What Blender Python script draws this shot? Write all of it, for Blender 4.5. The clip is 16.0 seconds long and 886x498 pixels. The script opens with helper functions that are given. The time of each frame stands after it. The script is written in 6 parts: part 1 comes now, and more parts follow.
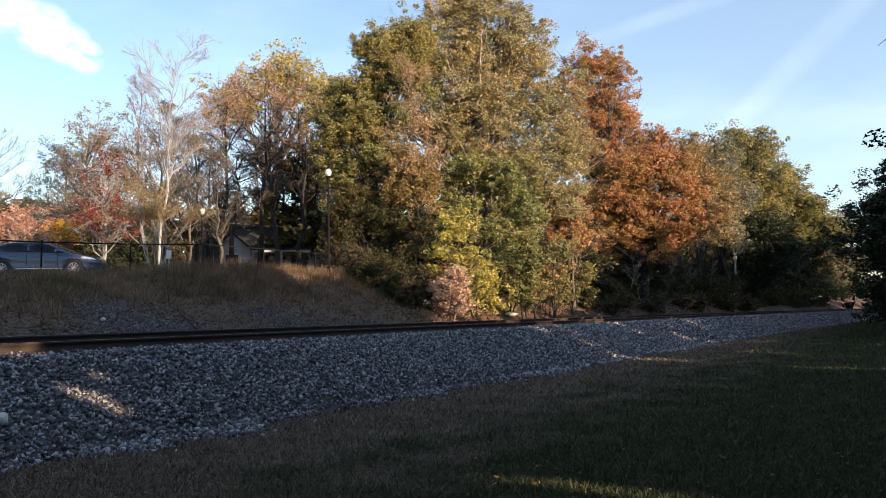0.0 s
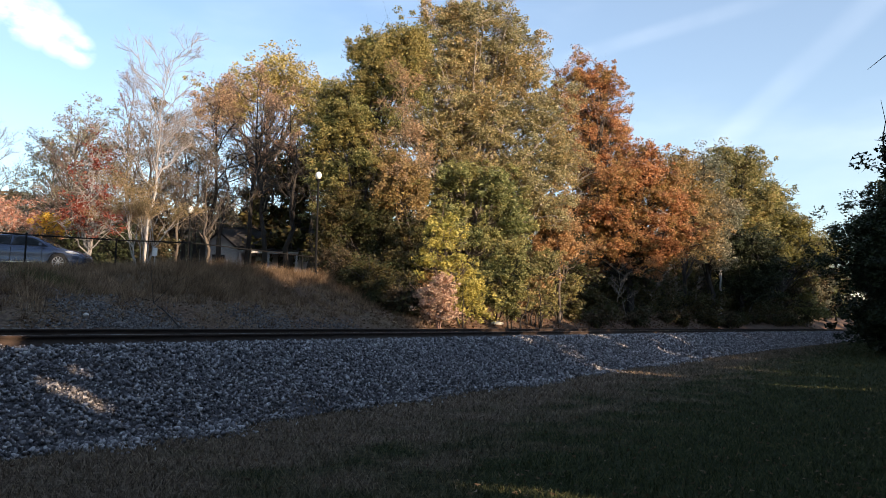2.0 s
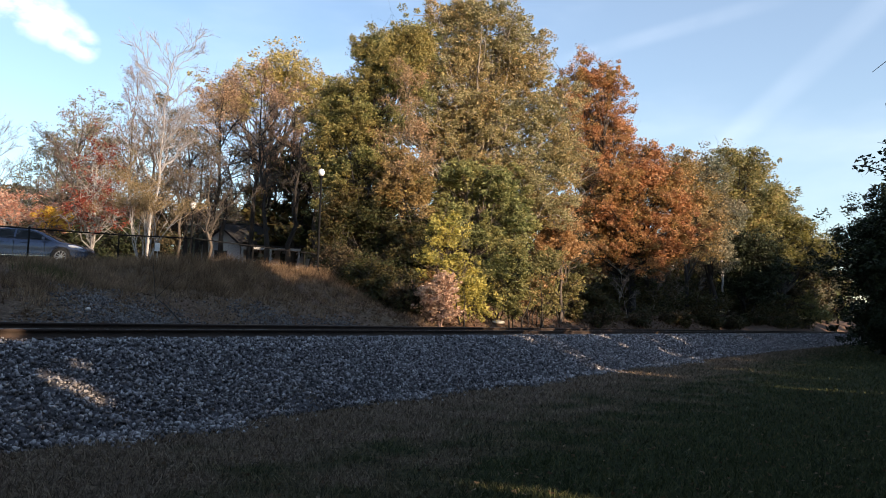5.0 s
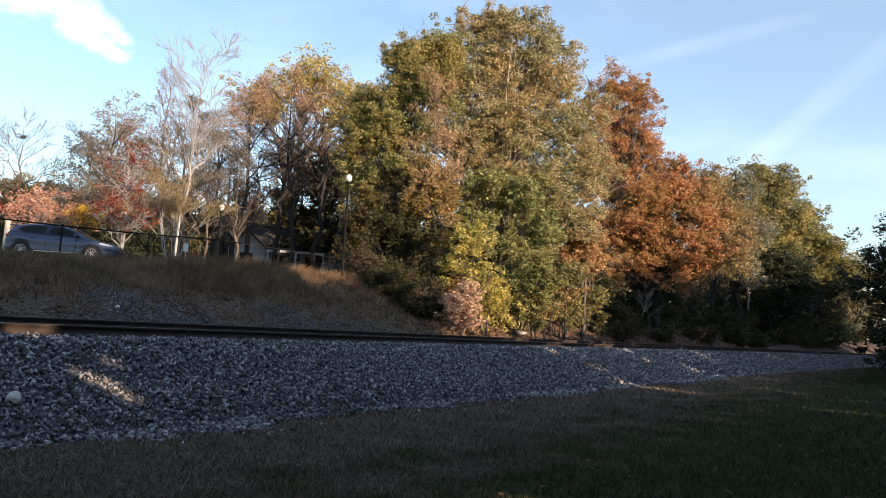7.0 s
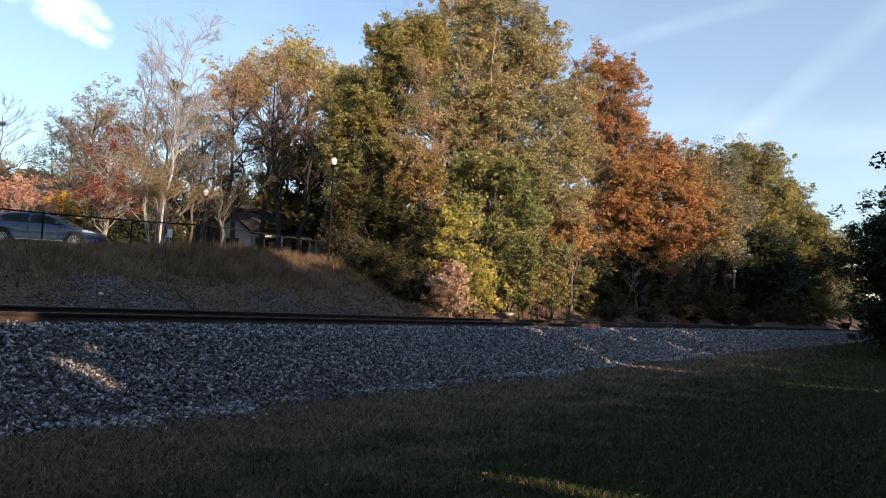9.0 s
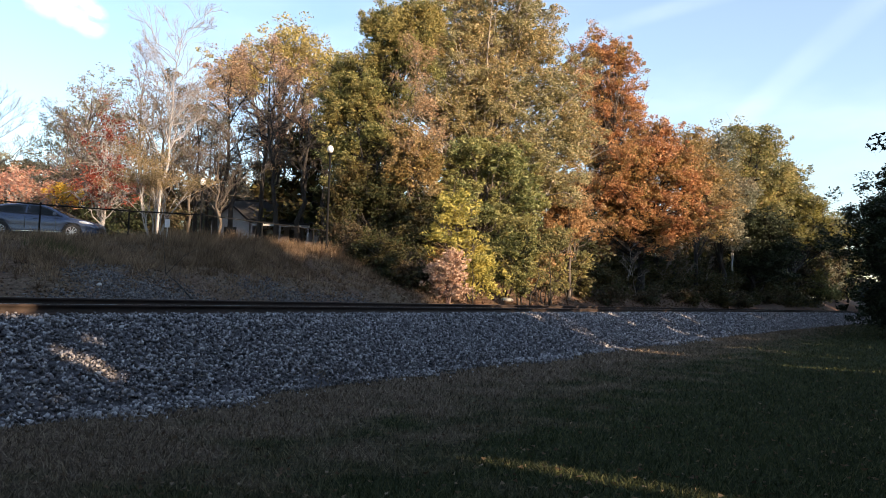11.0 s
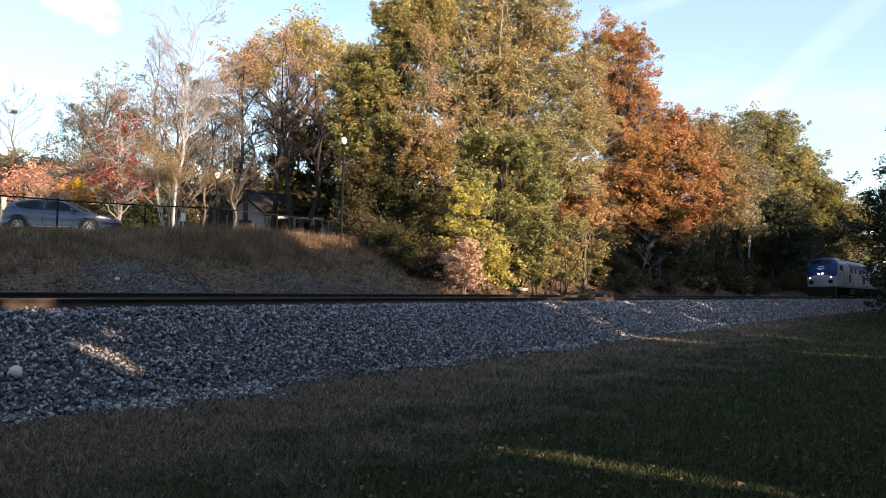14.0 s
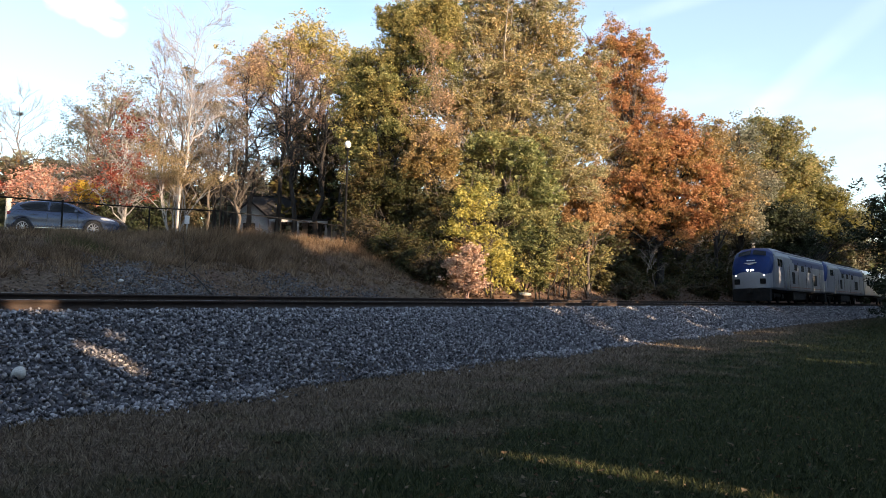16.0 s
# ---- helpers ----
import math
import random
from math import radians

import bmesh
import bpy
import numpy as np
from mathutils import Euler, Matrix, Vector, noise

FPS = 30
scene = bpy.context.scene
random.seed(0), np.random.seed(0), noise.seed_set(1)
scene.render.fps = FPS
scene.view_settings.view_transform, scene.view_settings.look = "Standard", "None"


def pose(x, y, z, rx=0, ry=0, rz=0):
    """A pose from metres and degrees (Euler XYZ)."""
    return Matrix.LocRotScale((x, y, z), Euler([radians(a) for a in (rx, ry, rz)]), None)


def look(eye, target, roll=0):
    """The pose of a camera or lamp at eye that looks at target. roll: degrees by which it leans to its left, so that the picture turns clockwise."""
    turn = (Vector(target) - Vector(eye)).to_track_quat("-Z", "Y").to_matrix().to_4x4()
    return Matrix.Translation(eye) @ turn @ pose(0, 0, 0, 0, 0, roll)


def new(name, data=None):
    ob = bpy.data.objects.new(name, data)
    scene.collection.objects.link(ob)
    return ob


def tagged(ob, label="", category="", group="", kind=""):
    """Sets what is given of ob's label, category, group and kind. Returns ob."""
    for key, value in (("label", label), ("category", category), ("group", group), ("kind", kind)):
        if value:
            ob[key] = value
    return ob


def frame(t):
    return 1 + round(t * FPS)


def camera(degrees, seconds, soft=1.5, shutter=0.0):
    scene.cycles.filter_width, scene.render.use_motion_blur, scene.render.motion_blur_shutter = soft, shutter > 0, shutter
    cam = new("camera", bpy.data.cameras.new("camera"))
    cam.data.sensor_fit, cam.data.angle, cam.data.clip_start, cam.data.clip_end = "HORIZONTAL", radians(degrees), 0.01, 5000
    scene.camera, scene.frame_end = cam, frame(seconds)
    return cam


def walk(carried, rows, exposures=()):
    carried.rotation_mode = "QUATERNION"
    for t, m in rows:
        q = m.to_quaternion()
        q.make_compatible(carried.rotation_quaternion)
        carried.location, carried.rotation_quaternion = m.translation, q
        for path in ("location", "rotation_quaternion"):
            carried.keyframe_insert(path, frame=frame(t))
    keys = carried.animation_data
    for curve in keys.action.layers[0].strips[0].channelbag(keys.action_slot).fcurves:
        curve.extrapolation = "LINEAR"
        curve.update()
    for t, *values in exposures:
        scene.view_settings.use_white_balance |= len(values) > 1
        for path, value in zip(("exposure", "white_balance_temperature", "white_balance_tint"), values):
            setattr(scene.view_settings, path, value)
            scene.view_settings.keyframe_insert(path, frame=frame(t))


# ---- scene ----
# ---------------------------------------------------------------- camera
cam = camera(62.0, 16.0, soft=0.5)
walk(cam, [
    (0.0, look((0.010, -0.012, 1.626), (0.2202, 9.9461, 2.5104), -1.06)),
    (0.5, look((-0.001, -0.007, 1.621), (0.1611, 9.9566, 2.4617), -0.26)),
    (1.0, look((0.018, -0.002, 1.639), (0.4594, 9.9470, 2.5449), -0.02)),
    (1.5, look((-0.005, 0.010, 1.622), (0.4832, 9.9488, 2.6093), 0.91)),
    (2.0, look((-0.001, -0.012, 1.612), (0.3759, 9.9322, 2.5955), 0.83)),
    (2.5, look((0.006, -0.003, 1.615), (0.3703, 9.9430, 2.5843), 1.27)),
    (3.0, look((-0.001, -0.008, 1.617), (0.4300, 9.9377, 2.5679), 0.94)),
    (3.5, look((-0.003, 0.008, 1.622), (0.3430, 9.9547, 2.5931), 1.37)),
    (5.8, look((0.009, -0.030, 1.604), (0.3788, 9.9192, 2.5359), 1.60)),
    (6.0, look((-0.010, -0.023, 1.614), (0.5112, 9.9264, 2.4698), 1.40)),
    (6.5, look((-0.037, -0.039, 1.614), (0.5216, 9.9211, 2.3062), 1.13)),
    (7.0, look((-0.083, -0.043, 1.615), (-0.0480, 9.9010, 2.6721), 3.32)),
    (7.5, look((-0.044, -0.048, 1.606), (-0.2316, 9.8855, 2.7442), 3.08)),
    (8.0, look((-0.049, 0.009, 1.611), (-0.1885, 9.9557, 2.6294), 3.16)),
    (8.5, look((-0.005, -0.010, 1.611), (-0.0705, 9.9349, 2.6592), 2.46)),
    (9.0, look((-0.006, -0.005, 1.604), (0.2018, 9.9584, 2.4368), 2.44)),
    (9.2, look((-0.005, 0.000, 1.600), (0.2569, 9.9714, 2.3117), 2.59)),
    (11.5, look((0.010, -0.033, 1.616), (0.2224, 9.9440, 2.2641), 1.55)),
    (12.0, look((0.002, -0.004, 1.608), (0.1361, 9.9691, 2.3314), 1.65)),
    (12.5, look((0.000, -0.007, 1.601), (0.0653, 9.9677, 2.3113), 1.66)),
    (13.0, look((0.005, -0.009, 1.605), (0.0620, 9.9725, 2.2174), 1.95)),
    (13.5, look((0.002, 0.006, 1.604), (0.1135, 9.9921, 2.1219), 1.35)),
    (14.0, look((0.007, -0.001, 1.606), (0.0508, 9.9856, 2.1233), 1.11)),
    (14.5, look((0.006, -0.004, 1.606), (0.0665, 9.9801, 2.1751), 1.42)),
    (15.0, look((0.006, -0.015, 1.604), (0.0163, 9.9642, 2.2543), 1.57)),
    (15.5, look((0.010, -0.009, 1.609), (0.0351, 9.9736, 2.1959), 1.82)),
    (16.0, look((0.000, 0.000, 1.600), (-0.0000, 9.9834, 2.1756), 1.50)),
], exposures=[(0.0, 1.1, 7110, 18.0), (3.5, 0.98, 7110, 18.0), (6.0, 0.98, 7110, 18.0), (7.0, 1.1, 7080, 18.0), (8.5, 0.88, 7120, 18.0), (9.0, 0.92, 7130, 18.0), (12.0, 1.36, 7260, 18.0), (16.0, 1.44, 7380, 18.0)])

# ---------------------------------------------------------------- world and sun
SUN_DIR = Vector((0.75, -0.66, 0.22)).normalized()
SUN_EL = math.asin(SUN_DIR.z)
SUN_AZ = math.atan2(SUN_DIR.x, SUN_DIR.y)
world = bpy.data.worlds.new("sky")
scene.world = world
world.use_nodes = True
wn, wl = world.node_tree.nodes, world.node_tree.links
wn.clear()
w_out = wn.new("ShaderNodeOutputWorld")
w_bg = wn.new("ShaderNodeBackground")
w_bg.inputs["Strength"].default_value = 0.15
sky = wn.new("ShaderNodeTexSky")
sky.sky_type = "NISHITA"
sky.sun_disc = False
sky.sun_elevation, sky.sun_rotation = SUN_EL, SUN_AZ
sky.air_density, sky.dust_density, sky.ozone_density = 1.2, 0.4, 3.4
w_tc = wn.new("ShaderNodeTexCoord")


def w_math(op, a, b=None, c=None):
    n = wn.new("ShaderNodeMath")
    n.operation = op
    n.use_clamp = False
    for i, v in enumerate((a, b, c)):
        if isinstance(v, (int, float)):
            n.inputs[i].default_value = v
        elif v is not None:
            wl.new(v, n.inputs[i])
    return n.outputs[0]


def w_dot(vec):
    n = wn.new("ShaderNodeVectorMath")
    n.operation = "DOT_PRODUCT"
    n.inputs[1].default_value = vec
    wl.new(w_tc.outputs["Generated"], n.inputs[0])
    return n.outputs["Value"]


def w_range(v, a, b):
    n = wn.new("ShaderNodeMapRange")
    n.interpolation_type = "SMOOTHSTEP"
    n.inputs["From Min"].default_value, n.inputs["From Max"].default_value = a, b
    wl.new(v, n.inputs["Value"])
    return n.outputs["Result"]


def w_wisps(scale, stretch, a, b):
    m = wn.new("ShaderNodeMapping")
    m.inputs["Scale"].default_value = stretch
    m.inputs["Rotation"].default_value = (0.0, 0.6, 0.35)
    x = wn.new("ShaderNodeTexNoise")
    x.inputs["Scale"].default_value, x.inputs["Detail"].default_value = scale, 5.0
    wl.new(w_tc.outputs["Generated"], m.inputs["Vector"])
    wl.new(m.outputs["Vector"], x.inputs["Vector"])
    return w_range(x.outputs["Fac"], a, b)


# a small bright cloud, faint veils and two old vapour trails
puff = 0.0
for way, edge in (((-0.5094, 0.7861, 0.3501), 0.9990), ((-0.4861, 0.8019, 0.3474), 0.9991), ((-0.4616, 0.8183, 0.3426), 0.9992), ((-0.4385, 0.8333, 0.3366), 0.9993), ((-0.4175, 0.8487, 0.3246), 0.9995), ((-0.404, 0.8597, 0.3127), 0.9997)):
    puff = w_math("MAXIMUM", puff, w_range(w_dot(way), edge, 1.0001))
cloud = w_math("MULTIPLY", puff, w_wisps(17.0, (1, 1, 1.8), 0.3, 0.62))
veil = w_math("MULTIPLY_ADD", w_wisps(2.2, (1, 1, 3), 0.45, 0.8), 0.2, w_math("MULTIPLY_ADD", w_range(w_dot((0.52, 0.80, 0.30)), 0.8, 1.0), 0.05, 0.03))
trail_a = w_math("MULTIPLY", w_range(w_math("ABSOLUTE", w_dot((0.298, 0.277, -0.913))), 0.014, 0.002), w_range(w_dot((0.30, 0.88, 0.36)), 0.982, 0.998))
trail_b = w_math("MULTIPLY", w_range(w_math("ABSOLUTE", w_dot((0.683, -0.109, -0.722))), 0.022, 0.004), w_range(w_dot((0.45, 0.845, 0.29)), 0.978, 0.996))
trails = w_math("MULTIPLY", w_math("MAXIMUM", trail_a, w_math("MULTIPLY", trail_b, 0.75)), w_wisps(6.0, (1, 1, 1), 0.2, 0.6))
w_fac = w_math("MINIMUM", w_math("MAXIMUM", w_math("MULTIPLY", cloud, 0.8), w_math("MULTIPLY_ADD", trails, 0.085, veil)), 1.0)
w_mix = wn.new("ShaderNodeMixRGB")
w_mix.inputs["Color2"].default_value = (5.9, 6.8, 7.5, 1)
wl.new(w_fac, w_mix.inputs["Fac"])
wl.new(sky.outputs["Color"], w_mix.inputs["Color1"])
wl.new(w_mix.outputs["Color"], w_bg.inputs["Color"])
wl.new(w_bg.outputs["Background"], w_out.inputs["Surface"])

sun_data = bpy.data.lights.new("sun", "SUN")
sun_data.energy = 5.0
sun_data.angle = radians(0.55)
sun_data.color = (1.0, 0.82, 0.60)
sun = new("sun", sun_data)
sun.matrix_world = look(SUN_DIR * 60, (0, 0, 0))


# ---------------------------------------------------------------- materials
def shader(name):
    m = bpy.data.materials.new(name)
    m.use_nodes = True
    n, l = m.node_tree.nodes, m.node_tree.links
    n.clear()
    out = n.new("ShaderNodeOutputMaterial")
    p = n.new("ShaderNodeBsdfPrincipled")
    l.new(p.outputs["BSDF"], out.inputs["Surface"])
    return m, n, l, p, out


def noise_fac(n, l, scale, detail=4.0, coord="Object", stretch=(1, 1, 1), low=0.35, high=0.65):
    tc = n.new("ShaderNodeTexCoord")
    mp = n.new("ShaderNodeMapping")
    mp.inputs["Scale"].default_value = stretch
    tx = n.new("ShaderNodeTexNoise")
    tx.inputs["Scale"].default_value = scale
    tx.inputs["Detail"].default_value = detail
    rp = n.new("ShaderNodeMapRange")
    rp.inputs["From Min"].default_value, rp.inputs["From Max"].default_value = low, high
    l.new(tc.outputs[coord], mp.inputs["Vector"])
    l.new(mp.outputs["Vector"], tx.inputs["Vector"])
    l.new(tx.outputs["Fac"], rp.inputs["Value"])
    return rp.outputs["Result"]


def ramp(n, l, fac, colours):
    r = n.new("ShaderNodeValToRGB")
    e = r.color_ramp.elements
    while len(e) < len(colours):
        e.new(0.5)
    for i, c in enumerate(colours):
        e[i].position = i / (len(colours) - 1)
        e[i].color = (*c, 1)
    l.new(fac, r.inputs["Fac"])
    return r.outputs["Color"]


def blend(n, l, fac, a, b, mode="MIX"):
    x = n.new("ShaderNodeMixRGB")
    x.blend_type = mode
    for key, v in (("Fac", fac), ("Color1", a), ("Color2", b)):
        if isinstance(v, (float, int)):
            x.inputs[key].default_value = v
        elif isinstance(v, tuple):
            x.inputs[key].default_value = (*v, 1)
        else:
            l.new(v, x.inputs[key])
    return x.outputs["Color"]


def bump(n, l, p, fac, strength=0.4, distance=0.02):
    b = n.new("ShaderNodeBump")
    b.inputs["Strength"].default_value, b.inputs["Distance"].default_value = strength, distance
    l.new(fac, b.inputs["Height"])
    l.new(b.outputs["Normal"], p.inputs["Normal"])


def surface(name, a, b, scale=3.0, rough=0.7, metal=0.0, fine=60.0, relief=0.2, wear=None, object_random=False, stretch=(1, 1, 1)):
    """Two tones mixed at a large scale, a finer grain over them and a fine relief."""
    m, n, l, p, out = shader(name)
    big = noise_fac(n, l, scale, 5, stretch=stretch)
    small = noise_fac(n, l, fine, 3, stretch=stretch, low=0.3, high=0.7)
    col = blend(n, l, big, a, b)
    col = blend(n, l, 0.35, col, ramp(n, l, small, [tuple(c * 0.6 for c in a), tuple(min(1, c * 1.25) for c in b)]))
    if wear:
        col = blend(n, l, noise_fac(n, l, scale * 2.7, 6, low=0.55, high=0.75), col, wear)
    if object_random:
        info = n.new("ShaderNodeObjectInfo")
        col = blend(n, l, 0.5, col, ramp(n, l, info.outputs["Random"], [tuple(c * 0.7 for c in a), b]))
    l.new(col, p.inputs["Base Color"])
    p.inputs["Roughness"].default_value, p.inputs["Metallic"].default_value = rough, metal
    if relief:
        bump(n, l, p, small, relief, 0.01)
    return m


def dry_patch(n, l):
    """1 where the lawn is dry: a strip along the ballast and uneven patches further out."""
    tc = n.new("ShaderNodeTexCoord")
    dot = n.new("ShaderNodeVectorMath")
    dot.operation = "DOT_PRODUCT"
    dot.inputs[1].default_value = (0.834, -0.552, 0.0)
    l.new(tc.outputs["Object"], dot.inputs[0])
    off = n.new("ShaderNodeMath")
    off.operation = "MULTIPLY_ADD"
    off.inputs[1].default_value, off.inputs[2].default_value = -0.2, -0.74
    l.new(dot.outputs["Value"], off.inputs[0])
    tot = n.new("ShaderNodeMath")
    l.new(off.outputs[0], tot.inputs[0])
    l.new(noise_fac(n, l, 0.9, 9, low=0.25, high=0.75), tot.inputs[1])
    r = n.new("ShaderNodeMapRange")
    r.inputs["From Min"].default_value, r.inputs["From Max"].default_value = 0.45, 1.1
    l.new(tot.outputs[0], r.inputs["Value"])
    return r.outputs["Result"]


def foliage(name, colours, patch=None, patch_scale=0.45, through_light=0.35, rough=0.55):
    """Leaves: each leaf its own tone, broad patches of another colour, light passing through."""
    m, n, l, p, out = shader(name)
    geo = n.new("ShaderNodeNewGeometry")
    col = ramp(n, l, geo.outputs["Random Per Island"], colours)
    if patch:
        alt = ramp(n, l, geo.outputs["Random Per Island"], patch)
        col = blend(n, l, noise_fac(n, l, patch_scale, 2, low=0.44, high=0.58) if patch_scale else dry_patch(n, l), col, alt)
    col = blend(n, l, 0.55, col, ramp(n, l, noise_fac(n, l, 1.3, 3, low=0.35, high=0.65), [(0.6, 0.6, 0.6), (1.0, 1.0, 1.0)]), "MULTIPLY")
    l.new(col, p.inputs["Base Color"])
    p.inputs["Roughness"].default_value = rough
    p.inputs["Specular IOR Level"].default_value = 0.25
    tr = n.new("ShaderNodeBsdfTranslucent")
    l.new(col, tr.inputs["Color"])
    mx = n.new("ShaderNodeMixShader")
    mx.inputs["Fac"].default_value = through_light
    l.new(p.outputs["BSDF"], mx.inputs[1])
    l.new(tr.outputs["BSDF"], mx.inputs[2])
    l.new(mx.outputs["Shader"], out.inputs["Surface"])
    return m


def glow(name, colour, strength):
    m, n, l, p, out = shader(name)
    p.inputs["Base Color"].default_value = (*colour, 1)
    p.inputs["Emission Color"].default_value = (*colour, 1)
    p.inputs["Emission Strength"].default_value = strength
    return m


def glass(name, tint=(0.02, 0.025, 0.03)):
    m, n, l, p, out = shader(name)
    p.inputs["Base Color"].default_value = (*tint, 1)
    p.inputs["Roughness"].default_value = 0.06
    p.inputs["Specular IOR Level"].default_value = 0.4
    bump(n, l, p, noise_fac(n, l, 2.0, 2), 0.05, 0.01)
    return m


def lawn_material():
    m, n, l, p, out = shader("lawn")
    patch = dry_patch(n, l)
    grain = noise_fac(n, l, 14.0, 5, low=0.3, high=0.7)
    fine = noise_fac(n, l, 90.0, 4, low=0.3, high=0.7)
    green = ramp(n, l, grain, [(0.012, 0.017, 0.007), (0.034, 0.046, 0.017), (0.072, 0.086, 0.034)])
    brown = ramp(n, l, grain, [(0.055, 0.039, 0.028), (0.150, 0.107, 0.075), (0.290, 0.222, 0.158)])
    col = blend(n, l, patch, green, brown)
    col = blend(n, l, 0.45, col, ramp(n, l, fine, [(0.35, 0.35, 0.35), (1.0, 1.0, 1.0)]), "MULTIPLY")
    l.new(col, p.inputs["Base Color"])
    p.inputs["Roughness"].default_value = 0.95
    p.inputs["Specular IOR Level"].default_value = 0.1
    bump(n, l, p, blend(n, l, 0.5, grain, fine), 0.9, 0.04)
    return m


def bank_material():
    m, n, l, p, out = shader("bank_soil")
    patch = noise_fac(n, l, 0.5, 6, low=0.38, high=0.62)
    grain = noise_fac(n, l, 9.0, 6, low=0.3, high=0.7)
    fine = noise_fac(n, l, 60.0, 4, low=0.3, high=0.7)
    straw = ramp(n, l, grain, [(0.072, 0.050, 0.034), (0.180, 0.126, 0.086), (0.320, 0.232, 0.162)])
    soil = ramp(n, l, grain, [(0.072, 0.045, 0.033), (0.180, 0.108, 0.077), (0.300, 0.192, 0.144)])
    col = blend(n, l, patch, straw, soil)
    col = blend(n, l, 0.3, col, ramp(n, l, fine, [(0.02, 0.017, 0.012), (0.26, 0.22, 0.16)]))
    l.new(col, p.inputs["Base Color"])
    p.inputs["Roughness"].default_value = 0.95
    p.inputs["Specular IOR Level"].default_value = 0.1
    bump(n, l, p, blend(n, l, 0.5, grain, fine), 1.0, 0.06)
    return m


def stone_material(name, dark, mid, light):
    m, n, l, p, out = shader(name)
    geo = n.new("ShaderNodeNewGeometry")
    col = ramp(n, l, geo.outputs["Random Per Island"], [dark, tuple(c * 0.6 for c in mid), tuple(c * 1.2 for c in mid), light])
    col = blend(n, l, 0.4, col, ramp(n, l, noise_fac(n, l, 40, 4), [(0.5, 0.5, 0.5), (1, 1, 1)]), "MULTIPLY")
    l.new(col, p.inputs["Base Color"])
    p.inputs["Roughness"].default_value = 0.85
    bump(n, l, p, noise_fac(n, l, 120, 3), 0.3, 0.005)
    return m


BARK_LIGHT = surface("light_grey_bark", (0.17, 0.145, 0.12), (0.32, 0.28, 0.235), 3.0, 0.9, fine=30, relief=0.6, stretch=(1, 1, 0.25))
LAWN, BANK = lawn_material(), bank_material()
LITTER = surface("leaf_litter", (0.06, 0.033, 0.02), (0.13, 0.068, 0.04), 1.2, 0.95, fine=25, relief=0.8, wear=(0.05, 0.045, 0.02))
ASPHALT = surface("old_asphalt", (0.045, 0.045, 0.048), (0.08, 0.08, 0.08), 0.6, 0.9, fine=90)
# bed darker than its stones: the shade in the gaps is painted in
BED = surface("ballast_bed", (0.034, 0.033, 0.037), (0.094, 0.091, 0.099), 9.0, 0.95, fine=28, relief=1.0)
STONES = stone_material("granite_ballast", (0.034, 0.033, 0.038), (0.220, 0.206, 0.212), (0.56, 0.54, 0.53))
STONES_BANK = stone_material("weathered_gravel", (0.050, 0.047, 0.046), (0.128, 0.118, 0.114), (0.225, 0.210, 0.200))
RAIL_STEEL = surface("rusty_rail", (0.024, 0.016, 0.012), (0.055, 0.034, 0.024), 3.0, 0.8, 0.2, 40, 0.3, stretch=(1, 1, 4))
RAIL_TOP = surface("worn_rail_head", (0.35, 0.34, 0.33), (0.5, 0.49, 0.48), 2.0, 0.3, 1.0, 40, 0.05)
TIE = surface("creosote_timber", (0.03, 0.024, 0.02), (0.075, 0.06, 0.05), 4.0, 0.9, fine=50, relief=0.5, object_random=True)
BARK = surface("grey_brown_bark", (0.06, 0.048, 0.038), (0.14, 0.115, 0.095), 4.0, 0.95, fine=30, relief=0.8, stretch=(1, 1, 0.25))
BARK_PALE = surface("pale_bark", (0.22, 0.205, 0.195), (0.37, 0.35, 0.335), 3.0, 0.85, fine=25, relief=0.4, stretch=(1, 1, 0.3))
# dark bark, deepened further to hold the shade on trunks the sun reaches
BARK_DARK = surface("shade_toned_dark_bark", (0.018, 0.015, 0.013), (0.04, 0.034, 0.029), 4.0, 0.95, fine=30, relief=0.8, stretch=(1, 1, 0.25))
TWIG = surface("grey_twigs", (0.18, 0.16, 0.15), (0.32, 0.29, 0.28), 2.0, 0.9, relief=0)
TWIG_GREY = surface("dull_grey_twigs", (0.1, 0.085, 0.075), (0.18, 0.155, 0.14), 2.0, 0.9, relief=0)
TWIG_TAN = surface("tan_twigs", (0.26, 0.19, 0.12), (0.4, 0.31, 0.2), 2.0, 0.9, relief=0)
TWIG_DARK = surface("dark_twigs", (0.04, 0.033, 0.028), (0.09, 0.075, 0.062), 2.0, 0.9, relief=0)
TWIG_RED = surface("reddish_twigs", (0.17, 0.1, 0.08), (0.28, 0.18, 0.15), 2.0, 0.9, relief=0)

GREEN_GOLD = foliage("green_gold_leaves", [(0.08, 0.1, 0.038), (0.22, 0.23, 0.085), (0.43, 0.4, 0.17)], [(0.12, 0.125, 0.045), (0.4, 0.34, 0.125), (0.38, 0.29, 0.12)])
OLIVE = foliage("olive_tan_leaves", [(0.14, 0.14, 0.072), (0.36, 0.33, 0.165), (0.55, 0.48, 0.29)], [(0.17, 0.17, 0.075), (0.47, 0.37, 0.17), (0.52, 0.36, 0.2)])
GREEN = foliage("green_leaves", [(0.075, 0.1, 0.038), (0.21, 0.24, 0.09), (0.43, 0.43, 0.2)], [(0.13, 0.145, 0.055), (0.42, 0.37, 0.15), (0.3, 0.3, 0.11)], 0.7)
OLIVE_TAN = foliage("olive_tan_small_leaves", [(0.16, 0.13, 0.06), (0.28, 0.21, 0.1), (0.36, 0.25, 0.14)])
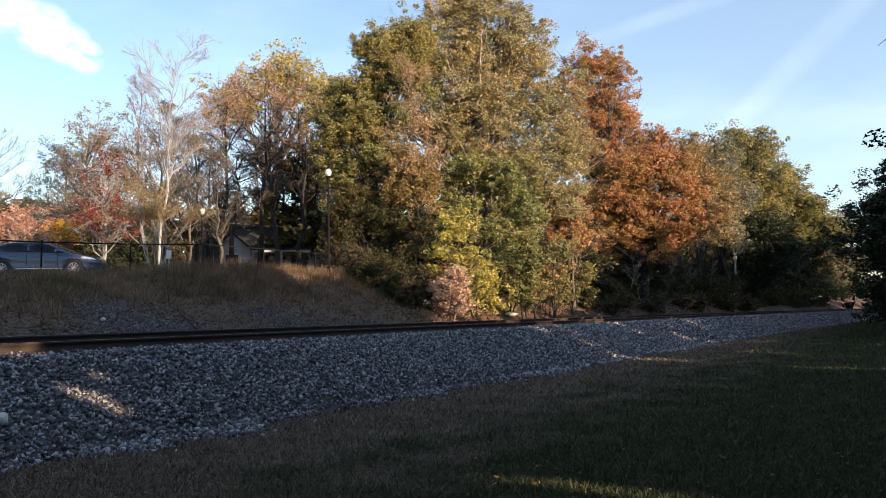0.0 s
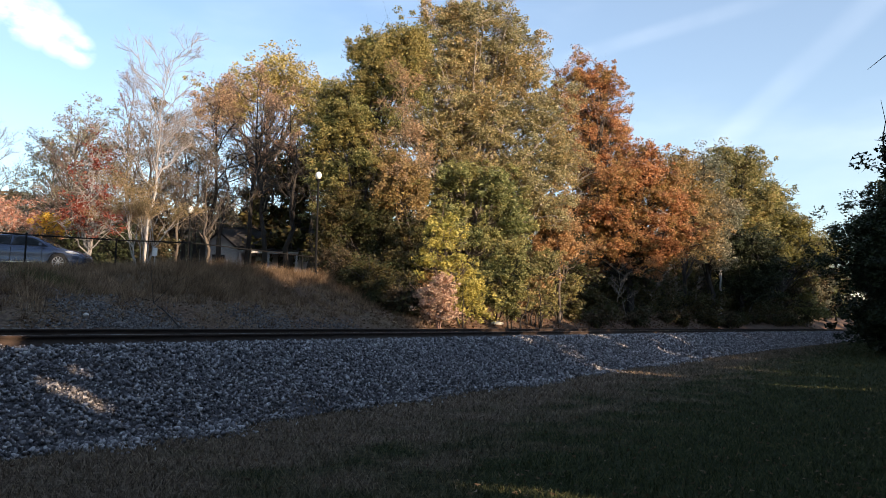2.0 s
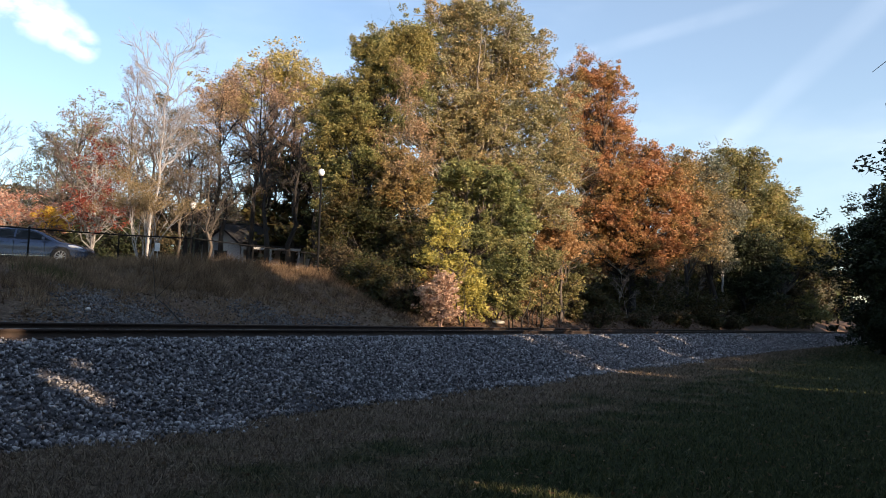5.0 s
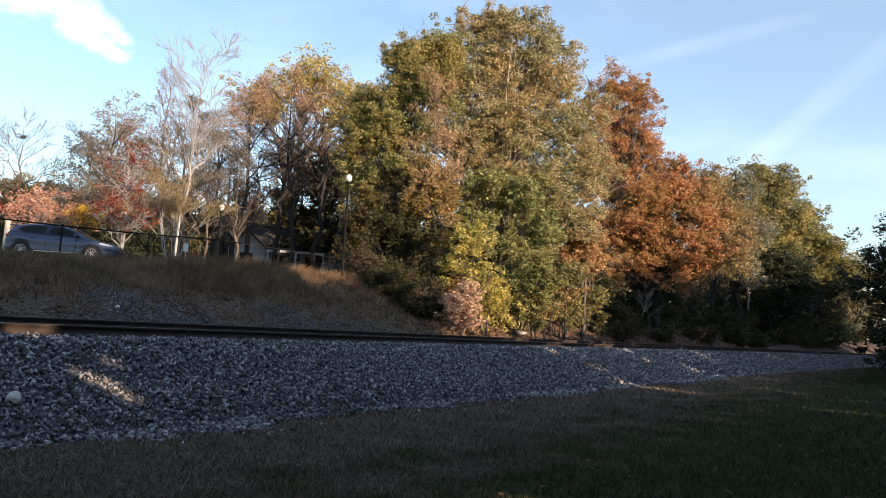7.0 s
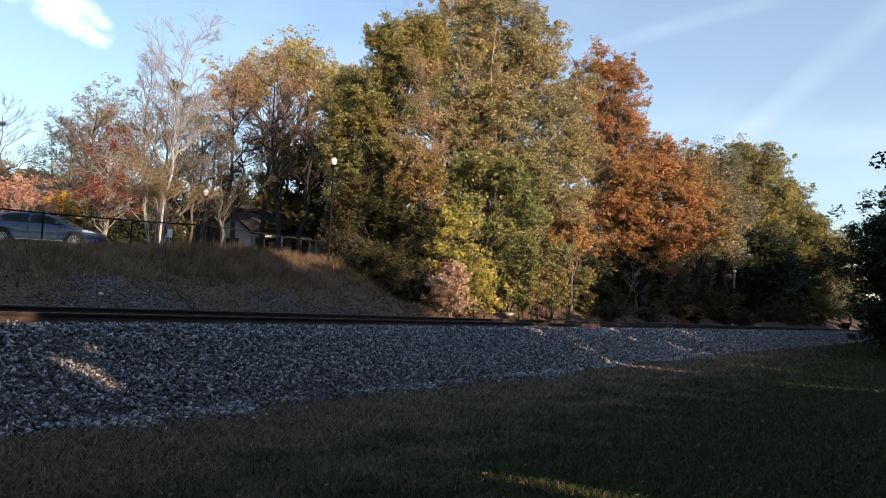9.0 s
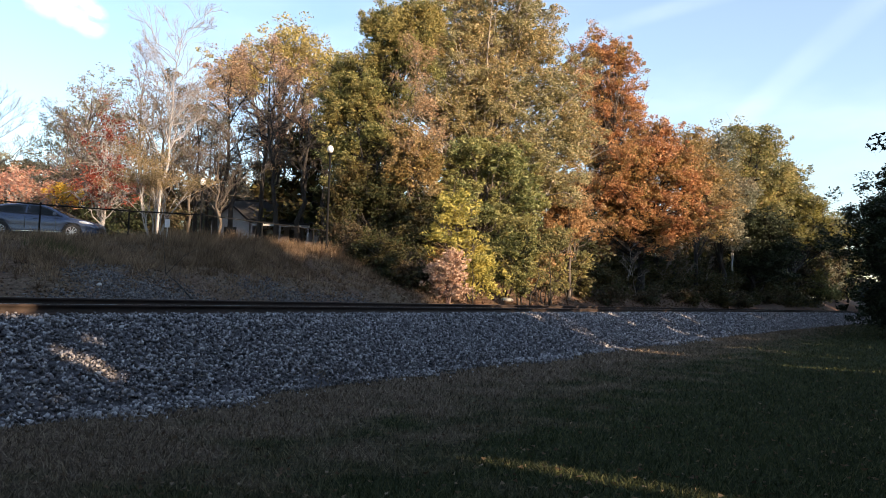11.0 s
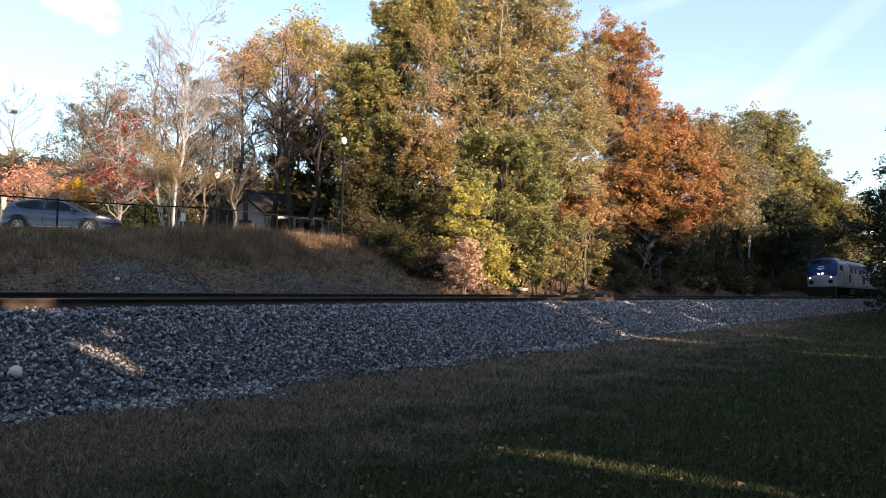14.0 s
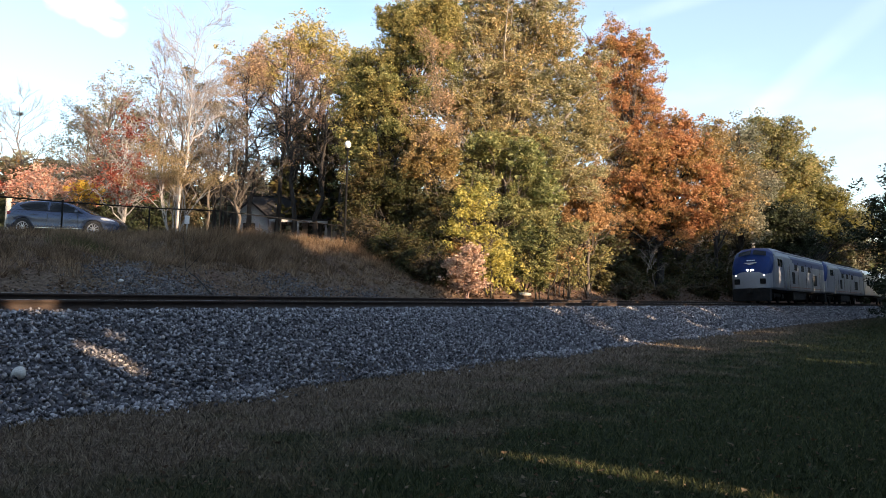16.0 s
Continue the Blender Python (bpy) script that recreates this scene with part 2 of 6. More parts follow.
BROWN_ORANGE = foliage("brown_orange_leaves", [(0.13, 0.07, 0.03), (0.27, 0.14, 0.05), (0.3, 0.19, 0.08)], [(0.1, 0.1, 0.03), (0.22, 0.16, 0.05), (0.33, 0.17, 0.05)])
TAN_GOLD = foliage("tan_gold_leaves", [(0.24, 0.16, 0.075), (0.42, 0.3, 0.14), (0.5, 0.38, 0.21)], [(0.17, 0.14, 0.05), (0.33, 0.2, 0.08), (0.3, 0.25, 0.1)])
TAN_ORANGE = foliage("tan_orange_leaves", [(0.34, 0.2, 0.09), (0.48, 0.28, 0.13), (0.56, 0.38, 0.21)])
RUST = foliage("rust_leaves", [(0.25, 0.1, 0.055), (0.54, 0.255, 0.118), (0.66, 0.39, 0.2)], [(0.14, 0.13, 0.055), (0.5, 0.31, 0.115), (0.4, 0.19, 0.09)], 0.62)
RED = foliage("red_leaves", [(0.16, 0.03, 0.022), (0.3, 0.07, 0.045), (0.33, 0.13, 0.08)])
PINK_RED = foliage("pale_red_leaves", [(0.4, 0.15, 0.1), (0.62, 0.33, 0.24), (0.68, 0.5, 0.38)])
YELLOW = foliage("yellow_leaves", [(0.34, 0.29, 0.06), (0.6, 0.5, 0.14), (0.5, 0.46, 0.15)], [(0.18, 0.21, 0.06), (0.52, 0.44, 0.12), (0.4, 0.38, 0.11)], 0.8)
PALE_RUSSET = foliage("pale_russet_shrub_leaves", [(0.38, 0.2, 0.13), (0.66, 0.44, 0.31), (0.76, 0.6, 0.45)], through_light=0.25)
YELLOW_BRIGHT = foliage("bright_yellow_leaves", [(0.5, 0.25, 0.03), (0.65, 0.4, 0.05), (0.6, 0.45, 0.1)])
YELLOW_TOP = foliage("golden_leaves", [(0.32, 0.26, 0.075), (0.56, 0.45, 0.14), (0.5, 0.42, 0.17)], [(0.2, 0.19, 0.085), (0.4, 0.3, 0.14), (0.32, 0.29, 0.14)])
TAN_FINE = foliage("pale_russet_leaves", [(0.28, 0.17, 0.1), (0.46, 0.29, 0.17), (0.55, 0.38, 0.25)], [(0.3, 0.2, 0.12), (0.42, 0.31, 0.2), (0.5, 0.3, 0.17)])
OLIVE_GREEN = foliage("olive_green_leaves", [(0.1, 0.11, 0.05), (0.24, 0.235, 0.105), (0.4, 0.35, 0.18)], [(0.16, 0.165, 0.055), (0.4, 0.35, 0.12), (0.44, 0.31, 0.15)])
GREY_GREEN = foliage("grey_green_leaves", [(0.14, 0.15, 0.1), (0.24, 0.25, 0.17), (0.34, 0.33, 0.24)], [(0.17, 0.155, 0.1), (0.34, 0.27, 0.17), (0.28, 0.27, 0.18)])
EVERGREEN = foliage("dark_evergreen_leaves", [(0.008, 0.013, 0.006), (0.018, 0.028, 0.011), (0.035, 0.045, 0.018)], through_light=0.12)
# cedar foliage; on the fence bushes its dark colour stands in for shade
DARK_CONIFER_SHADE = foliage("dark_cedar_and_shaded_leaves", [(0.015, 0.022, 0.01), (0.034, 0.045, 0.02), (0.07, 0.08, 0.038)], through_light=0.12)
FEATHER = foliage("feathery_green_needles", [(0.075, 0.085, 0.035), (0.17, 0.17, 0.075), (0.31, 0.27, 0.13)], [(0.17, 0.15, 0.04), (0.3, 0.26, 0.07), (0.2, 0.18, 0.05)])
DULL = foliage("dull_brown_leaves", [(0.06, 0.05, 0.03), (0.12, 0.09, 0.055), (0.17, 0.12, 0.07)], [(0.04, 0.05, 0.025), (0.09, 0.09, 0.04), (0.15, 0.1, 0.06)])
# undergrowth leaves with the shade under the trees put into their colour
UNDER_SHADE = foliage("shade_toned_undergrowth_leaves", [(0.03, 0.04, 0.015), (0.06, 0.07, 0.025), (0.11, 0.09, 0.04)], [(0.06, 0.05, 0.02), (0.13, 0.09, 0.04), (0.09, 0.1, 0.03)])
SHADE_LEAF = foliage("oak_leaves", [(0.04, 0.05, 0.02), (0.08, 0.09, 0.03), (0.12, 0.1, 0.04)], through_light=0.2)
DRY_GRASS = foliage("dry_grass_blades", [(0.100, 0.064, 0.040), (0.265, 0.168, 0.102), (0.500, 0.355, 0.225)], [(0.070, 0.047, 0.030), (0.165, 0.108, 0.064), (0.300, 0.205, 0.125)], 0.6, 0.25, 0.8)
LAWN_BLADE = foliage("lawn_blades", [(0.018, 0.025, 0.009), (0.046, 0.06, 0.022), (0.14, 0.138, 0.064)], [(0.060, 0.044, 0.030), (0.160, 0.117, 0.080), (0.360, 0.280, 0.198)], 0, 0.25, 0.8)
WEED = foliage("dull_green_weed", [(0.04, 0.045, 0.015), (0.085, 0.09, 0.03), (0.14, 0.13, 0.05)], through_light=0.2, rough=0.8)
FALLEN = foliage("fallen_leaf", [(0.07, 0.04, 0.024), (0.15, 0.09, 0.05), (0.28, 0.21, 0.14)], through_light=0.1, rough=0.8)
BLACK_METAL = surface("black_painted_metal", (0.006, 0.006, 0.007), (0.012, 0.012, 0.012), 5.0, 0.95, 0.0, relief=0.05)
BLACK_METAL.node_tree.nodes["Principled BSDF"].inputs["Specular IOR Level"].default_value = 0.15
# white cottage paint, greyed so that its colour carries the shade
WHITE_PAINT = surface("shade_dimmed_white_paint", (0.36, 0.37, 0.39), (0.5, 0.5, 0.51), 0.8, 0.7, fine=30, relief=0.1)
ROOF = surface("dark_shingles", (0.016, 0.016, 0.018), (0.034, 0.033, 0.034), 1.0, 0.9, fine=20, relief=0.5)
DARK_GLASS = glass("dark_glass")
GLOBE = surface("white_lamp_globe", (0.72, 0.72, 0.7), (0.82, 0.82, 0.8), 2.0, 0.35, relief=0)
POST_WOOD = surface("pale_weathered_post", (0.38, 0.35, 0.3), (0.52, 0.48, 0.42), 3.0, 0.9, fine=30, relief=0.4)
WHITE_STONE = surface("pale_limestone", (0.5, 0.48, 0.43), (0.68, 0.66, 0.6), 8.0, 0.85, fine=60, relief=0.4)
SIGN_BACK = surface("aluminium_sign_back", (0.5, 0.5, 0.5), (0.62, 0.62, 0.62), 4.0, 0.5, 0.3, relief=0)


# ---------------------------------------------------------------- mesh helpers
def mesh_from(name, verts, faces, k):
    """A mesh from arrays of vertices and of faces with k corners each."""
    me = bpy.data.meshes.new(name)
    v = np.asarray(verts, dtype=np.float32).reshape(-1, 3)
    f = np.asarray(faces, dtype=np.int32).reshape(-1, k)
    me.vertices.add(len(v))
    me.vertices.foreach_set("co", v.ravel())
    me.loops.add(f.size)
    me.loops.foreach_set("vertex_index", f.ravel())
    me.polygons.add(len(f))
    me.polygons.foreach_set("loop_start", np.arange(len(f), dtype=np.int32) * k)
    me.update(calc_edges=True)
    return me


def thing(name, label, category, at=(0, 0, 0), turn=0, group=""):
    ob = new(name)
    ob.empty_display_size = 0.2
    ob.matrix_basis = pose(*at, 0, 0, turn)
    return tagged(ob, label, category, group)


def part_mesh(name, me, material, parent, label="", smooth=False):
    if not me.materials:
        me.materials.append(material)
    if smooth:
        me.shade_smooth()
    ob = new(name, me)
    ob.parent = parent
    return tagged(ob, label)


def part(name, bm, material, parent, label="", smooth=False):
    me = bpy.data.meshes.new(name)
    bm.to_mesh(me)
    bm.free()
    return part_mesh(name, me, material, parent, label, smooth)


def box(bm, centre, size, bevel=0.0, turn=None):
    m = Matrix.Translation(centre) @ (turn or Matrix()) @ Matrix.Diagonal((*size, 1))
    made = bmesh.ops.create_cube(bm, size=1, matrix=m)["verts"]
    if bevel:
        edges = list({e for v in made for e in v.link_edges})
        bmesh.ops.bevel(bm, geom=edges, offset=bevel, segments=2, affect="EDGES", profile=0.6)
    return bm


def box_part(name, centre, size, material, parent, bevel=0.0, label="", turn=None):
    return part(name, box(bmesh.new(), centre, size, bevel, turn), material, parent, label)


def rod(bm, a, b, r, r2=None, sides=8):
    a, b = Vector(a), Vector(b)
    m = Matrix.Translation((a + b) / 2) @ (b - a).to_track_quat("Z", "Y").to_matrix().to_4x4()
    bmesh.ops.create_cone(bm, cap_ends=True, segments=sides, radius1=r, radius2=r if r2 is None else r2, depth=(b - a).length, matrix=m)
    return bm


class Tubes:
    """Collects tapered tubes of quads."""

    def __init__(self):
        self.v, self.f, self.n = [], [], 0

    def add(self, pts, radii, sides=5):
        pts = np.asarray(pts, float)
        k = len(pts)
        d = np.gradient(pts, axis=0)
        d /= np.linalg.norm(d, axis=1)[:, None] + 1e-9
        ref = np.where(np.abs(d[:, 2:3]) > 0.9, np.array([[1.0, 0, 0]]), np.array([[0, 0, 1.0]]))
        u = np.cross(d, ref)
        u /= np.linalg.norm(u, axis=1)[:, None] + 1e-9
        w = np.cross(d, u)
        a = np.arange(sides) * 2 * np.pi / sides
        ring = pts[:, None] + np.asarray(radii)[:, None, None] * (u[:, None] * np.cos(a)[None, :, None] + w[:, None] * np.sin(a)[None, :, None])
        self.v.append(ring.reshape(-1, 3))
        i = np.arange(k - 1)[:, None] * sides
        j = np.arange(sides)[None, :]
        jn = (j + 1) % sides
        q = np.stack([i + j, i + jn, i + sides + jn, i + sides + j], -1).reshape(-1, 4) + self.n
        self.f.append(q)
        self.n += k * sides

    def mesh(self, name):
        return mesh_from(name, np.concatenate(self.v), np.concatenate(self.f), 4)


def bend(rng, a, b, lift, wobble, k=5):
    """A curved line from a to b that first rises."""
    t = np.linspace(0, 1, k)[:, None]
    a, b = np.asarray(a, float), np.asarray(b, float)
    p = a + (b - a) * t
    p[:, 2] += lift * (4 * t[:, 0] * (1 - t[:, 0]))
    p[1:-1] += rng.normal(size=(k - 2, 3)) * wobble
    return p


def leaf_cloud(rng, centres, spread, per, size, flat=0.5):
    """Pointed leaf quads round the clump centres."""
    n = len(centres) * per
    c = np.repeat(np.asarray(centres), per, axis=0)
    off = rng.normal(size=(n, 3))
    off *= (rng.random((n, 1)) ** 0.45) / (np.linalg.norm(off, axis=1)[:, None] + 1e-9)
    sp = np.repeat(np.asarray(spread).reshape(-1, 1) * np.ones((len(centres), 1)), per, axis=0)
    p = c + off * sp * np.array([1, 1, 0.75])
    u = rng.normal(size=(n, 3))
    u[:, 2] *= flat
    u /= np.linalg.norm(u, axis=1)[:, None]
    w = np.cross(u, rng.normal(size=(n, 3)))
    w /= np.linalg.norm(w, axis=1)[:, None] + 1e-9
    s = size * rng.uniform(0.6, 1.35, size=(n, 1))
    v = np.stack([p - u * s * 0.45 - w * s * 0.3, p - u * s * 0.25 + w * s * 0.34, p + u * s * 0.6], 1)
    return v.reshape(-1, 3)


# small openings in the shade trees' crowns through which the low sun reaches ballast, rail and lawn: a lit place and the opening's radius
LIT_STONES = [(-5.25, 10.76, 0.7, -0.07), (-5.02, 10.74, 0.61, -0.04), (-4.8, 10.72, 0.52, -0.03), (-4.58, 10.69, 0.43, -0.04), (-4.3, 10.64, 0.33, -0.06), (-5.05, 11.45, 0.82, -0.03),
              (-6.66, 11.62, 1.2, 0.06), (-6.52, 11.83, 1.2, 0.06), (-6.38, 12.04, 1.2, 0.04), (6.76, 31.35, 1.24, -0.03),
              (3.45, 25.9, 1.09, 0.08), (3.9, 25.6, 0.95, 0.05), (7.9, 32.38, 1.1, 0.17), (8.87, 31.71, 0.75, 0.13),
              (11.75, 36.5, 0.92, 0.18), (13.96, 40.51, 1.08, 0.24), (14.33, 39.83, 0.85, 0.2), (11.75, 34.46, 0.4, 0.14), (12.55, 34.86, 0.22, 0.14), (13.54, 35.52, 0.0, 0.12), (24.49, 53.83, 0.87, 0.24), (29.0, 60.2, 1.0, 0.22)]
LIT_LAWN = [(6.44, 25.68, 0.08, 0.06), (7.2, 24.7, 0.02, 0.05), (7.59, 23.82, 0.02, 0.06), (10.04, 30.72, 0.03, 0.03), (15.85, 36.74, 0.01, 0.18), (16.48, 36.6, 0, 0.16),
            (12.52, 28.06, 0.02, 0.14), (13.32, 26.14, 0, 0.16), (13.0, 24.3, 0, 0.16), (17.88, 32.84, 0, 0.16), (10.97, 19.68, 0, 0.2),
            (1.0, 7.15, 0, 0.05), (1.3, 7.0, 0, 0.07), (1.6, 6.82, 0, 0.09), (1.9, 6.65, 0, 0.08), (2.15, 6.4, 0, 0.05), (34.5, 66.9, 2.6, 0.18), (34.2, 67.3, 3.8, 0.2), (40.5, 75, 2.8, 0.25)]
LIT_LAWN += [(26.14, 56.93, 3.2, 0.12), (26.2, 57.01, 3.8, 0.14), (26.26, 57.09, 4.4, 0.1), (28.05, 59.49, 3.9, 0.12), (30.16, 62.28, 4.3, 0.14), (32.59, 65.46, 3.5, 0.16), (32.71, 65.62, 4.2, 0.14), (35.63, 69.42, 3.9, 0.16)]


def open_crown(v, base, leaf):
    """Leaves that would stand in the openings are left out."""
    c = v.reshape(-1, 3, 3).mean(1) + np.asarray(base)
    keep = np.ones(len(c), bool)
    sun_way = np.array(SUN_DIR)
    for x, y, z, r in LIT_STONES + LIT_LAWN:
        q = c - (x, y, z)
        far = q @ sun_way
        keep &= ~((far > 1.0) & (np.linalg.norm(q - far[:, None] * sun_way, axis=1) < r + 0.05 + 0.45 * leaf))
    return v.reshape(-1, 3, 3)[keep].reshape(-1, 3)


def tree(name, label, category, base, blobs, leaves, leaf, mat, bark, seed, trunk_r=0.2, clump=0.7, per=60, limbs=5, lean=(0, 0), stems=1,
         twigs=3, fill=0.55, group="", flat=0.5, trunk_top=0.85, core=1.0, limb_low=0.35, gaps=False):
    """A tree: a tapered trunk with limbs, and a crown of leaf clumps in the lumpy volume of the blobs, each (dx, dy, z, rx, ry, rz) from the base."""
    rng = np.random.default_rng(seed)
    ob = thing(name, label, category, base, group=group)
    wood = Tubes()
    top = max(b[2] + b[5] for b in blobs)
    for st in range(stems):
        ang = rng.uniform(0, 6.28)
        foot = np.array([np.cos(ang), np.sin(ang), 0]) * (0.0 if stems == 1 else rng.uniform(0.05, 0.45))
        tip = np.array([lean[0], lean[1], top * trunk_top]) + foot * (2.5 if stems > 1 else 0)
        tip[2] *= 1 if stems == 1 else rng.uniform(0.7, 1.0)
        line = bend(rng, foot + (0, 0, -0.25), tip, 0, top * 0.014, 8)
        wood.add(line, trunk_r * (1 - np.linspace(0, 0.88, 8)) * np.r_[1.35, np.ones(7)], 8)
    centres, spreads = [], []
    weight = np.array([b[3] * b[5] + b[3] * b[4] for b in blobs])
    total = max(1, leaves // per)
    for b, share in zip(blobs, weight / weight.sum()):
        c, r = np.array(b[:3]), np.array(b[3:])
        # boughs in the crown's shell, each a spray of leaf clumps round a branch end
        k = max(4, int(total * share / 4))
        d = rng.normal(size=(k, 3))
        d /= np.linalg.norm(d, axis=1)[:, None]
        rad = rng.random((k, 1)) ** (fill * 0.8)
        lump = 1 + 0.22 * np.sin(d[:, :1] * 5 + seed) * np.cos(d[:, 1:2] * 4.3 + 2 * seed) + 0.16 * np.sin(d[:, 2:3] * 7 + seed)
        pc = c + d * rad * lump * r * 0.9
        wide = clump * rng.uniform(0.5, 1.2, (k, 1))
        keep = pc[:, 2] > 0.15
        pc, d, wide = pc[keep], d[keep], wide[keep]
        sprays = np.repeat(pc, 4, axis=0) + rng.normal(size=(len(pc) * 4, 3)) * np.repeat(wide, 4, axis=0) * (0.95, 0.95, 0.6)
        centres.append(sprays)
        spreads.append(clump * rng.uniform(0.35, 1.05, size=len(sprays)))
        for q, out, w in zip(pc, d, wide[:, 0]) if leaves > 8000 and not gaps else ():
            inner_end = c + (q - c) * 0.55 + (0, 0, -0.25 * w)
            wood.add(bend(rng, inner_end, q + out * w * 0.5, 0.1 * w, 0.1 * w, 4), (0.026 * clump, 0.02 * clump, 0.014 * clump, 0.008 * clump), 3)
            for tw in range(2):
                way = out + rng.normal(size=3) * 0.6 + (0, 0, 0.35)
                wood.add(bend(rng, q, q + way * w * rng.uniform(0.7, 1.4), 0.05 * w, 0.06 * w, 3), (0.012 * clump, 0.009 * clump, 0.004 * clump), 3)
        for i in range(limbs if len(pc) else 0):
            goal = pc[rng.integers(len(pc))]
            z0 = min(max(goal[2] * rng.uniform(limb_low, limb_low * 0.5 + 0.575), 0.12 * top), top * trunk_top * 0.95)
            start = np.array([lean[0], lean[1], 0]) * (z0 / (top * trunk_top))
            start[2] = z0
            line = bend(rng, start, goal, 0.05 * np.linalg.norm(goal - start), 0.12, 6)
            r0 = max(0.025, trunk_r * (0.5 - 0.35 * z0 / top))
            wood.add(line, np.linspace(r0, 0.012, 6), 5)
            for q in range(twigs):
                s = line[rng.integers(2, 6)]
                e = s + rng.normal(size=3) * clump * 1.3 + (0, 0, 0.25)
                wood.add(bend(rng, s, e, 0.05, 0.05, 4), np.linspace(max(0.012, r0 * 0.35), 0.006, 4), 3)
    part_mesh("trunk", wood.mesh("trunk"), bark, ob)
    if leaves:
        v = leaf_cloud(rng, np.concatenate(centres), np.concatenate(spreads), per, leaf, flat)
        if core:
            inner = []
            for b in blobs:
                k = max(4, int(leaves * 0.14 * core * b[3] * b[5] / sum(q[3] * q[5] for q in blobs)))
                d = rng.normal(size=(k, 3))
                d *= (rng.random((k, 1)) ** 0.5) / np.linalg.norm(d, axis=1)[:, None]
                inner.append(np.array(b[:3]) + d * np.array(b[3:]) * 0.66)
            v = np.concatenate([v, leaf_cloud(rng, np.concatenate(inner), 0.2, 1, leaf * 1.7, flat)])
        if gaps:
            v = open_crown(v, base, leaf)
        part_mesh("crown", mesh_from("crown", v, np.arange(len(v)), 3), mat, ob)
    return ob


def bare_tree(name, label, base, height, spread, bark, twig, seed, trunk_r=0.16, limbs=16, lean=(0.0, 0.0), first=0.22, up=0.75, leaves=0, mat=None, leaf=0.08, vase=0.0, fine_r=1.0):
    """A leafless tree: limbs, branches, twigs and twig ends, each finer than the one before."""
    rng = np.random.default_rng(seed)
    ob = thing(name, label, "tree", base)
    wood, fine = Tubes(), Tubes()
    tip = np.array([lean[0], lean[1], height])
    trunk = bend(rng, (0, 0, -0.25), tip, 0, height * 0.012, 9)
    wood.add(trunk, trunk_r * (1 - np.linspace(0, 0.93, 9)), 8)
    ends = []

    def at(line, t):
        x = t * (len(line) - 1)
        i = min(int(x), len(line) - 2)
        return line[i] + (line[i + 1] - line[i]) * (x - i)

    def away(rng, d, turn):
        e = d + rng.normal(size=3) * turn
        e[2] += 0.25
        return e / np.linalg.norm(e)

    for i in range(limbs):
        t = first + (0.96 - first) * (i + rng.random()) / limbs
        s = at(trunk, t)
        a = rng.uniform(0, 6.28)
        d = np.array([np.cos(a), np.sin(a), up])
        d /= np.linalg.norm(d)
        n = spread * (1.15 - t + vase * t) * rng.uniform(0.7, 1.2) + 0.4
        l1 = bend(rng, s, s + d * n, 0.06 * n, 0.05 * n, 6)
        r1 = trunk_r * (1 - t) * (0.55 - 0.2 * vase) + 0.01
        wood.add(l1, np.linspace(r1, 0.009, 6), 5)
        for j in range(7):
            t2 = 0.2 + 0.8 * (j + rng.random()) / 7
            s2 = at(l1, t2)
            d2 = away(rng, d, 0.55)
            n2 = n * (1.1 - 0.6 * t2) * rng.uniform(0.35, 0.6)
            l2 = bend(rng, s2, s2 + d2 * n2, 0.04 * n2, 0.05 * n2, 5)
            wood.add(l2, np.linspace(max(0.011, r1 * 0.45), 0.006, 5), 4)
            for q in range(5):
                s3 = at(l2, 0.25 + 0.75 * rng.random())
                d3 = away(rng, d2, 0.5)
                n3 = n2 * rng.uniform(0.3, 0.6)
                l3 = bend(rng, s3, s3 + d3 * n3, 0.02, 0.03 * n3, 4)
                fine.add(l3, np.linspace(0.008, 0.004, 4) * fine_r, 3)
                ends.append(l3[-1])
                for w in range(3):
                    s4 = at(l3, 0.3 + 0.7 * rng.random())
                    fine.add(np.stack([s4, s4 + away(rng, d3, 0.5) * n3 * 0.6]), (0.006 * fine_r, 0.003 * fine_r), 3)
    part_mesh("trunk", wood.mesh("trunk"), bark, ob)
    part_mesh("twig", fine.mesh("twig"), twig, ob)
    if leaves:
        e = np.array(ends)
        c = e[rng.integers(len(e), size=leaves // 6)]
        v = leaf_cloud(rng, c, 0.3, 6, leaf)
        part_mesh("foliage", mesh_from("foliage", v, np.arange(len(v)), 3), mat, ob)
    return ob


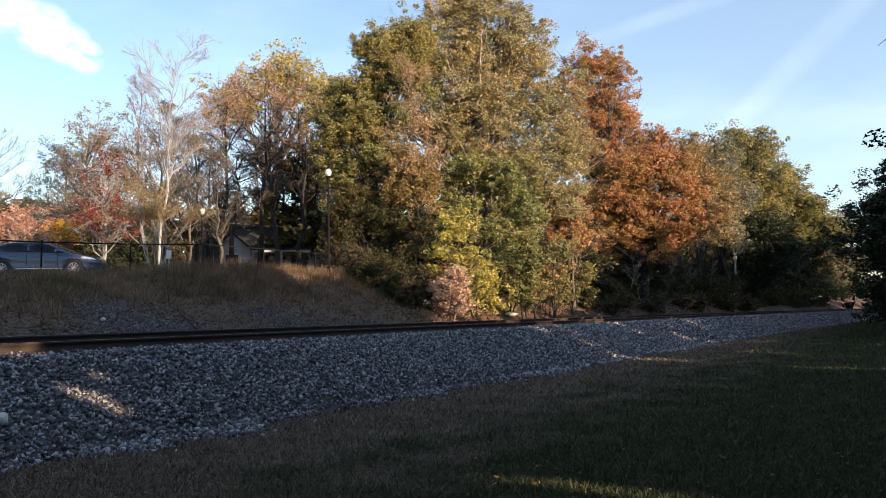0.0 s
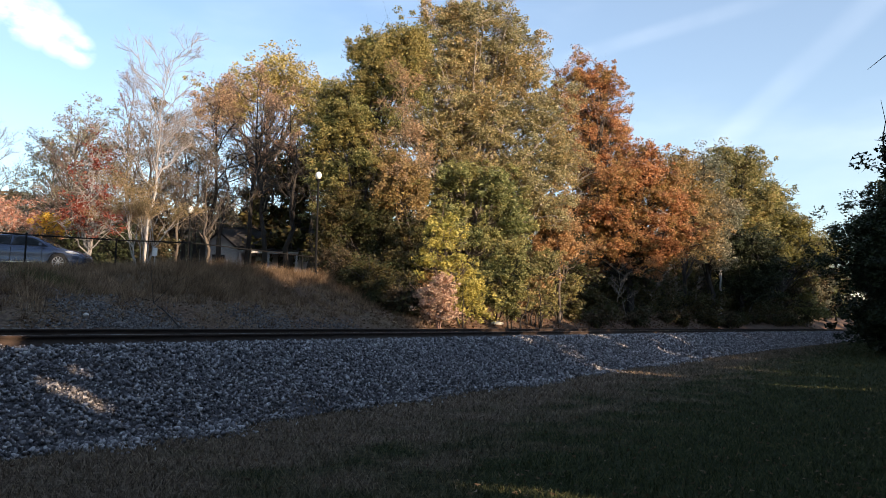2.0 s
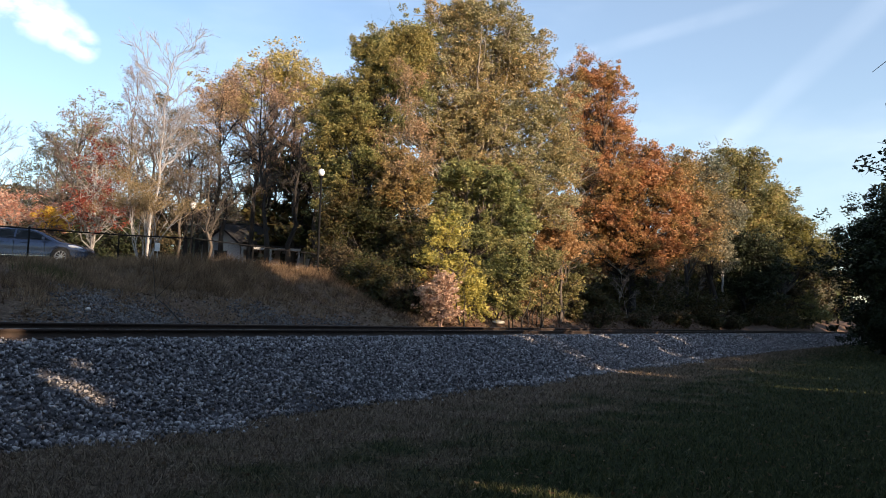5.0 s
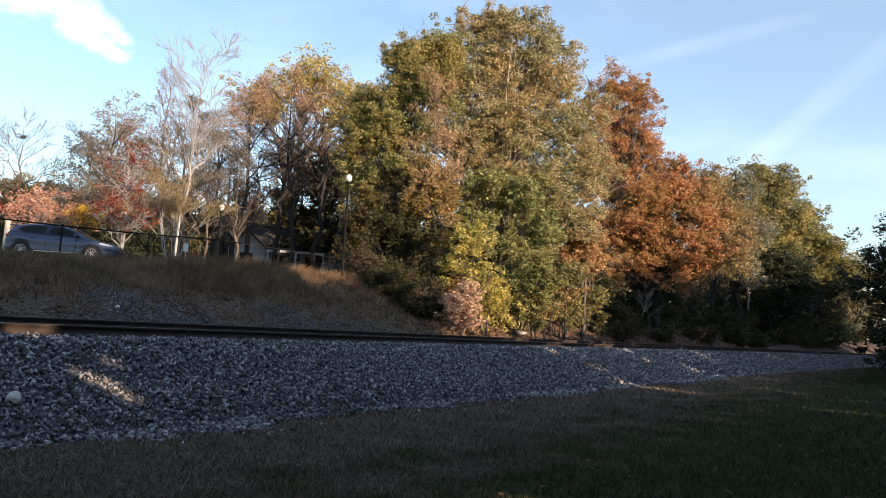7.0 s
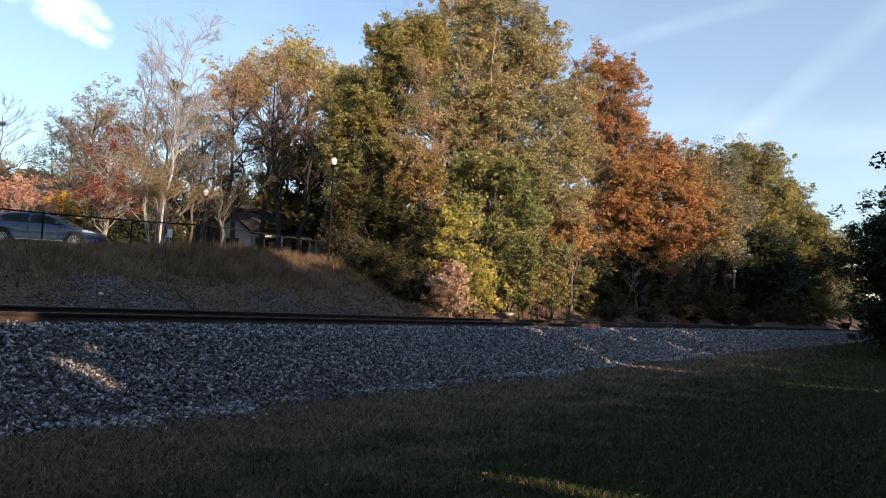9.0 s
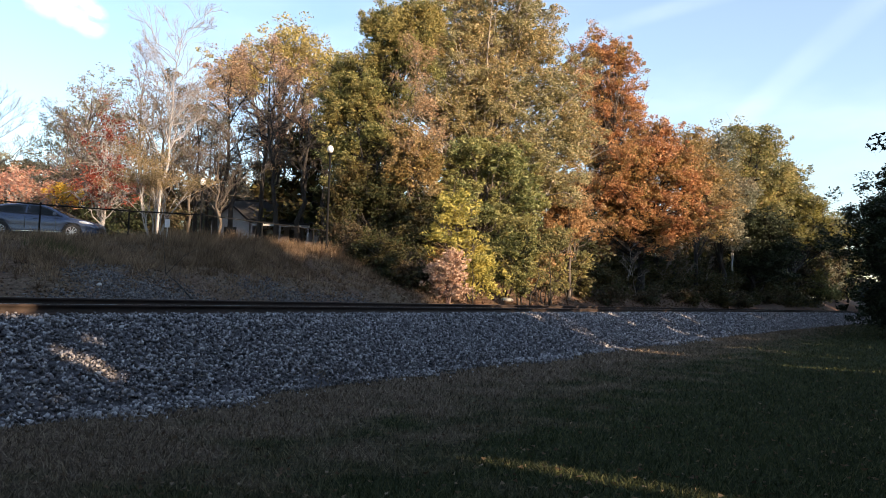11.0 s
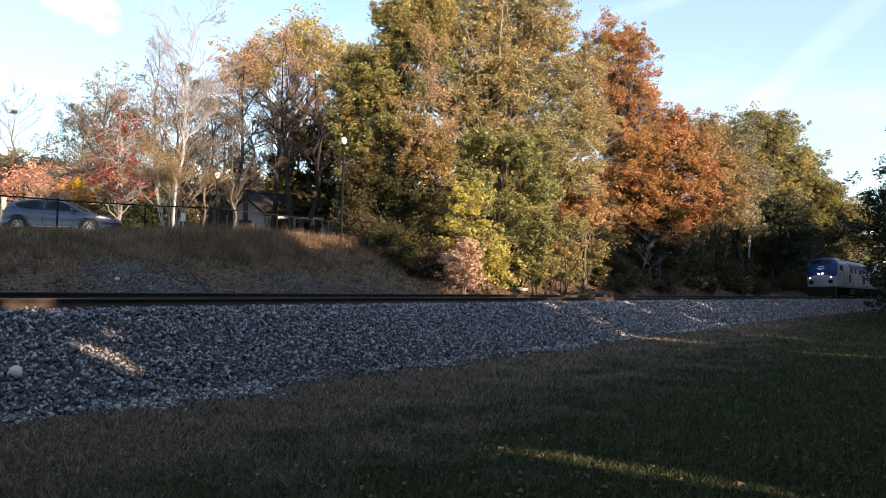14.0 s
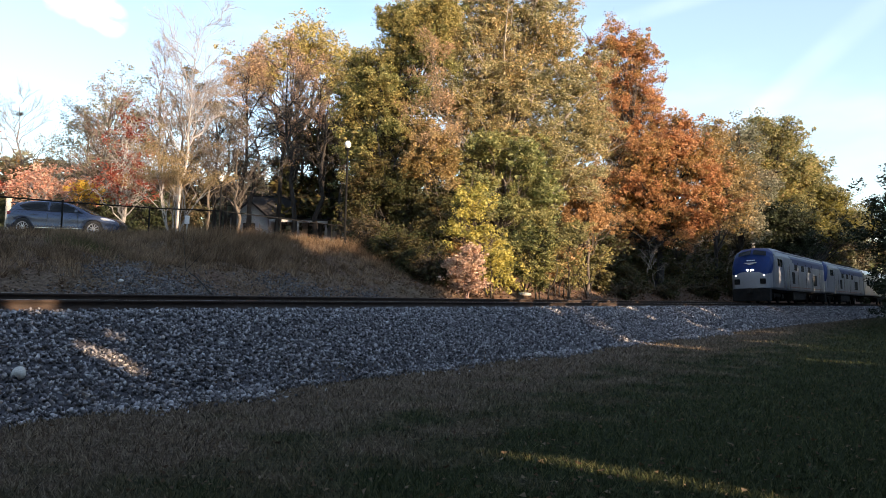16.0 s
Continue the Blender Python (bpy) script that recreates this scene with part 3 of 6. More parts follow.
def vase_tree(name, label, base, height, spread, stems, bark, twig, mat, seed, leaves, leaf):
    """A many-stemmed small tree: pale stems fan out from one foot and fork again and again into fine upright twigs."""
    rng = np.random.default_rng(seed)
    ob = thing(name, label, "tree", base)
    wood, fine, ends = Tubes(), Tubes(), []

    def fork(s, d, n, r, level):
        e = s + d * n
        line = bend(rng, s, e, 0.03 * n, 0.03 * n, 5)
        (wood if level < 3 else fine).add(line, np.linspace(r, r * 0.6, 5), 6 if level == 0 else 4 if level < 3 else 3)
        if level == 5:
            ends.append(line[-1])
            return
        for k in range(2 if level in (0, 1) else 3):
            t = d + rng.normal(size=3) * (0.3, 0.3, 0.1)
            t[2] += 0.05
            fork(line[-1] if k < 2 else line[3], t / np.linalg.norm(t), n * rng.uniform(0.55, 0.85), r * 0.62, level + 1)

    for k in range(stems):
        a = 2 * math.pi * k / stems + rng.uniform(-0.3, 0.3)
        tilt = spread / height * rng.uniform(0.25, 0.95)
        d = np.array([math.cos(a) * tilt, math.sin(a) * tilt, 1.0])
        fork(np.array([math.cos(a) * 0.12, math.sin(a) * 0.12, -0.1]), d / np.linalg.norm(d), height * rng.uniform(0.22, 0.3), 0.034, 0)
    part_mesh("trunk", wood.mesh("trunk"), bark, ob)
    part_mesh("twig", fine.mesh("twig"), twig, ob)
    e = np.array(ends)
    v = leaf_cloud(rng, e[rng.integers(len(e), size=leaves // 4)], 0.22, 4, leaf)
    part_mesh("foliage", mesh_from("foliage", v, np.arange(len(v)), 3), mat, ob)
    return ob


# ---------------------------------------------------------------- the line of the track: an easy curve to the right
CURVE, HEAD, TX, TY = 980.0, radians(56.5), -6.87, 11.35
CX, CY = TX + CURVE * math.sin(HEAD), TY - CURVE * math.cos(HEAD)
RAIL_Z, CANT = 1.30, 0.08


def along(s, d=0.0):
    """The place s metres along the near rail and d metres from it, towards the camera's side."""
    a = HEAD - np.asarray(s, float) / CURVE
    return CX - (CURVE - np.asarray(d, float)) * np.sin(a), CY + (CURVE - np.asarray(d, float)) * np.cos(a)


def heading(s):
    return HEAD - s / CURVE


def measure_off(x, y):
    """The reverse: s and d of a place."""
    dx, dy = np.asarray(x, float) - CX, np.asarray(y, float) - CY
    return CURVE * (HEAD - np.arctan2(-dx, dy)), CURVE - np.hypot(dx, dy)


def wave(x, y):
    return (np.sin(x * 0.9 + 1.3 * np.sin(y * 0.6)) * np.cos(y * 0.8 + 0.7 * np.sin(x * 0.5)) + 0.5 * np.sin(x * 2.3 + y * 1.7) * np.cos(y * 2.9 - x)) / 1.5


def crest(s):
    return np.clip(2.95 + 0.03 * (np.asarray(s, float) - 5), 2.75, 3.45)


def ground_z(x, y):
    s, d = measure_off(x, y)
    bumps = wave(np.asarray(x), np.asarray(y))
    lawn = 0.025 * bumps
    under = np.interp(d, [-4.0, -3.2, 0.0, 3.3, 3.6], [0.86, 0.75, 0.75, -0.12, 0.0])
    t = np.clip((-d - 4.0) / 6.6, 0, 1)
    t = t ** 0.85 * (1.18 - 0.18 * t)
    slope = 0.86 + (crest(s) - 0.86) * np.minimum(t, 1) + 0.16 * bumps * np.sin(np.pi * np.clip((-d - 4.0) / 7.5, 0, 1))
    slope = slope + 0.27 * np.exp(-((d + 11.2) / 1.5) ** 2) * np.exp(-((s - 14.5) / 3.6) ** 2)
    slope = slope + 0.07 * wave(np.asarray(x) * 2.1 + 4, np.asarray(y) * 2.1) * np.sin(np.pi * np.clip((-d - 4.0) / 8.5, 0, 1))
    flat = np.clip((-d - 12.3) / 2.5, 0, 1) * 0.2 + np.clip((-d - 12) / 60, 0, 1) * 0.7
    return np.where(d > 3.6, lawn, np.where(d > -4.0, under, slope + flat))


def build_ground():
    near = np.concatenate([-np.geomspace(900, 30, 22), np.arange(-28, 60, 0.5), np.arange(60, 130, 1.5), np.geomspace(132, 1300, 26)])
    side = np.concatenate([-np.geomspace(1500, 40, 22), np.arange(-38, -15, 1.5), np.arange(-15, 14, 0.3), np.geomspace(14, 940, 30)])
    S, D = np.meshgrid(near, side, indexing="ij")
    X, Y = along(S, D)
    Z = ground_z(X, Y)
    n, m = S.shape
    i = np.arange(n - 1)[:, None] * m + np.arange(m - 1)[None, :]
    q = np.stack([i, i + m, i + m + 1, i + 1], -1).reshape(-1, 4)
    me = mesh_from("ground", np.stack([X, Y, Z], -1), q, 4)
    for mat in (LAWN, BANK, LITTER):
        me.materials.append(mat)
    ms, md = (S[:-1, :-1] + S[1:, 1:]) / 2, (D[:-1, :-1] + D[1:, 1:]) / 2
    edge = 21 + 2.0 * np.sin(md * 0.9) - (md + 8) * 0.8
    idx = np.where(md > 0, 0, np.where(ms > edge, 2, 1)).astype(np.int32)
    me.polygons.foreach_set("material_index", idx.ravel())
    me.shade_smooth()
    return tagged(new("ground", me), "mown lawn, dry grassy railway bank and leaf-strewn wood floor", "ground", kind="structure")


def strip(name, s_list, profile, material, parent=None, closed=False, z_cant=True):
    """A profile of (d, z) points swept along the track."""
    p = np.array(profile, float)
    S, J = np.meshgrid(np.asarray(s_list, float), np.arange(len(p)), indexing="ij")
    X, Y = along(S, p[J, 0])
    Z = p[J, 1]
    n, m = S.shape
    j = np.arange(m if closed else m - 1)
    jn = (j + 1) % m
    i = np.arange(n - 1)[:, None] * m
    q = np.stack([i + j, i + jn, i + m + jn, i + m + j], -1).reshape(-1, 4)
    return mesh_from(name, np.stack([X, Y, Z], -1), q, 4)


BALLAST_PROFILE = [(-4.2, 0.78), (-3.4, 0.95), (-2.5, 1.16), (-1.5, 1.19), (0.0, 1.115), (0.35, 1.105), (0.8, 1.06), (1.3, 0.86), (2.2, 0.46), (2.9, 0.15), (3.2, -0.05)]


def ballast_z(d):
    p = np.array(BALLAST_PROFILE)
    return np.interp(d, p[:, 0], p[:, 1])


def pebbles(name, rng, x, y, z, size):
    """Angular stones: squashed, skewed octahedra."""
    n = len(x)
    o = np.array([[1, 0, 0], [-1, 0, 0], [0, 1, 0], [0, -1, 0], [0, 0, 1], [0, 0, -1]], float)
    v = o[None] * rng.uniform(0.55, 1.15, (n, 6, 3)) + rng.normal(size=(n, 6, 3)) * 0.28
    q = rng.normal(size=(n, 3, 3))
    q, _ = np.linalg.qr(q)
    v = np.einsum("nij,nkj->nki", q, v) * (np.asarray(size).reshape(-1, 1, 1) * 0.5)
    v += np.stack([x, y, z], -1)[:, None]
    f = np.array([[0, 2, 4], [2, 1, 4], [1, 3, 4], [3, 0, 4], [2, 0, 5], [1, 2, 5], [3, 1, 5], [0, 3, 5]])
    faces = (np.arange(n)[:, None, None] * 6 + f[None]).reshape(-1, 3)
    return mesh_from(name, v.reshape(-1, 3), faces, 3)


def build_ballast():
    rng = np.random.default_rng(5)
    bed = tagged(new("ballast_bed", strip("ballast_bed", np.concatenate([np.arange(-30, 60, 1.0), np.arange(60, 320, 4.0)]), BALLAST_PROFILE, BED)),
                 "grey crushed stone railway embankment beside the lawn", "railway ballast", kind="structure")
    bed.data.materials.append(BED)
    groups = [(-7, 12, 56000, 0.066, 0.35, 4.3), (12, 30, 26000, 0.08, 0.35, 4.2), (30, 70, 14000, 0.115, 0.35, 3.6), (-14, 30, 6000, 0.08, -4.2, -2.0), (70, 130, 4000, 0.18, 0.4, 3.5)]
    for s0, s1, n, size, d0, d1 in groups:
        s, d = rng.uniform(s0, s1, n), rng.uniform(d0, d1, n)
        ragged = 3.4 + 0.32 * np.sin(s * 1.1) + 0.24 * np.sin(s * 3.7 + 1) + 0.2 * np.sin(s * 0.43 + 2)
        keep = d < ragged + rng.exponential(0.16, n)
        s, d = s[keep], d[keep]
        x, y = along(s, d)
        me = pebbles("ballast_stones", rng, x, y, np.maximum(ballast_z(d), np.where(d > 2.9, 0.0, -9)) + rng.uniform(-0.035, 0.055, len(x)), size * rng.uniform(0.5, 1.35, len(x)))
        me.materials.append(STONES)
        tagged(new("ballast_stones", me), "blue-grey angular ballast stones heaped beside the rails", "ballast", kind="stuff")
    # gravel that slid down the bank
    xs, ys, zs = [], [], []
    for s, d, n, rs, rd in ((6.7, -6.0, 2600, 1.5, 1.9), (6.4, -4.8, 1800, 2.8, 0.7), (11.8, -5.4, 1300, 1.5, 1.1), (14.6, -4.9, 600, 1.6, 0.7), (1.5, -4.6, 500, 2.5, 0.4)):
        ps, pd = s + rng.normal(size=n) * rs * 0.5, d + rng.normal(size=n) * rd * 0.5
        x, y = along(ps, pd)
        keep = pd < -4.0
        xs.append(x[keep]), ys.append(y[keep]), zs.append(ground_z(x, y)[keep] + 0.01)
    x, y, z = (np.concatenate(a) for a in (xs, ys, zs))
    me = pebbles("bank_gravel", rng, x, y, z, 0.07 * rng.uniform(0.5, 1.5, len(x)))
    me.materials.append(STONES_BANK)
    tagged(new("bank_gravel", me), "loose grey gravel spilled over the dry bank", "gravel", kind="stuff")


def build_track():
    track = thing("railway_track", "single railway track with rusty brown rails on grey ballast", "railway track")
    stations = np.concatenate([np.arange(-30, 60, 1.0), np.arange(60, 320, 4.0)])
    half = [(0.072, 0.0), (0.072, 0.012), (0.012, 0.032), (0.009, 0.125), (0.037, 0.142), (0.037, 0.172), (0.028, 0.18)]
    for d0, z0 in ((0.0, RAIL_Z), (-1.505, RAIL_Z + CANT)):
        pr = [(d0 + a, z0 - 0.18 + b) for a, b in half] + [(d0 - a, z0 - 0.18 + b) for a, b in reversed(half)]
        me = strip("rail", stations, pr, RAIL_STEEL, closed=True)
        me.materials.append(RAIL_STEEL)
        me.materials.append(RAIL_TOP)
        k = len(pr)
        idx = np.zeros(len(me.polygons), np.int32)
        idx[np.arange(len(idx)) % k == len(half) - 1] = 1
        me.polygons.foreach_set("material_index", idx)
        part_mesh("rail", me, RAIL_STEEL, track, "rust-brown rail with a worn bright head")
    bm = bmesh.new()
    box(bm, (0, 0, 0), (2.6, 0.23, 0.16), 0.012)
    tie_me = bpy.data.meshes.new("sleeper")
    bm.to_mesh(tie_me)
    bm.free()
    tie_me.materials.append(TIE)
    for k in range(230):
        s = -26 + k * 0.55
        x, y = along(s, -0.75)
        ob = new("sleeper", tie_me)
        ob.parent = track
        ob.matrix_basis = Matrix.Translation((float(x), float(y), RAIL_Z + CANT / 2 - 0.18 - 0.082)) @ pose(0, 0, 0, 0, 0, math.degrees(heading(s)) - 90) @ pose(0, 0, 0, 0, math.degrees(math.atan2(CANT, 1.505)), 0)
    return track


build_ground()
build_ballast()


# ---------------------------------------------------------------- trees beyond the track
def on_ground(x, y):
    return (x, y, float(ground_z(x, y)))


def beyond_track():
    # the tall group opposite the viewer, its shrubs, the rust trees and the wood
    tree("broadleaf_tree", "tall olive and golden broadleaf tree on the railway bank", "tree", on_ground(3.17, 42.5),
         [(-0.66, 0.0, 14.21, 3.53, 2.92, 2.87), (2.33, 0.0, 14.12, 2.78, 2.37, 3.05), (-2.9, 0.0, 12.8, 2.1, 1.89, 2.5), (-3.71, 0.0, 10.09, 1.67, 1.42, 2.15), (-1.3, 0.0, 16.5, 2.2, 1.46, 1.43), (0.36, -0.6, 10.53, 4.03, 3.06, 3.0), (4.05, 0.0, 10.46, 2.41, 2.05, 3.4), (-1.89, -0.6, 9.15, 2.56, 2.18, 2.47), (2.38, -0.6, 7.29, 3.48, 2.52, 2.47), (5.25, 0.0, 7.82, 1.56, 1.33, 3.22), (0.5, 0.0, 16.75, 2.6, 1.28, 1.25), (3.71, -0.6, 5.04, 2.2, 1.87, 1.94), (-0.18, -0.6, 5.26, 2.93, 2.16, 2.12), (-2.7, -0.3, 7.25, 0.9, 1.0, 1.3)], 232000, 0.102, OLIVE, BARK_LIGHT, 11, 0.36, 0.42, 80, 14, (0.2, 0), twigs=7)
    tree("broadleaf_tree", "green and golden broadleaf tree at the edge of the bank", "tree", on_ground(-2.98, 38.0),
         [(0.62, 0.0, 12.06, 1.93, 1.64, 1.67), (-1.37, 0.0, 9.44, 1.39, 1.19, 1.67), (0.09, 0.0, 9.93, 1.66, 1.41, 1.6), (1.83, 0.0, 11.34, 2.06, 1.75, 2.4), (2.38, 0.0, 12.86, 1.66, 1.41, 1.6), (-1.9, 0.0, 7.63, 1.26, 1.07, 1.92), (0.01, 0.0, 7.98, 2.32, 1.98, 2.24), (-1.39, 0.0, 5.41, 1.59, 1.35, 1.92), (1.24, 0.0, 5.93, 2.16, 1.83, 2.08), (0.12, 0.0, 4.12, 1.99, 1.14, 1.12)], 140000, 0.1, GREEN_GOLD, BARK_DARK, 12, 0.2, 0.4, 80, 7, twigs=5)
    # dark leaf colour stands in for the crowns' shade on this tree
    tree("broadleaf_tree", "leafy tree darkened for the shade of the tall crowns", "tree", on_ground(-2.35, 37.2),
         [(-1.99, 0.0, 2.8, 1.3, 1.11, 1.41), (-0.13, 0.0, 2.85, 1.79, 1.44, 1.41), (1.89, 0.0, 2.61, 1.46, 1.24, 1.32), (-1.5, 0.0, 1.08, 1.56, 1.22, 1.19), (0.5, 0.0, 1.14, 1.89, 1.28, 1.25), (2.2, 0.0, 1.47, 0.98, 0.83, 1.1), (-1.3, 0.0, 3.9, 1.2, 1.0, 1.1)], 50000, 0.11, UNDER_SHADE, BARK_DARK, 80, 0.14, 0.4, 70, 8)
    bare_tree("half_bare_tree", "thin tree with half its brown leaves fallen", on_ground(-1.1, 37.4), 10.4, 1.9, TWIG_GREY, TWIG_TAN, 13, 0.1, 16, (0.3, 0), 0.35, 1.1, 5200, TAN_FINE, 0.1, vase=0.5)
    tree("broadleaf_tree", "tan-leaved tree hanging over the shaded bank", "tree", on_ground(-0.49, 37.0),
         [(-0.34, 0.0, 6.15, 1.45, 1.24, 1.4), (-0.73, 0.0, 4.84, 1.45, 1.11, 1.09), (0.55, 0.0, 5.02, 0.97, 0.82, 1.4)], 15000, 0.11, TAN_GOLD, BARK, 81, 0.12, 0.4, 60, 7, twigs=5)
    tree("broadleaf_tree", "small dense green tree below the tall crowns", "tree", on_ground(2.91, 39.0),
         [(-0.46, 0.0, 6.76, 2.21, 1.34, 1.32), (1.37, 0.0, 5.89, 2.04, 1.51, 1.48), (-1.01, 0.0, 4.61, 1.7, 1.45, 1.48), (2.31, 0.0, 4.1, 1.87, 1.51, 1.48), (0.67, 0.0, 3.45, 1.7, 1.34, 1.32), (1.45, 0.0, 1.96, 1.53, 1.17, 1.15)], 48000, 0.11, GREEN, BARK, 14, 0.13, 0.34, 70, 8)
    tree("broadleaf_tree", "slender tan and orange tree in full autumn colour", "tree", on_ground(8.41, 43.0),
         [(-0.17, 0.0, 5.87, 1.5, 1.28, 1.81), (0.51, 0.0, 4.39, 1.13, 0.96, 1.45), (-0.64, 0.0, 4.19, 1.28, 1.09, 1.16), (-0.85, 0.0, 6.69, 1.13, 0.96, 1.23)], 21000, 0.12, TAN_ORANGE, BARK, 15, 0.11, 0.42, 60, 8)
    tree("sapling", "bright yellow young tree beside the track", "tree", on_ground(1.45, 34.0),
         [(-0.08, 0.0, 3.6, 0.9, 0.8, 1.0), (0.35, 0.0, 2.4, 0.95, 0.8, 0.85), (-0.65, 0.0, 2.5, 0.75, 0.6, 0.85), (0.7, 0.0, 1.6, 0.65, 0.55, 0.65), (-0.18, 0.0, 4.5, 0.5, 0.4, 0.55)], 7500, 0.12, YELLOW, BARK, 16, 0.06, 0.34, 30, 6, twigs=5, core=0.3)
    tree("shrub", "yellow-green shrub leaning over the slope", "shrub", on_ground(4.76, 36.0),
         [(0.08, 0.0, 3.87, 0.72, 0.61, 0.77), (-0.31, 0.0, 2.89, 0.69, 0.59, 0.72), (0.52, 0.0, 2.77, 0.61, 0.52, 0.77), (-0.02, 0.0, 1.79, 0.83, 0.68, 0.66), (-0.0, 0.0, 1.02, 0.66, 0.45, 0.44)], 9000, 0.11, GREEN_GOLD, BARK_DARK, 82, 0.05, 0.36, 40, 6, stems=3, group="bushes on the bank", core=0.5)
    tree("shrub", "yellow-green shrub below the tan tree", "shrub", on_ground(6.82, 40.0),
         [(-0.2, 0.0, 3.36, 0.74, 0.63, 0.77), (0.41, 0.0, 3.54, 0.67, 0.57, 0.61), (-0.02, 0.0, 1.98, 0.8, 0.68, 0.86), (0.09, 0.0, 1.01, 0.61, 0.44, 0.43)], 9000, 0.11, OLIVE_GREEN, BARK_DARK, 83, 0.05, 0.36, 40, 6, stems=3, group="bushes on the bank", core=0.5)
    tree("shrub", "yellow-green shrub below the trees", "shrub", on_ground(2.25, 33.5),
         [(0.36, 0.0, 1.45, 0.51, 0.44, 0.64), (-0.01, 0.0, 0.93, 0.51, 0.44, 0.51), (0.76, 0.0, 0.69, 0.36, 0.31, 0.36)], 5000, 0.11, YELLOW, BARK_DARK, 84, 0.05, 0.36, 40, 6, stems=3, group="bushes on the bank", core=0.5)
    tree("shrub", "green shrub on the leaf-strewn slope", "shrub", on_ground(4.04, 37.0),
         [(-0.16, 0.0, 1.35, 0.79, 0.67, 0.85), (-0.75, 0.0, 2.18, 0.71, 0.6, 0.79)], 7000, 0.11, GREEN, BARK_DARK, 85, 0.05, 0.36, 40, 6, stems=3, group="bushes on the bank", core=0.5)
    tree("shrub", "orange shrub on the leaf-strewn slope", "shrub", on_ground(6.2, 40.0),
         [(-0.01, 0.0, 1.28, 0.49, 0.42, 0.55), (0.59, 0.0, 2.22, 0.43, 0.36, 0.55)], 3500, 0.11, TAN_ORANGE, BARK_DARK, 86, 0.05, 0.36, 40, 6, stems=3, group="bushes on the bank", core=0.5)
    tree("shrub", "olive shrub at the top of the slope", "shrub", on_ground(8.84, 44.0),
         [(-0.01, 0.0, 1.65, 0.67, 0.57, 0.84), (0.49, 0.0, 2.17, 0.61, 0.52, 0.84)], 4500, 0.11, OLIVE_GREEN, BARK_DARK, 87, 0.05, 0.36, 40, 6, stems=3, group="bushes on the bank", core=0.5)
    tree("shrub", "tangled bush darkened for the shade on the bank", "shrub", on_ground(-0.6, 35.0),
         [(-0.59, 0.0, 1.23, 1.21, 0.96, 0.94), (0.75, 0.0, 1.53, 0.94, 0.8, 1.07), (0.24, 0.0, 0.17, 1.07, 0.91, 0.94), (-1.1, 0.0, 0.14, 1.07, 0.91, 0.94)], 14000, 0.11, UNDER_SHADE, BARK_DARK, 88, 0.05, 0.36, 40, 6, stems=3, group="bushes on the bank", core=0.5)
    tree("shrub", "tangled bush darkened for the shade on the bank", "shrub", on_ground(-2.55, 36.0),
         [(-0.06, 0.0, 0.52, 1.38, 0.98, 0.97), (-1.15, 0.0, 0.22, 1.1, 0.84, 0.83), (0.26, 0.0, -0.71, 1.24, 0.79, 0.77)], 13000, 0.11, UNDER_SHADE, BARK_DARK, 89, 0.05, 0.36, 40, 6, stems=3, group="bushes on the bank", core=0.5)
    # bushes of dark leaf colour, in place of tree shade on the bank's end
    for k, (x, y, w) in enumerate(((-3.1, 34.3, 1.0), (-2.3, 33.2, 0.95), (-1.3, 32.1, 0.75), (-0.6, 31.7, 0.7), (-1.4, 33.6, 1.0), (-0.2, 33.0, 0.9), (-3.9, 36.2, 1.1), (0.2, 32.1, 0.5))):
        tree("shrub", "leafy bush darkened for shade at the end of the bank", "shrub", on_ground(x, y), [(0, 0, w * 0.5, w, w * 0.8, w * 0.6), (-0.2 * w, 0, w * 1.15, w * 0.7, w * 0.6, w * 0.5), (0.5 * w, 0, w * 0.3, w * 0.7, w * 0.6, w * 0.45)],
             5200, 0.1, UNDER_SHADE if k % 3 else DULL, BARK_DARK, 410 + k, 0.03, 0.3, 30, 6, stems=4, group="bushes on the bank", core=0.6)
    tree("shrub", "brown leafy shrub on the shaded bank", "shrub", on_ground(0.72, 34.0),
         [(0.1, 0.0, 1.05, 0.68, 0.58, 0.78), (-0.27, 0.0, 0.26, 0.57, 0.49, 0.57)], 6000, 0.11, BROWN_ORANGE, BARK_DARK, 90, 0.05, 0.36, 40, 6, stems=3, group="bushes on the bank", core=0.5)
    tree("shrub", "pale russet leafy shrub at the foot of the bank", "shrub", on_ground(0.95, 31.5),
         [(-0.01, 0.0, 1.33, 0.72, 0.62, 0.68), (0.39, 0.0, 0.62, 0.58, 0.49, 0.58), (-0.34, 0.0, 0.65, 0.53, 0.45, 0.63), (-0.67, 0.0, 1.32, 0.34, 0.29, 0.39), (0.29, 0.0, 1.82, 0.43, 0.37, 0.39)], 12000, 0.1, PALE_RUSSET, TWIG_RED, 17, 0.04, 0.2, 30, 8, stems=6, core=0.4)
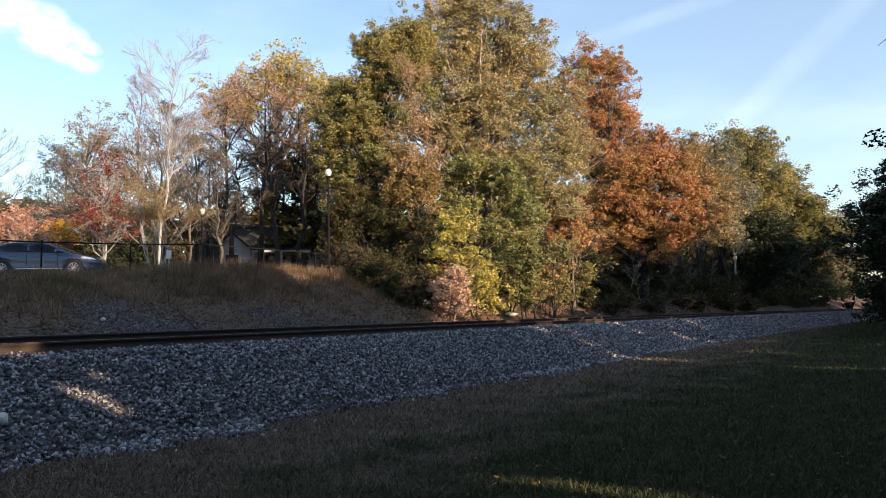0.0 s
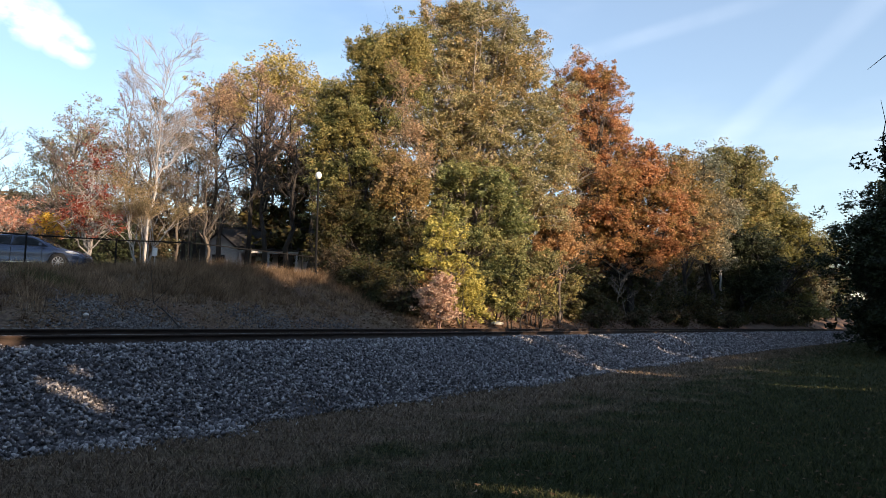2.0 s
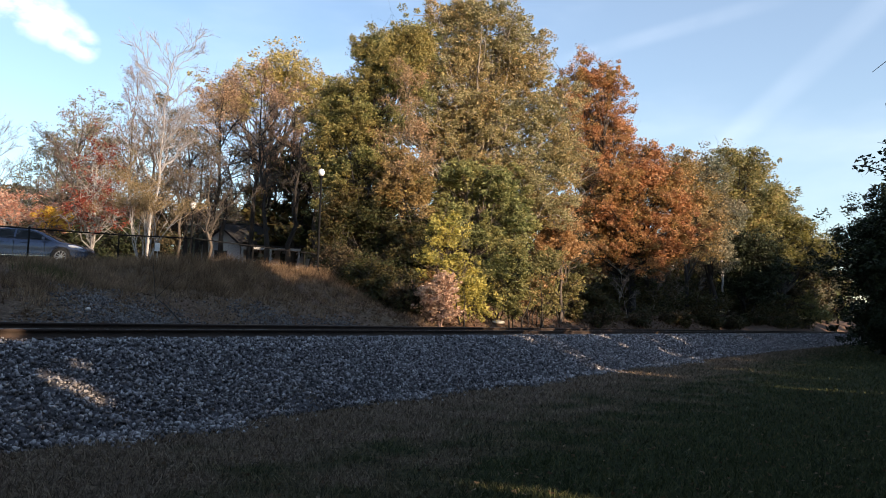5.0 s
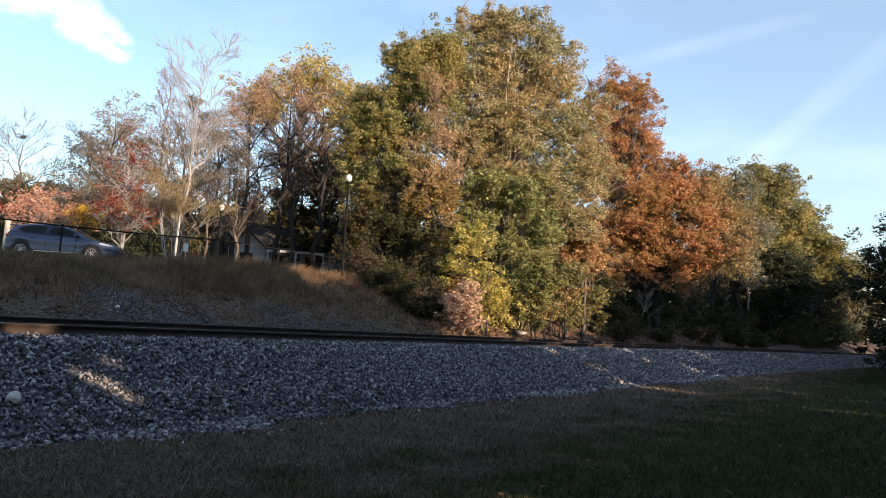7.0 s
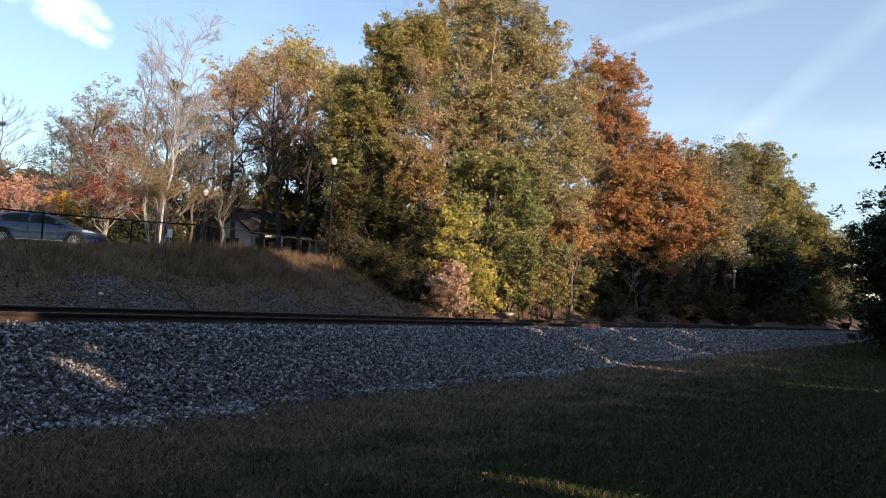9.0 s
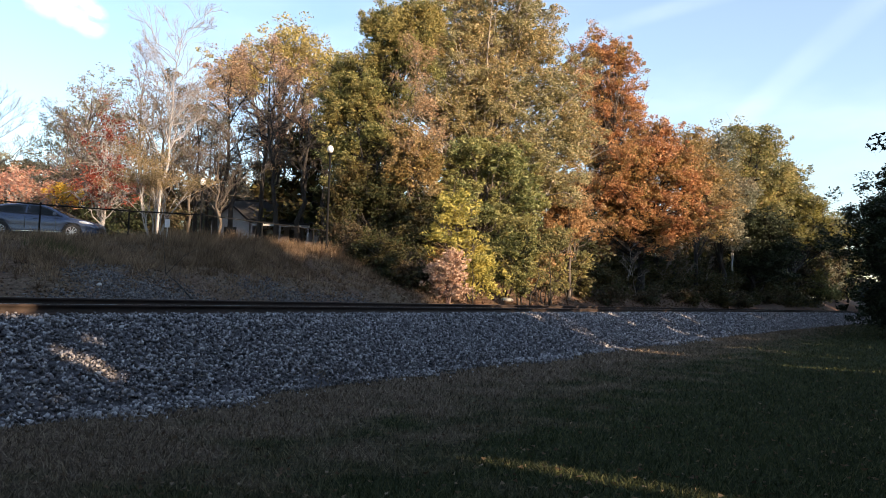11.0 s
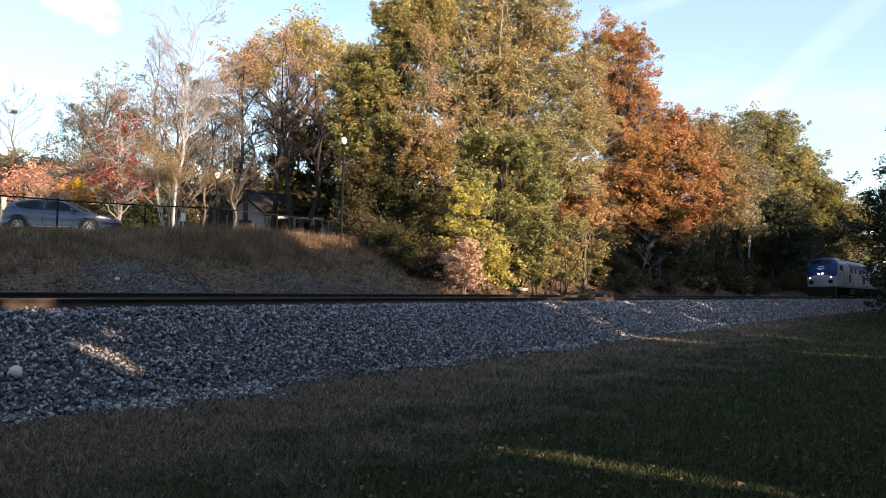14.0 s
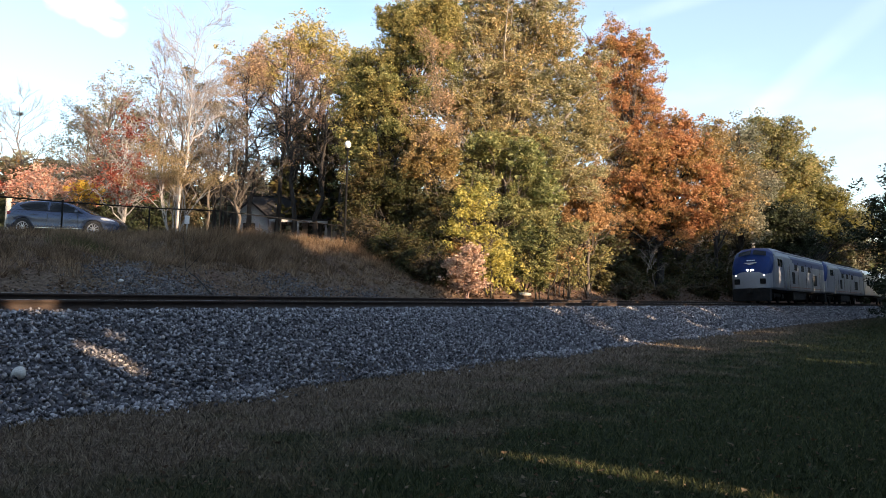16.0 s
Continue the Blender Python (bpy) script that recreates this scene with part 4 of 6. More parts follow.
    tree("broadleaf_tree", "tall rust-red tree with bare gaps in its crown", "tree", on_ground(15.79, 62.0),
         [(-1.69, 0.0, 19.82, 2.28, 1.93, 2.09), (0.5, 0.0, 18.89, 2.17, 1.84, 2.61), (-1.16, 0.0, 16.15, 2.6, 2.21, 2.61), (1.26, 0.0, 15.48, 2.06, 1.75, 3.14), (-0.39, 0.0, 12.27, 2.71, 2.3, 3.14), (2.25, 0.0, 12.34, 2.17, 1.84, 2.35), (-2.58, 0.0, 13.67, 1.9, 1.61, 3.14), (-3.11, 0.0, 17.57, 1.95, 1.66, 2.87), (-1.8, 0.0, 9.81, 2.17, 1.84, 2.61)], 84000, 0.135, RUST, BARK, 18, 0.28, 0.5, 60, 14, twigs=7, core=0.25)
    tree("broadleaf_tree", "broad orange and rust autumn tree over the track", "tree", on_ground(16.7, 57.0),
         [(-1.2, 0.0, 10.15, 2.99, 2.54, 2.64), (1.45, 0.0, 10.66, 2.99, 2.21, 2.16), (3.44, 0.0, 8.94, 2.49, 2.12, 2.4), (-2.71, 0.0, 7.89, 2.24, 1.9, 2.4), (0.37, 0.0, 7.53, 3.24, 2.45, 2.4), (4.12, 0.0, 6.3, 1.99, 1.69, 2.16), (1.93, 0.0, 5.14, 3.24, 1.96, 1.92), (-1.58, 0.0, 5.27, 2.99, 1.96, 1.92), (2.09, 0.0, 12.82, 1.2, 1.02, 1.06), (-3.55, 0.0, 4.78, 1.74, 1.48, 1.68)], 112000, 0.145, RUST, BARK_DARK, 19, 0.32, 0.5, 70, 12, limb_low=0.55)
    tree("broadleaf_tree", "tan thin-leaved tree behind the orange crown", "tree", on_ground(25.87, 70.0),
         [(-0.07, 0.0, 14.52, 2.14, 1.82, 2.24), (1.03, 0.0, 11.54, 2.32, 1.98, 2.66), (-0.87, 0.0, 12.04, 1.83, 1.56, 2.36), (1.85, 0.0, 8.3, 2.75, 2.34, 2.66)], 22000, 0.2, TAN_GOLD, BARK_DARK, 20, 0.2, 0.75, 50, 10, twigs=6, core=0.4)
    tree("broadleaf_tree", "greyish thin-leaved tree in the trackside wood", "tree", on_ground(31.11, 77.0),
         [(-0.04, 0.0, 15.86, 2.02, 1.72, 2.27), (-0.63, 0.0, 12.84, 2.35, 2.0, 2.6), (1.16, 0.0, 11.09, 2.69, 2.29, 2.92), (-0.02, 0.0, 7.47, 3.03, 2.57, 2.6)], 20000, 0.22, GREY_GREEN, BARK_DARK, 21, 0.26, 0.8, 44, 10, twigs=5)
    tree("broadleaf_tree", "tall green and yellow tree in the trackside wood", "tree", on_ground(39.71, 89.0),
         [(-1.04, 0.0, 18.83, 3.27, 2.78, 2.85), (1.37, 0.0, 17.84, 2.95, 2.51, 3.15), (-1.73, 0.0, 14.63, 3.5, 2.97, 3.38), (2.4, 0.0, 14.05, 3.5, 2.97, 3.75), (0.34, 0.0, 11.23, 4.67, 3.06, 3.0)], 46000, 0.24, OLIVE_GREEN, BARK_DARK, 22, 0.38, 0.95, 60, 10, twigs=5)
    tree("conifer", "tall feathery evergreen with drooping branch ends", "tree", on_ground(52.38, 104.0),
         [(-0.35, 0.0, 17.75, 2.27, 1.93, 2.81), (0.04, 0.0, 14.12, 4.09, 3.13, 3.07), (2.44, 0.0, 12.57, 3.18, 2.7, 2.81), (-0.78, 0.0, 9.66, 5.45, 3.58, 3.51), (4.03, 0.0, 9.79, 3.63, 3.09, 3.07)], 36000, 0.3, FEATHER, BARK_DARK, 23, 0.38, 1.0, 40, 14, twigs=5)
    tree("conifer", "dark spreading evergreen leaning over the track", "tree", on_ground(37.8, 84.0),
         [(-0.32, 0.0, 8.6, 4.04, 2.3, 2.4), (2.58, 0.0, 7.0, 3.5, 2.1, 2.2), (-2.58, 0.0, 7.0, 3.3, 2.3, 2.4), (0.65, 0.0, 4.6, 4.8, 2.0, 2.2)], 32000, 0.24, DARK_CONIFER_SHADE, BARK_DARK, 24, 0.3, 0.9, 46, 12, twigs=5)
    tree("broadleaf_tree", "far olive tree at the end of the wood", "tree", on_ground(71.96, 130.0),
         [(-0.44, 0.0, 12.31, 4.54, 3.35, 3.29), (2.56, 0.0, 11.89, 4.54, 2.79, 2.74), (-3.46, 0.0, 8.72, 5.11, 3.35, 3.29)], 15000, 0.36, FEATHER, BARK_DARK, 28, 0.33, 1.1, 50, 8)
    tree("broadleaf_tree", "distant grey-green tree behind the track", "tree", on_ground(67, 128),
         [(0, 0, 5.0, 6.5, 4.5, 5.0), (0, 0, 12.5, 5.0, 4.5, 4.6), (-4, 0, 9.5, 4, 4, 4.5), (4, 0, 10, 4, 4, 4.5)], 20000, 0.42, GREY_GREEN, BARK, 25, 0.35, 1.5, 40, 8)
    tree("shrub", "sunlit yellow-green bush beside the far track", "shrub", on_ground(57.5, 107.0),
         [(0, 0, 3.0, 2.4, 2.0, 2.2), (1.5, 0, 2.0, 2.0, 1.8, 1.8)], 6000, 0.26, GREEN_GOLD, BARK, 26, 0.1, 0.7, 40, 6, stems=3)
    # understorey trunks and shaded bushes
    rng = np.random.default_rng(77)
    for k in range(15):
        s = 34 + k * 4.6 + rng.uniform(-1.5, 1.5)
        d = -rng.uniform(8, 17)
        x, y = (float(v) for v in along(s, d))
        h = rng.uniform(5, 9)
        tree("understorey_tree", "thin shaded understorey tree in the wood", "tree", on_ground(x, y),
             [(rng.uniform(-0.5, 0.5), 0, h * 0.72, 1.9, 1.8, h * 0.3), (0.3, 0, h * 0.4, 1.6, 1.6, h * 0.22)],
             4600, 0.23, UNDER_SHADE if k % 3 else DULL, BARK_DARK if k % 4 else BARK_PALE, 100 + k, 0.12, 0.6, 38, 7, twigs=4, group="understorey of the wood")
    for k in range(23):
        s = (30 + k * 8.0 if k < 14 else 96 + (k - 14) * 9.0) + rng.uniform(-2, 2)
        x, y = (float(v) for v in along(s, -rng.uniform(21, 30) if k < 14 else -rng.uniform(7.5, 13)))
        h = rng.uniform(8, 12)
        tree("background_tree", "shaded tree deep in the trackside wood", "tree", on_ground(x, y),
             [(0, 0, h * 0.66, 3.6, 3.0, h * 0.34), (0, 0, h * 0.3, 3.6, 3.0, h * 0.28)], 3600, 0.42, (UNDER_SHADE, DULL, GREEN)[k % 3], BARK_DARK, 170 + k, 0.22, 0.9, 34, 6, group="trees deep in the wood")
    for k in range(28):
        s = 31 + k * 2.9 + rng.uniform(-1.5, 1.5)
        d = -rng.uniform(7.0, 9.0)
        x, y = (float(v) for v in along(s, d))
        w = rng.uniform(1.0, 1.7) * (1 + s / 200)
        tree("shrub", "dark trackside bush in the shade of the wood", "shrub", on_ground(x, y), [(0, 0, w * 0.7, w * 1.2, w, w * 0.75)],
             2600, 0.17, UNDER_SHADE, BARK_DARK, 130 + k, 0.04, 0.5, 40, 6, stems=3, group="bushes along the wood")
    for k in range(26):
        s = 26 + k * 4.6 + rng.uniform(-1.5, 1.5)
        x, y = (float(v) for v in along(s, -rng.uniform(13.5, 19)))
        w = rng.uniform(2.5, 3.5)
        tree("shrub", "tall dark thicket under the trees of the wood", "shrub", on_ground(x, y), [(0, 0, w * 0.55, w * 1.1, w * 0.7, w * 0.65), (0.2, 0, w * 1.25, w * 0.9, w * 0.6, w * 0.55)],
             2300, 0.3, UNDER_SHADE, BARK_DARK, 240 + k, 0.05, 0.6, 40, 5, stems=3, group="thicket in the wood")
    # dark brambles added over bright ground to stand in for the wood's shade
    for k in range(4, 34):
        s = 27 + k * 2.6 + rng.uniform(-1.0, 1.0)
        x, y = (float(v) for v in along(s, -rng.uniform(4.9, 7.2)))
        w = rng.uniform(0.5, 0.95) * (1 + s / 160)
        tree("shrub", "low bramble darkened for shade at the edge of the wood", "shrub", on_ground(x, y), [(0, 0, w * 0.4, w * 1.4, w, w * 0.5), (0.5 * w, 0, w * 0.8, w * 0.7, w * 0.6, w * 0.5)],
             1700, 0.15, (UNDER_SHADE, UNDER_SHADE, DULL)[k % 3], BARK_DARK, 500 + k, 0.02, 0.35, 30, 5, stems=3, group="brambles along the wood")
    for k in range(26):
        s = 33 + k * 2.9 + rng.uniform(-1.2, 1.2)
        x, y = (float(v) for v in along(s, -rng.uniform(6.5, 12)))
        h = rng.uniform(4.5, 8.0)
        tree("sapling", "thin dark sapling at the shaded edge of the wood", "tree", on_ground(x, y), [(rng.uniform(-0.6, 0.6), 0, h * 0.75, 1.2, 1.1, h * 0.26), (rng.uniform(-0.6, 0.6), 0, h * 0.42, 1.1, 1.0, h * 0.2)],
             1500, 0.2, (UNDER_SHADE, DULL, UNDER_SHADE)[k % 3], (BARK_DARK, BARK_DARK, BARK)[k % 3], 560 + k, 0.055, 0.5, 24, 10, (rng.uniform(-0.8, 0.8), 0), twigs=6, group="saplings at the edge of the wood", core=0.3)
    tree("trunk_tree", "pale upright trunk standing in the wood", "tree", on_ground(34.6, 82.3), [(0.39, 0, 11.2, 1.7, 1.57, 2.6)], 2500, 0.245, DULL, BARK_PALE, 150, 0.15, 0.786, 40, 9, (0.1, 0), twigs=5)
    bare_tree("dead_tree", "pale crooked dead tree leaning in the wood", on_ground(39.0, 85.9), 8.0, 2.0, BARK_PALE, TWIG_TAN, 151, 0.13, 9, (3.0, 0.3), 0.35, 0.8)
    for k, (x, y, h, lean) in enumerate(((15.1, 54.6, 3.6, 0.3), (16.2, 56.0, 3.0, -0.5), (17.2, 57.6, 4.0, 0.2), (19.4, 60.5, 3.4, 0.9), (24.0, 67.0, 4.4, -0.7), (27.6, 72.0, 4.2, 0.5))):
        bare_tree("bare_sapling", "thin pale leafless sapling at the edge of the wood", on_ground(x, y), h, 0.9, BARK_LIGHT, TWIG_GREY, 640 + k, 0.045, 6, (lean, 0), 0.35, 0.9)


def left_side():
    bare_tree("bare_tree", "tall pale leafless tree with fine twigs", on_ground(-12.2, 33.5), 10.4, 3.0, BARK_PALE, TWIG, 31, 0.08, 24, (0.8, 0), 0.36, 0.95, vase=0.35, fine_r=0.7)
    # many-stemmed ornamental tree
    vase_tree("crape_myrtle", "many-stemmed pale tree with a haze of tan twigs", on_ground(-10.6, 29.0), 4.7, 2.3, 9, BARK_PALE, TWIG_TAN, OLIVE_TAN, 32, 9000, 0.06)
    tree("broadleaf_tree", "thin grey-green tree behind the car park", "tree", on_ground(-21.0, 46.0),
         [(0.3, 0, 8.8, 2.2, 2.0, 2.4), (-1.6, 0, 6.6, 2.0, 2.0, 2.2), (2.0, 0, 6.2, 2.2, 2.0, 2.4), (-2.6, 0, 4.6, 1.6, 1.6, 1.6)], 13000, 0.13, GREY_GREEN, TWIG, 33, 0.18, 0.6, 30, 14, twigs=6, core=0)
    bare_tree("bare_tree", "purplish leafless tree behind the car park", on_ground(-17.6, 45.0), 12.6, 2.4, BARK, TWIG_RED, 34, 0.13, 18, (0, 0), 0.35, 1.3, 500, DULL, 0.1)
    bare_tree("bare_tree", "pale leafless tree with a nest in its top", on_ground(-29.0, 50.0), 9.6, 3.4, BARK, TWIG_GREY, 35, 0.15, 18, (-0.3, 0), 0.25, 0.9, vase=0.4)
    nest = Tubes()
    rng = np.random.default_rng(351)
    for k in range(140):
        a = rng.normal(size=3) * (0.16, 0.16, 0.1)
        nest.add(np.stack([a, a + rng.normal(size=3) * (0.16, 0.16, 0.06)]), (0.012, 0.008), 3)
    me = nest.mesh("bird_nest")
    me.materials.append(BARK_DARK)
    ob = tagged(new("bird_nest", me), "dark twig nest in the top of a leafless tree", "nest", kind="stuff")
    ob.location = (-29.3, 50.0, 13.0)
    bare_tree("bare_tree", "grey leafless tree behind the car park", on_ground(-23.5, 52.0), 11.0, 3.2, BARK, TWIG, 36, 0.16, 16, (0, 0), 0.25, 1.1, 900, GREY_GREEN, 0.12)
    tree("red_maple", "small red-leaved maple behind the parked car", "tree", on_ground(-19.8, 36.5),
         [(0, 0, 3.0, 1.8, 1.5, 1.0), (-1.2, 0, 2.7, 1.4, 1.3, 0.9), (1.3, 0, 2.6, 1.2, 1.2, 0.8)], 5200, 0.11, PINK_RED, BARK_PALE, 37, 0.09, 0.45, 30, 7, twigs=5, core=0)
    tree("red_maple", "red-leaved maple with a pale trunk", "tree", on_ground(-14.5, 33.2),
         [(0.1, 0, 3.2, 1.3, 1.2, 1.2), (-0.6, 0, 2.6, 1.0, 1.0, 0.8), (0.8, 0, 2.4, 0.9, 0.9, 0.8), (0.1, 0, 5.0, 0.9, 0.9, 1.2)], 4600, 0.1, RED, BARK_PALE, 38, 0.08, 0.42, 26, 9, twigs=6, core=0)
    tree("shrub", "bright yellow and orange shrub beside the car park", "shrub", on_ground(-17.2, 35.0),
         [(0, 0, 2.5, 0.45, 0.4, 0.35), (0.35, 0, 2.35, 0.35, 0.35, 0.3)], 2200, 0.1, YELLOW_BRIGHT, BARK, 39, 0.05, 0.35, 35, 6, stems=3, core=0)
    for k, (x, y, h, sp) in enumerate(((-13.2, 46.5, 11.6, 3.9), (-10.6, 47.5, 12.4, 4.3), (-8.2, 48.5, 12.0, 3.6))):
        bare_tree("russet_tree", "dark-trunked tree with a haze of pale russet leaves", on_ground(x, y), h, sp, BARK_DARK, TWIG_RED, 61 + k, 0.2, 20, (0.5 - 0.4 * k, 0), 0.5, 0.55, (6500, 6500, 3800)[k], TAN_FINE, 0.12, vase=0.35)
    for k, (x, y, h) in enumerate(((-17.5, 54.0, 10.5), (-15.0, 50.0, 9.6), (-12.8, 56.0, 10.4), (-10.0, 51.5, 10.0), (-7.4, 54.0, 10.2), (-5.4, 50.5, 9.4), (-14.4, 46.0, 10.2), (-16.6, 47.5, 10.6))):
        bare_tree("bare_tree", "grey-brown leafless tree behind the cottage", on_ground(x, y), h, 3.6, BARK_DARK, TWIG_DARK if k % 2 else TWIG_GREY, 371 + k, 0.17, 11, (0.3 * math.sin(k * 2.0), 0), 0.3, 0.7, 1500, DULL if k % 2 else GREY_GREEN, 0.12, vase=0.3)
    for k in range(21):
        x, y = (-17.0 + k * 1.9, 58.0 + 1.5 * math.sin(k * 2.1)) if k < 8 else (-33.0 + (k - 8) * 2.1, 46.0 + 1.2 * math.sin(k * 2.1)) if k < 17 else (-15.5 + (k - 17) * 3.4, 57.0 + 2.0 * math.sin(k * 1.3))
        tree("shrub", "dull brown thicket behind the car park and cottage", "shrub", on_ground(x, y), [(0, 0, 1.6, 1.9, 1.4, 1.7), (0.4, 0, 4.0, 1.6, 1.2, 1.5)] + ([(-0.3, 0, 6.3, 1.3, 1.1, 1.5)] if k > 16 else []), 3200, 0.2, DULL if k % 3 else GREY_GREEN, BARK_DARK, 381 + k, 0.05, 0.5, 26, 8, stems=3, twigs=5, core=0.2, group="thicket behind the cottage")
    for k, (x, y, h, lean) in enumerate(((-8.9, 44.0, 8.6, -0.7), (-7.9, 45.0, 9.4, 0.6), (-11.6, 43.5, 7.6, 0.4), (-6.6, 46.0, 8.8, 0.3))):
        bare_tree("bare_tree", "dark forked tree with few leaves remaining", on_ground(x, y), h, 2.6, BARK_DARK, TWIG_DARK, 361 + k, 0.2, 10, (lean, 0), 0.45, 0.9, 240, DULL, 0.12)
    tree("broadleaf_tree", "golden-topped tree standing behind the others", "tree", on_ground(-12.5, 60.0),
         [(0.8, 0, 17.4, 3.0, 2.8, 2.6), (-2.8, 0, 15.8, 2.6, 2.6, 2.4), (3.4, 0, 15.6, 2.2, 2.4, 3.0)], 21000, 0.2, YELLOW_TOP, BARK, 63, 0.32, 0.75, 36, 12, twigs=6, core=0.2)
    tree("broadleaf_tree", "grey-brown tree at the edge of the car park", "tree", on_ground(-27.5, 40.5),
         [(0, 0, 5.0, 2.2, 2.0, 1.8), (1.5, 0, 3.4, 1.8, 1.8, 1.4)], 6000, 0.15, RED, BARK, 66, 0.14, 0.55, 30, 9, twigs=5, core=0)
    bare_tree("bare_tree", "grey leafless tree with a haze of twigs", on_ground(-14.6, 40.0), 9.5, 3.4, BARK, TWIG, 68, 0.14, 18, (0, 0), 0.25, 0.9, 1600, BROWN_ORANGE, 0.1)
    bare_tree("bare_tree", "grey leafless tree with a haze of twigs", on_ground(-19.0, 41.0), 9.0, 3.2, BARK, TWIG_RED, 69, 0.14, 18, (0, 0), 0.25, 0.9, 1800, GREY_GREEN, 0.1)
    for k, (x, y, h) in enumerate(((-16.4, 42.5, 8.2), (-13.4, 42.0, 7.6), (-21.5, 43.5, 7.8), (-11.4, 41.0, 7.0))):
        bare_tree("bare_tree", "grey twiggy tree behind the car park fence", on_ground(x, y), h, 3.0, BARK, TWIG_GREY, 660 + k, 0.11, 13, (0.3 * (-1) ** k, 0), 0.2, 0.8, 1400, DULL, 0.1, vase=0.3)
    rng = np.random.default_rng(8)
    for k in range(13):
        x, y = -46 + k * 4.2, 66 + rng.uniform(-3, 8)
        h = rng.uniform(7.5, 9.5) if -24 < x < 3 else rng.uniform(8.5, 11)
        tree("background_tree", "distant dull autumn tree behind the houses", "tree", on_ground(x, y),
             [(0, 0, h * 0.66, 3.2, 2.8, h * 0.34), (rng.uniform(-1, 1), 0, h * 0.36, 3.0, 2.6, h * 0.26)], 5600, 0.36, (DULL, GREY_GREEN, BROWN_ORANGE)[k % 3], BARK_DARK, 200 + k, 0.22, 0.9, 34, 8, group="trees behind the houses")
    # the sun reaches these bushes, so shade is put into their leaf colour
    for k in range(17):
        x, y = -28.0 + k * 1.5, 40.0 + rng.uniform(-1.5, 2.5)
        if -14.5 < x < -4:
            continue
        tree("shrub", "bush behind the fence, leaves darkened for shade", "shrub", on_ground(x, y), [(0, 0, 1.1, 1.7, 1.2, 1.2), (0.4, 0, 2.1, 1.0, 0.9, 0.7)], 4200, 0.14, (DARK_CONIFER_SHADE, DULL)[k % 2], BARK_DARK, 220 + k, 0.04, 0.45, 40, 5, stems=3, group="bushes behind the fence")


def camera_side():
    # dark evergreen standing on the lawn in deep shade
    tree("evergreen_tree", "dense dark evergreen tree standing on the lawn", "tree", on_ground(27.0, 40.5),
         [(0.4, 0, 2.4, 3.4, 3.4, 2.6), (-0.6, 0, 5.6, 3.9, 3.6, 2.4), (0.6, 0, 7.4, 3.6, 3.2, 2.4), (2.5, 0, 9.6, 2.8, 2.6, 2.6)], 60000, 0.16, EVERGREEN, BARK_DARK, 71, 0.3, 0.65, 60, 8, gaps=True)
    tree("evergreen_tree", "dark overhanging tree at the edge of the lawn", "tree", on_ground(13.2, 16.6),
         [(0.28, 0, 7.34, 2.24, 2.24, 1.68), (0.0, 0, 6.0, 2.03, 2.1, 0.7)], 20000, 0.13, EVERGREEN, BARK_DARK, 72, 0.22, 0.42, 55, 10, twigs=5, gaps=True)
    # unseen evergreens between lawn and line, past the lawn's corner, added for shade
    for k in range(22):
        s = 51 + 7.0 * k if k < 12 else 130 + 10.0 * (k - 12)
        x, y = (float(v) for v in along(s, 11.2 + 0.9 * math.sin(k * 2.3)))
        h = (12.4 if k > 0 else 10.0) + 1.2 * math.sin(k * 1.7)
        tree("evergreen_tree", "unseen evergreen added beside the line to shade the train", "tree", on_ground(x, y),
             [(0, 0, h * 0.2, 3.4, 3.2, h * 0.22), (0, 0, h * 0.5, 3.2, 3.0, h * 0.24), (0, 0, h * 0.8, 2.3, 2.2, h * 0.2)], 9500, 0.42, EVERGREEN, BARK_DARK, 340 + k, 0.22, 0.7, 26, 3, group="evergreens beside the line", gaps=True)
    # the trees behind the viewer and along the lawn's edge that shade the lawn and the track
    rng = np.random.default_rng(9)
    edge = [(-14, 13), (-10.5, 14), (-7.2, 14), (-4, 14.5), (-1, 15), (2.2, 15), (5.2, 13), (7.2, 12.0), (10.1, 10.4), (14.2, 7.0), (17.6, 6.8), (21, 7.6), (24.6, 8.4), (28, 10.5)] + [(31 + 3.2 * k, 13 + 0.3 * k) for k in range(19)]
    spots = [(0.78 * y + 12, y, h) for y, h in edge] + [(8.6, 3.4, 10.5), (11.8, 8.0, 9.0), (14.6, 12.0, 9.0)] + [(-20, -14, 15), (-11, -16, 15), (-3, -17, 15)]
    for k, (x, y, h) in enumerate(spots):
        tree("oak_tree", "tall shade tree standing at the edge of the lawn", "tree", (x, y, 0.0),
             [(0, 0, h * 0.76, 3.0, 3.0, h * 0.24), (rng.uniform(-0.5, 0.5), 0, h * 0.47, 3.3, 3.3, h * 0.26), (0, 0, h * 0.2, 3.2, 3.2, h * 0.24)],
             int((1700 if y in (-4, -1, 2.2, 3.4, 8.0, 10.1, 14.2) else 700 if y > 4 else 380) * h), 0.36 if y in (-4, -1, 2.2, 3.4, 8.0, 10.1, 14.2) else 0.68, SHADE_LEAF, BARK, 300 + k, 0.3, 0.8, 24, 2, twigs=0, group="shade trees round the lawn", gaps=True)


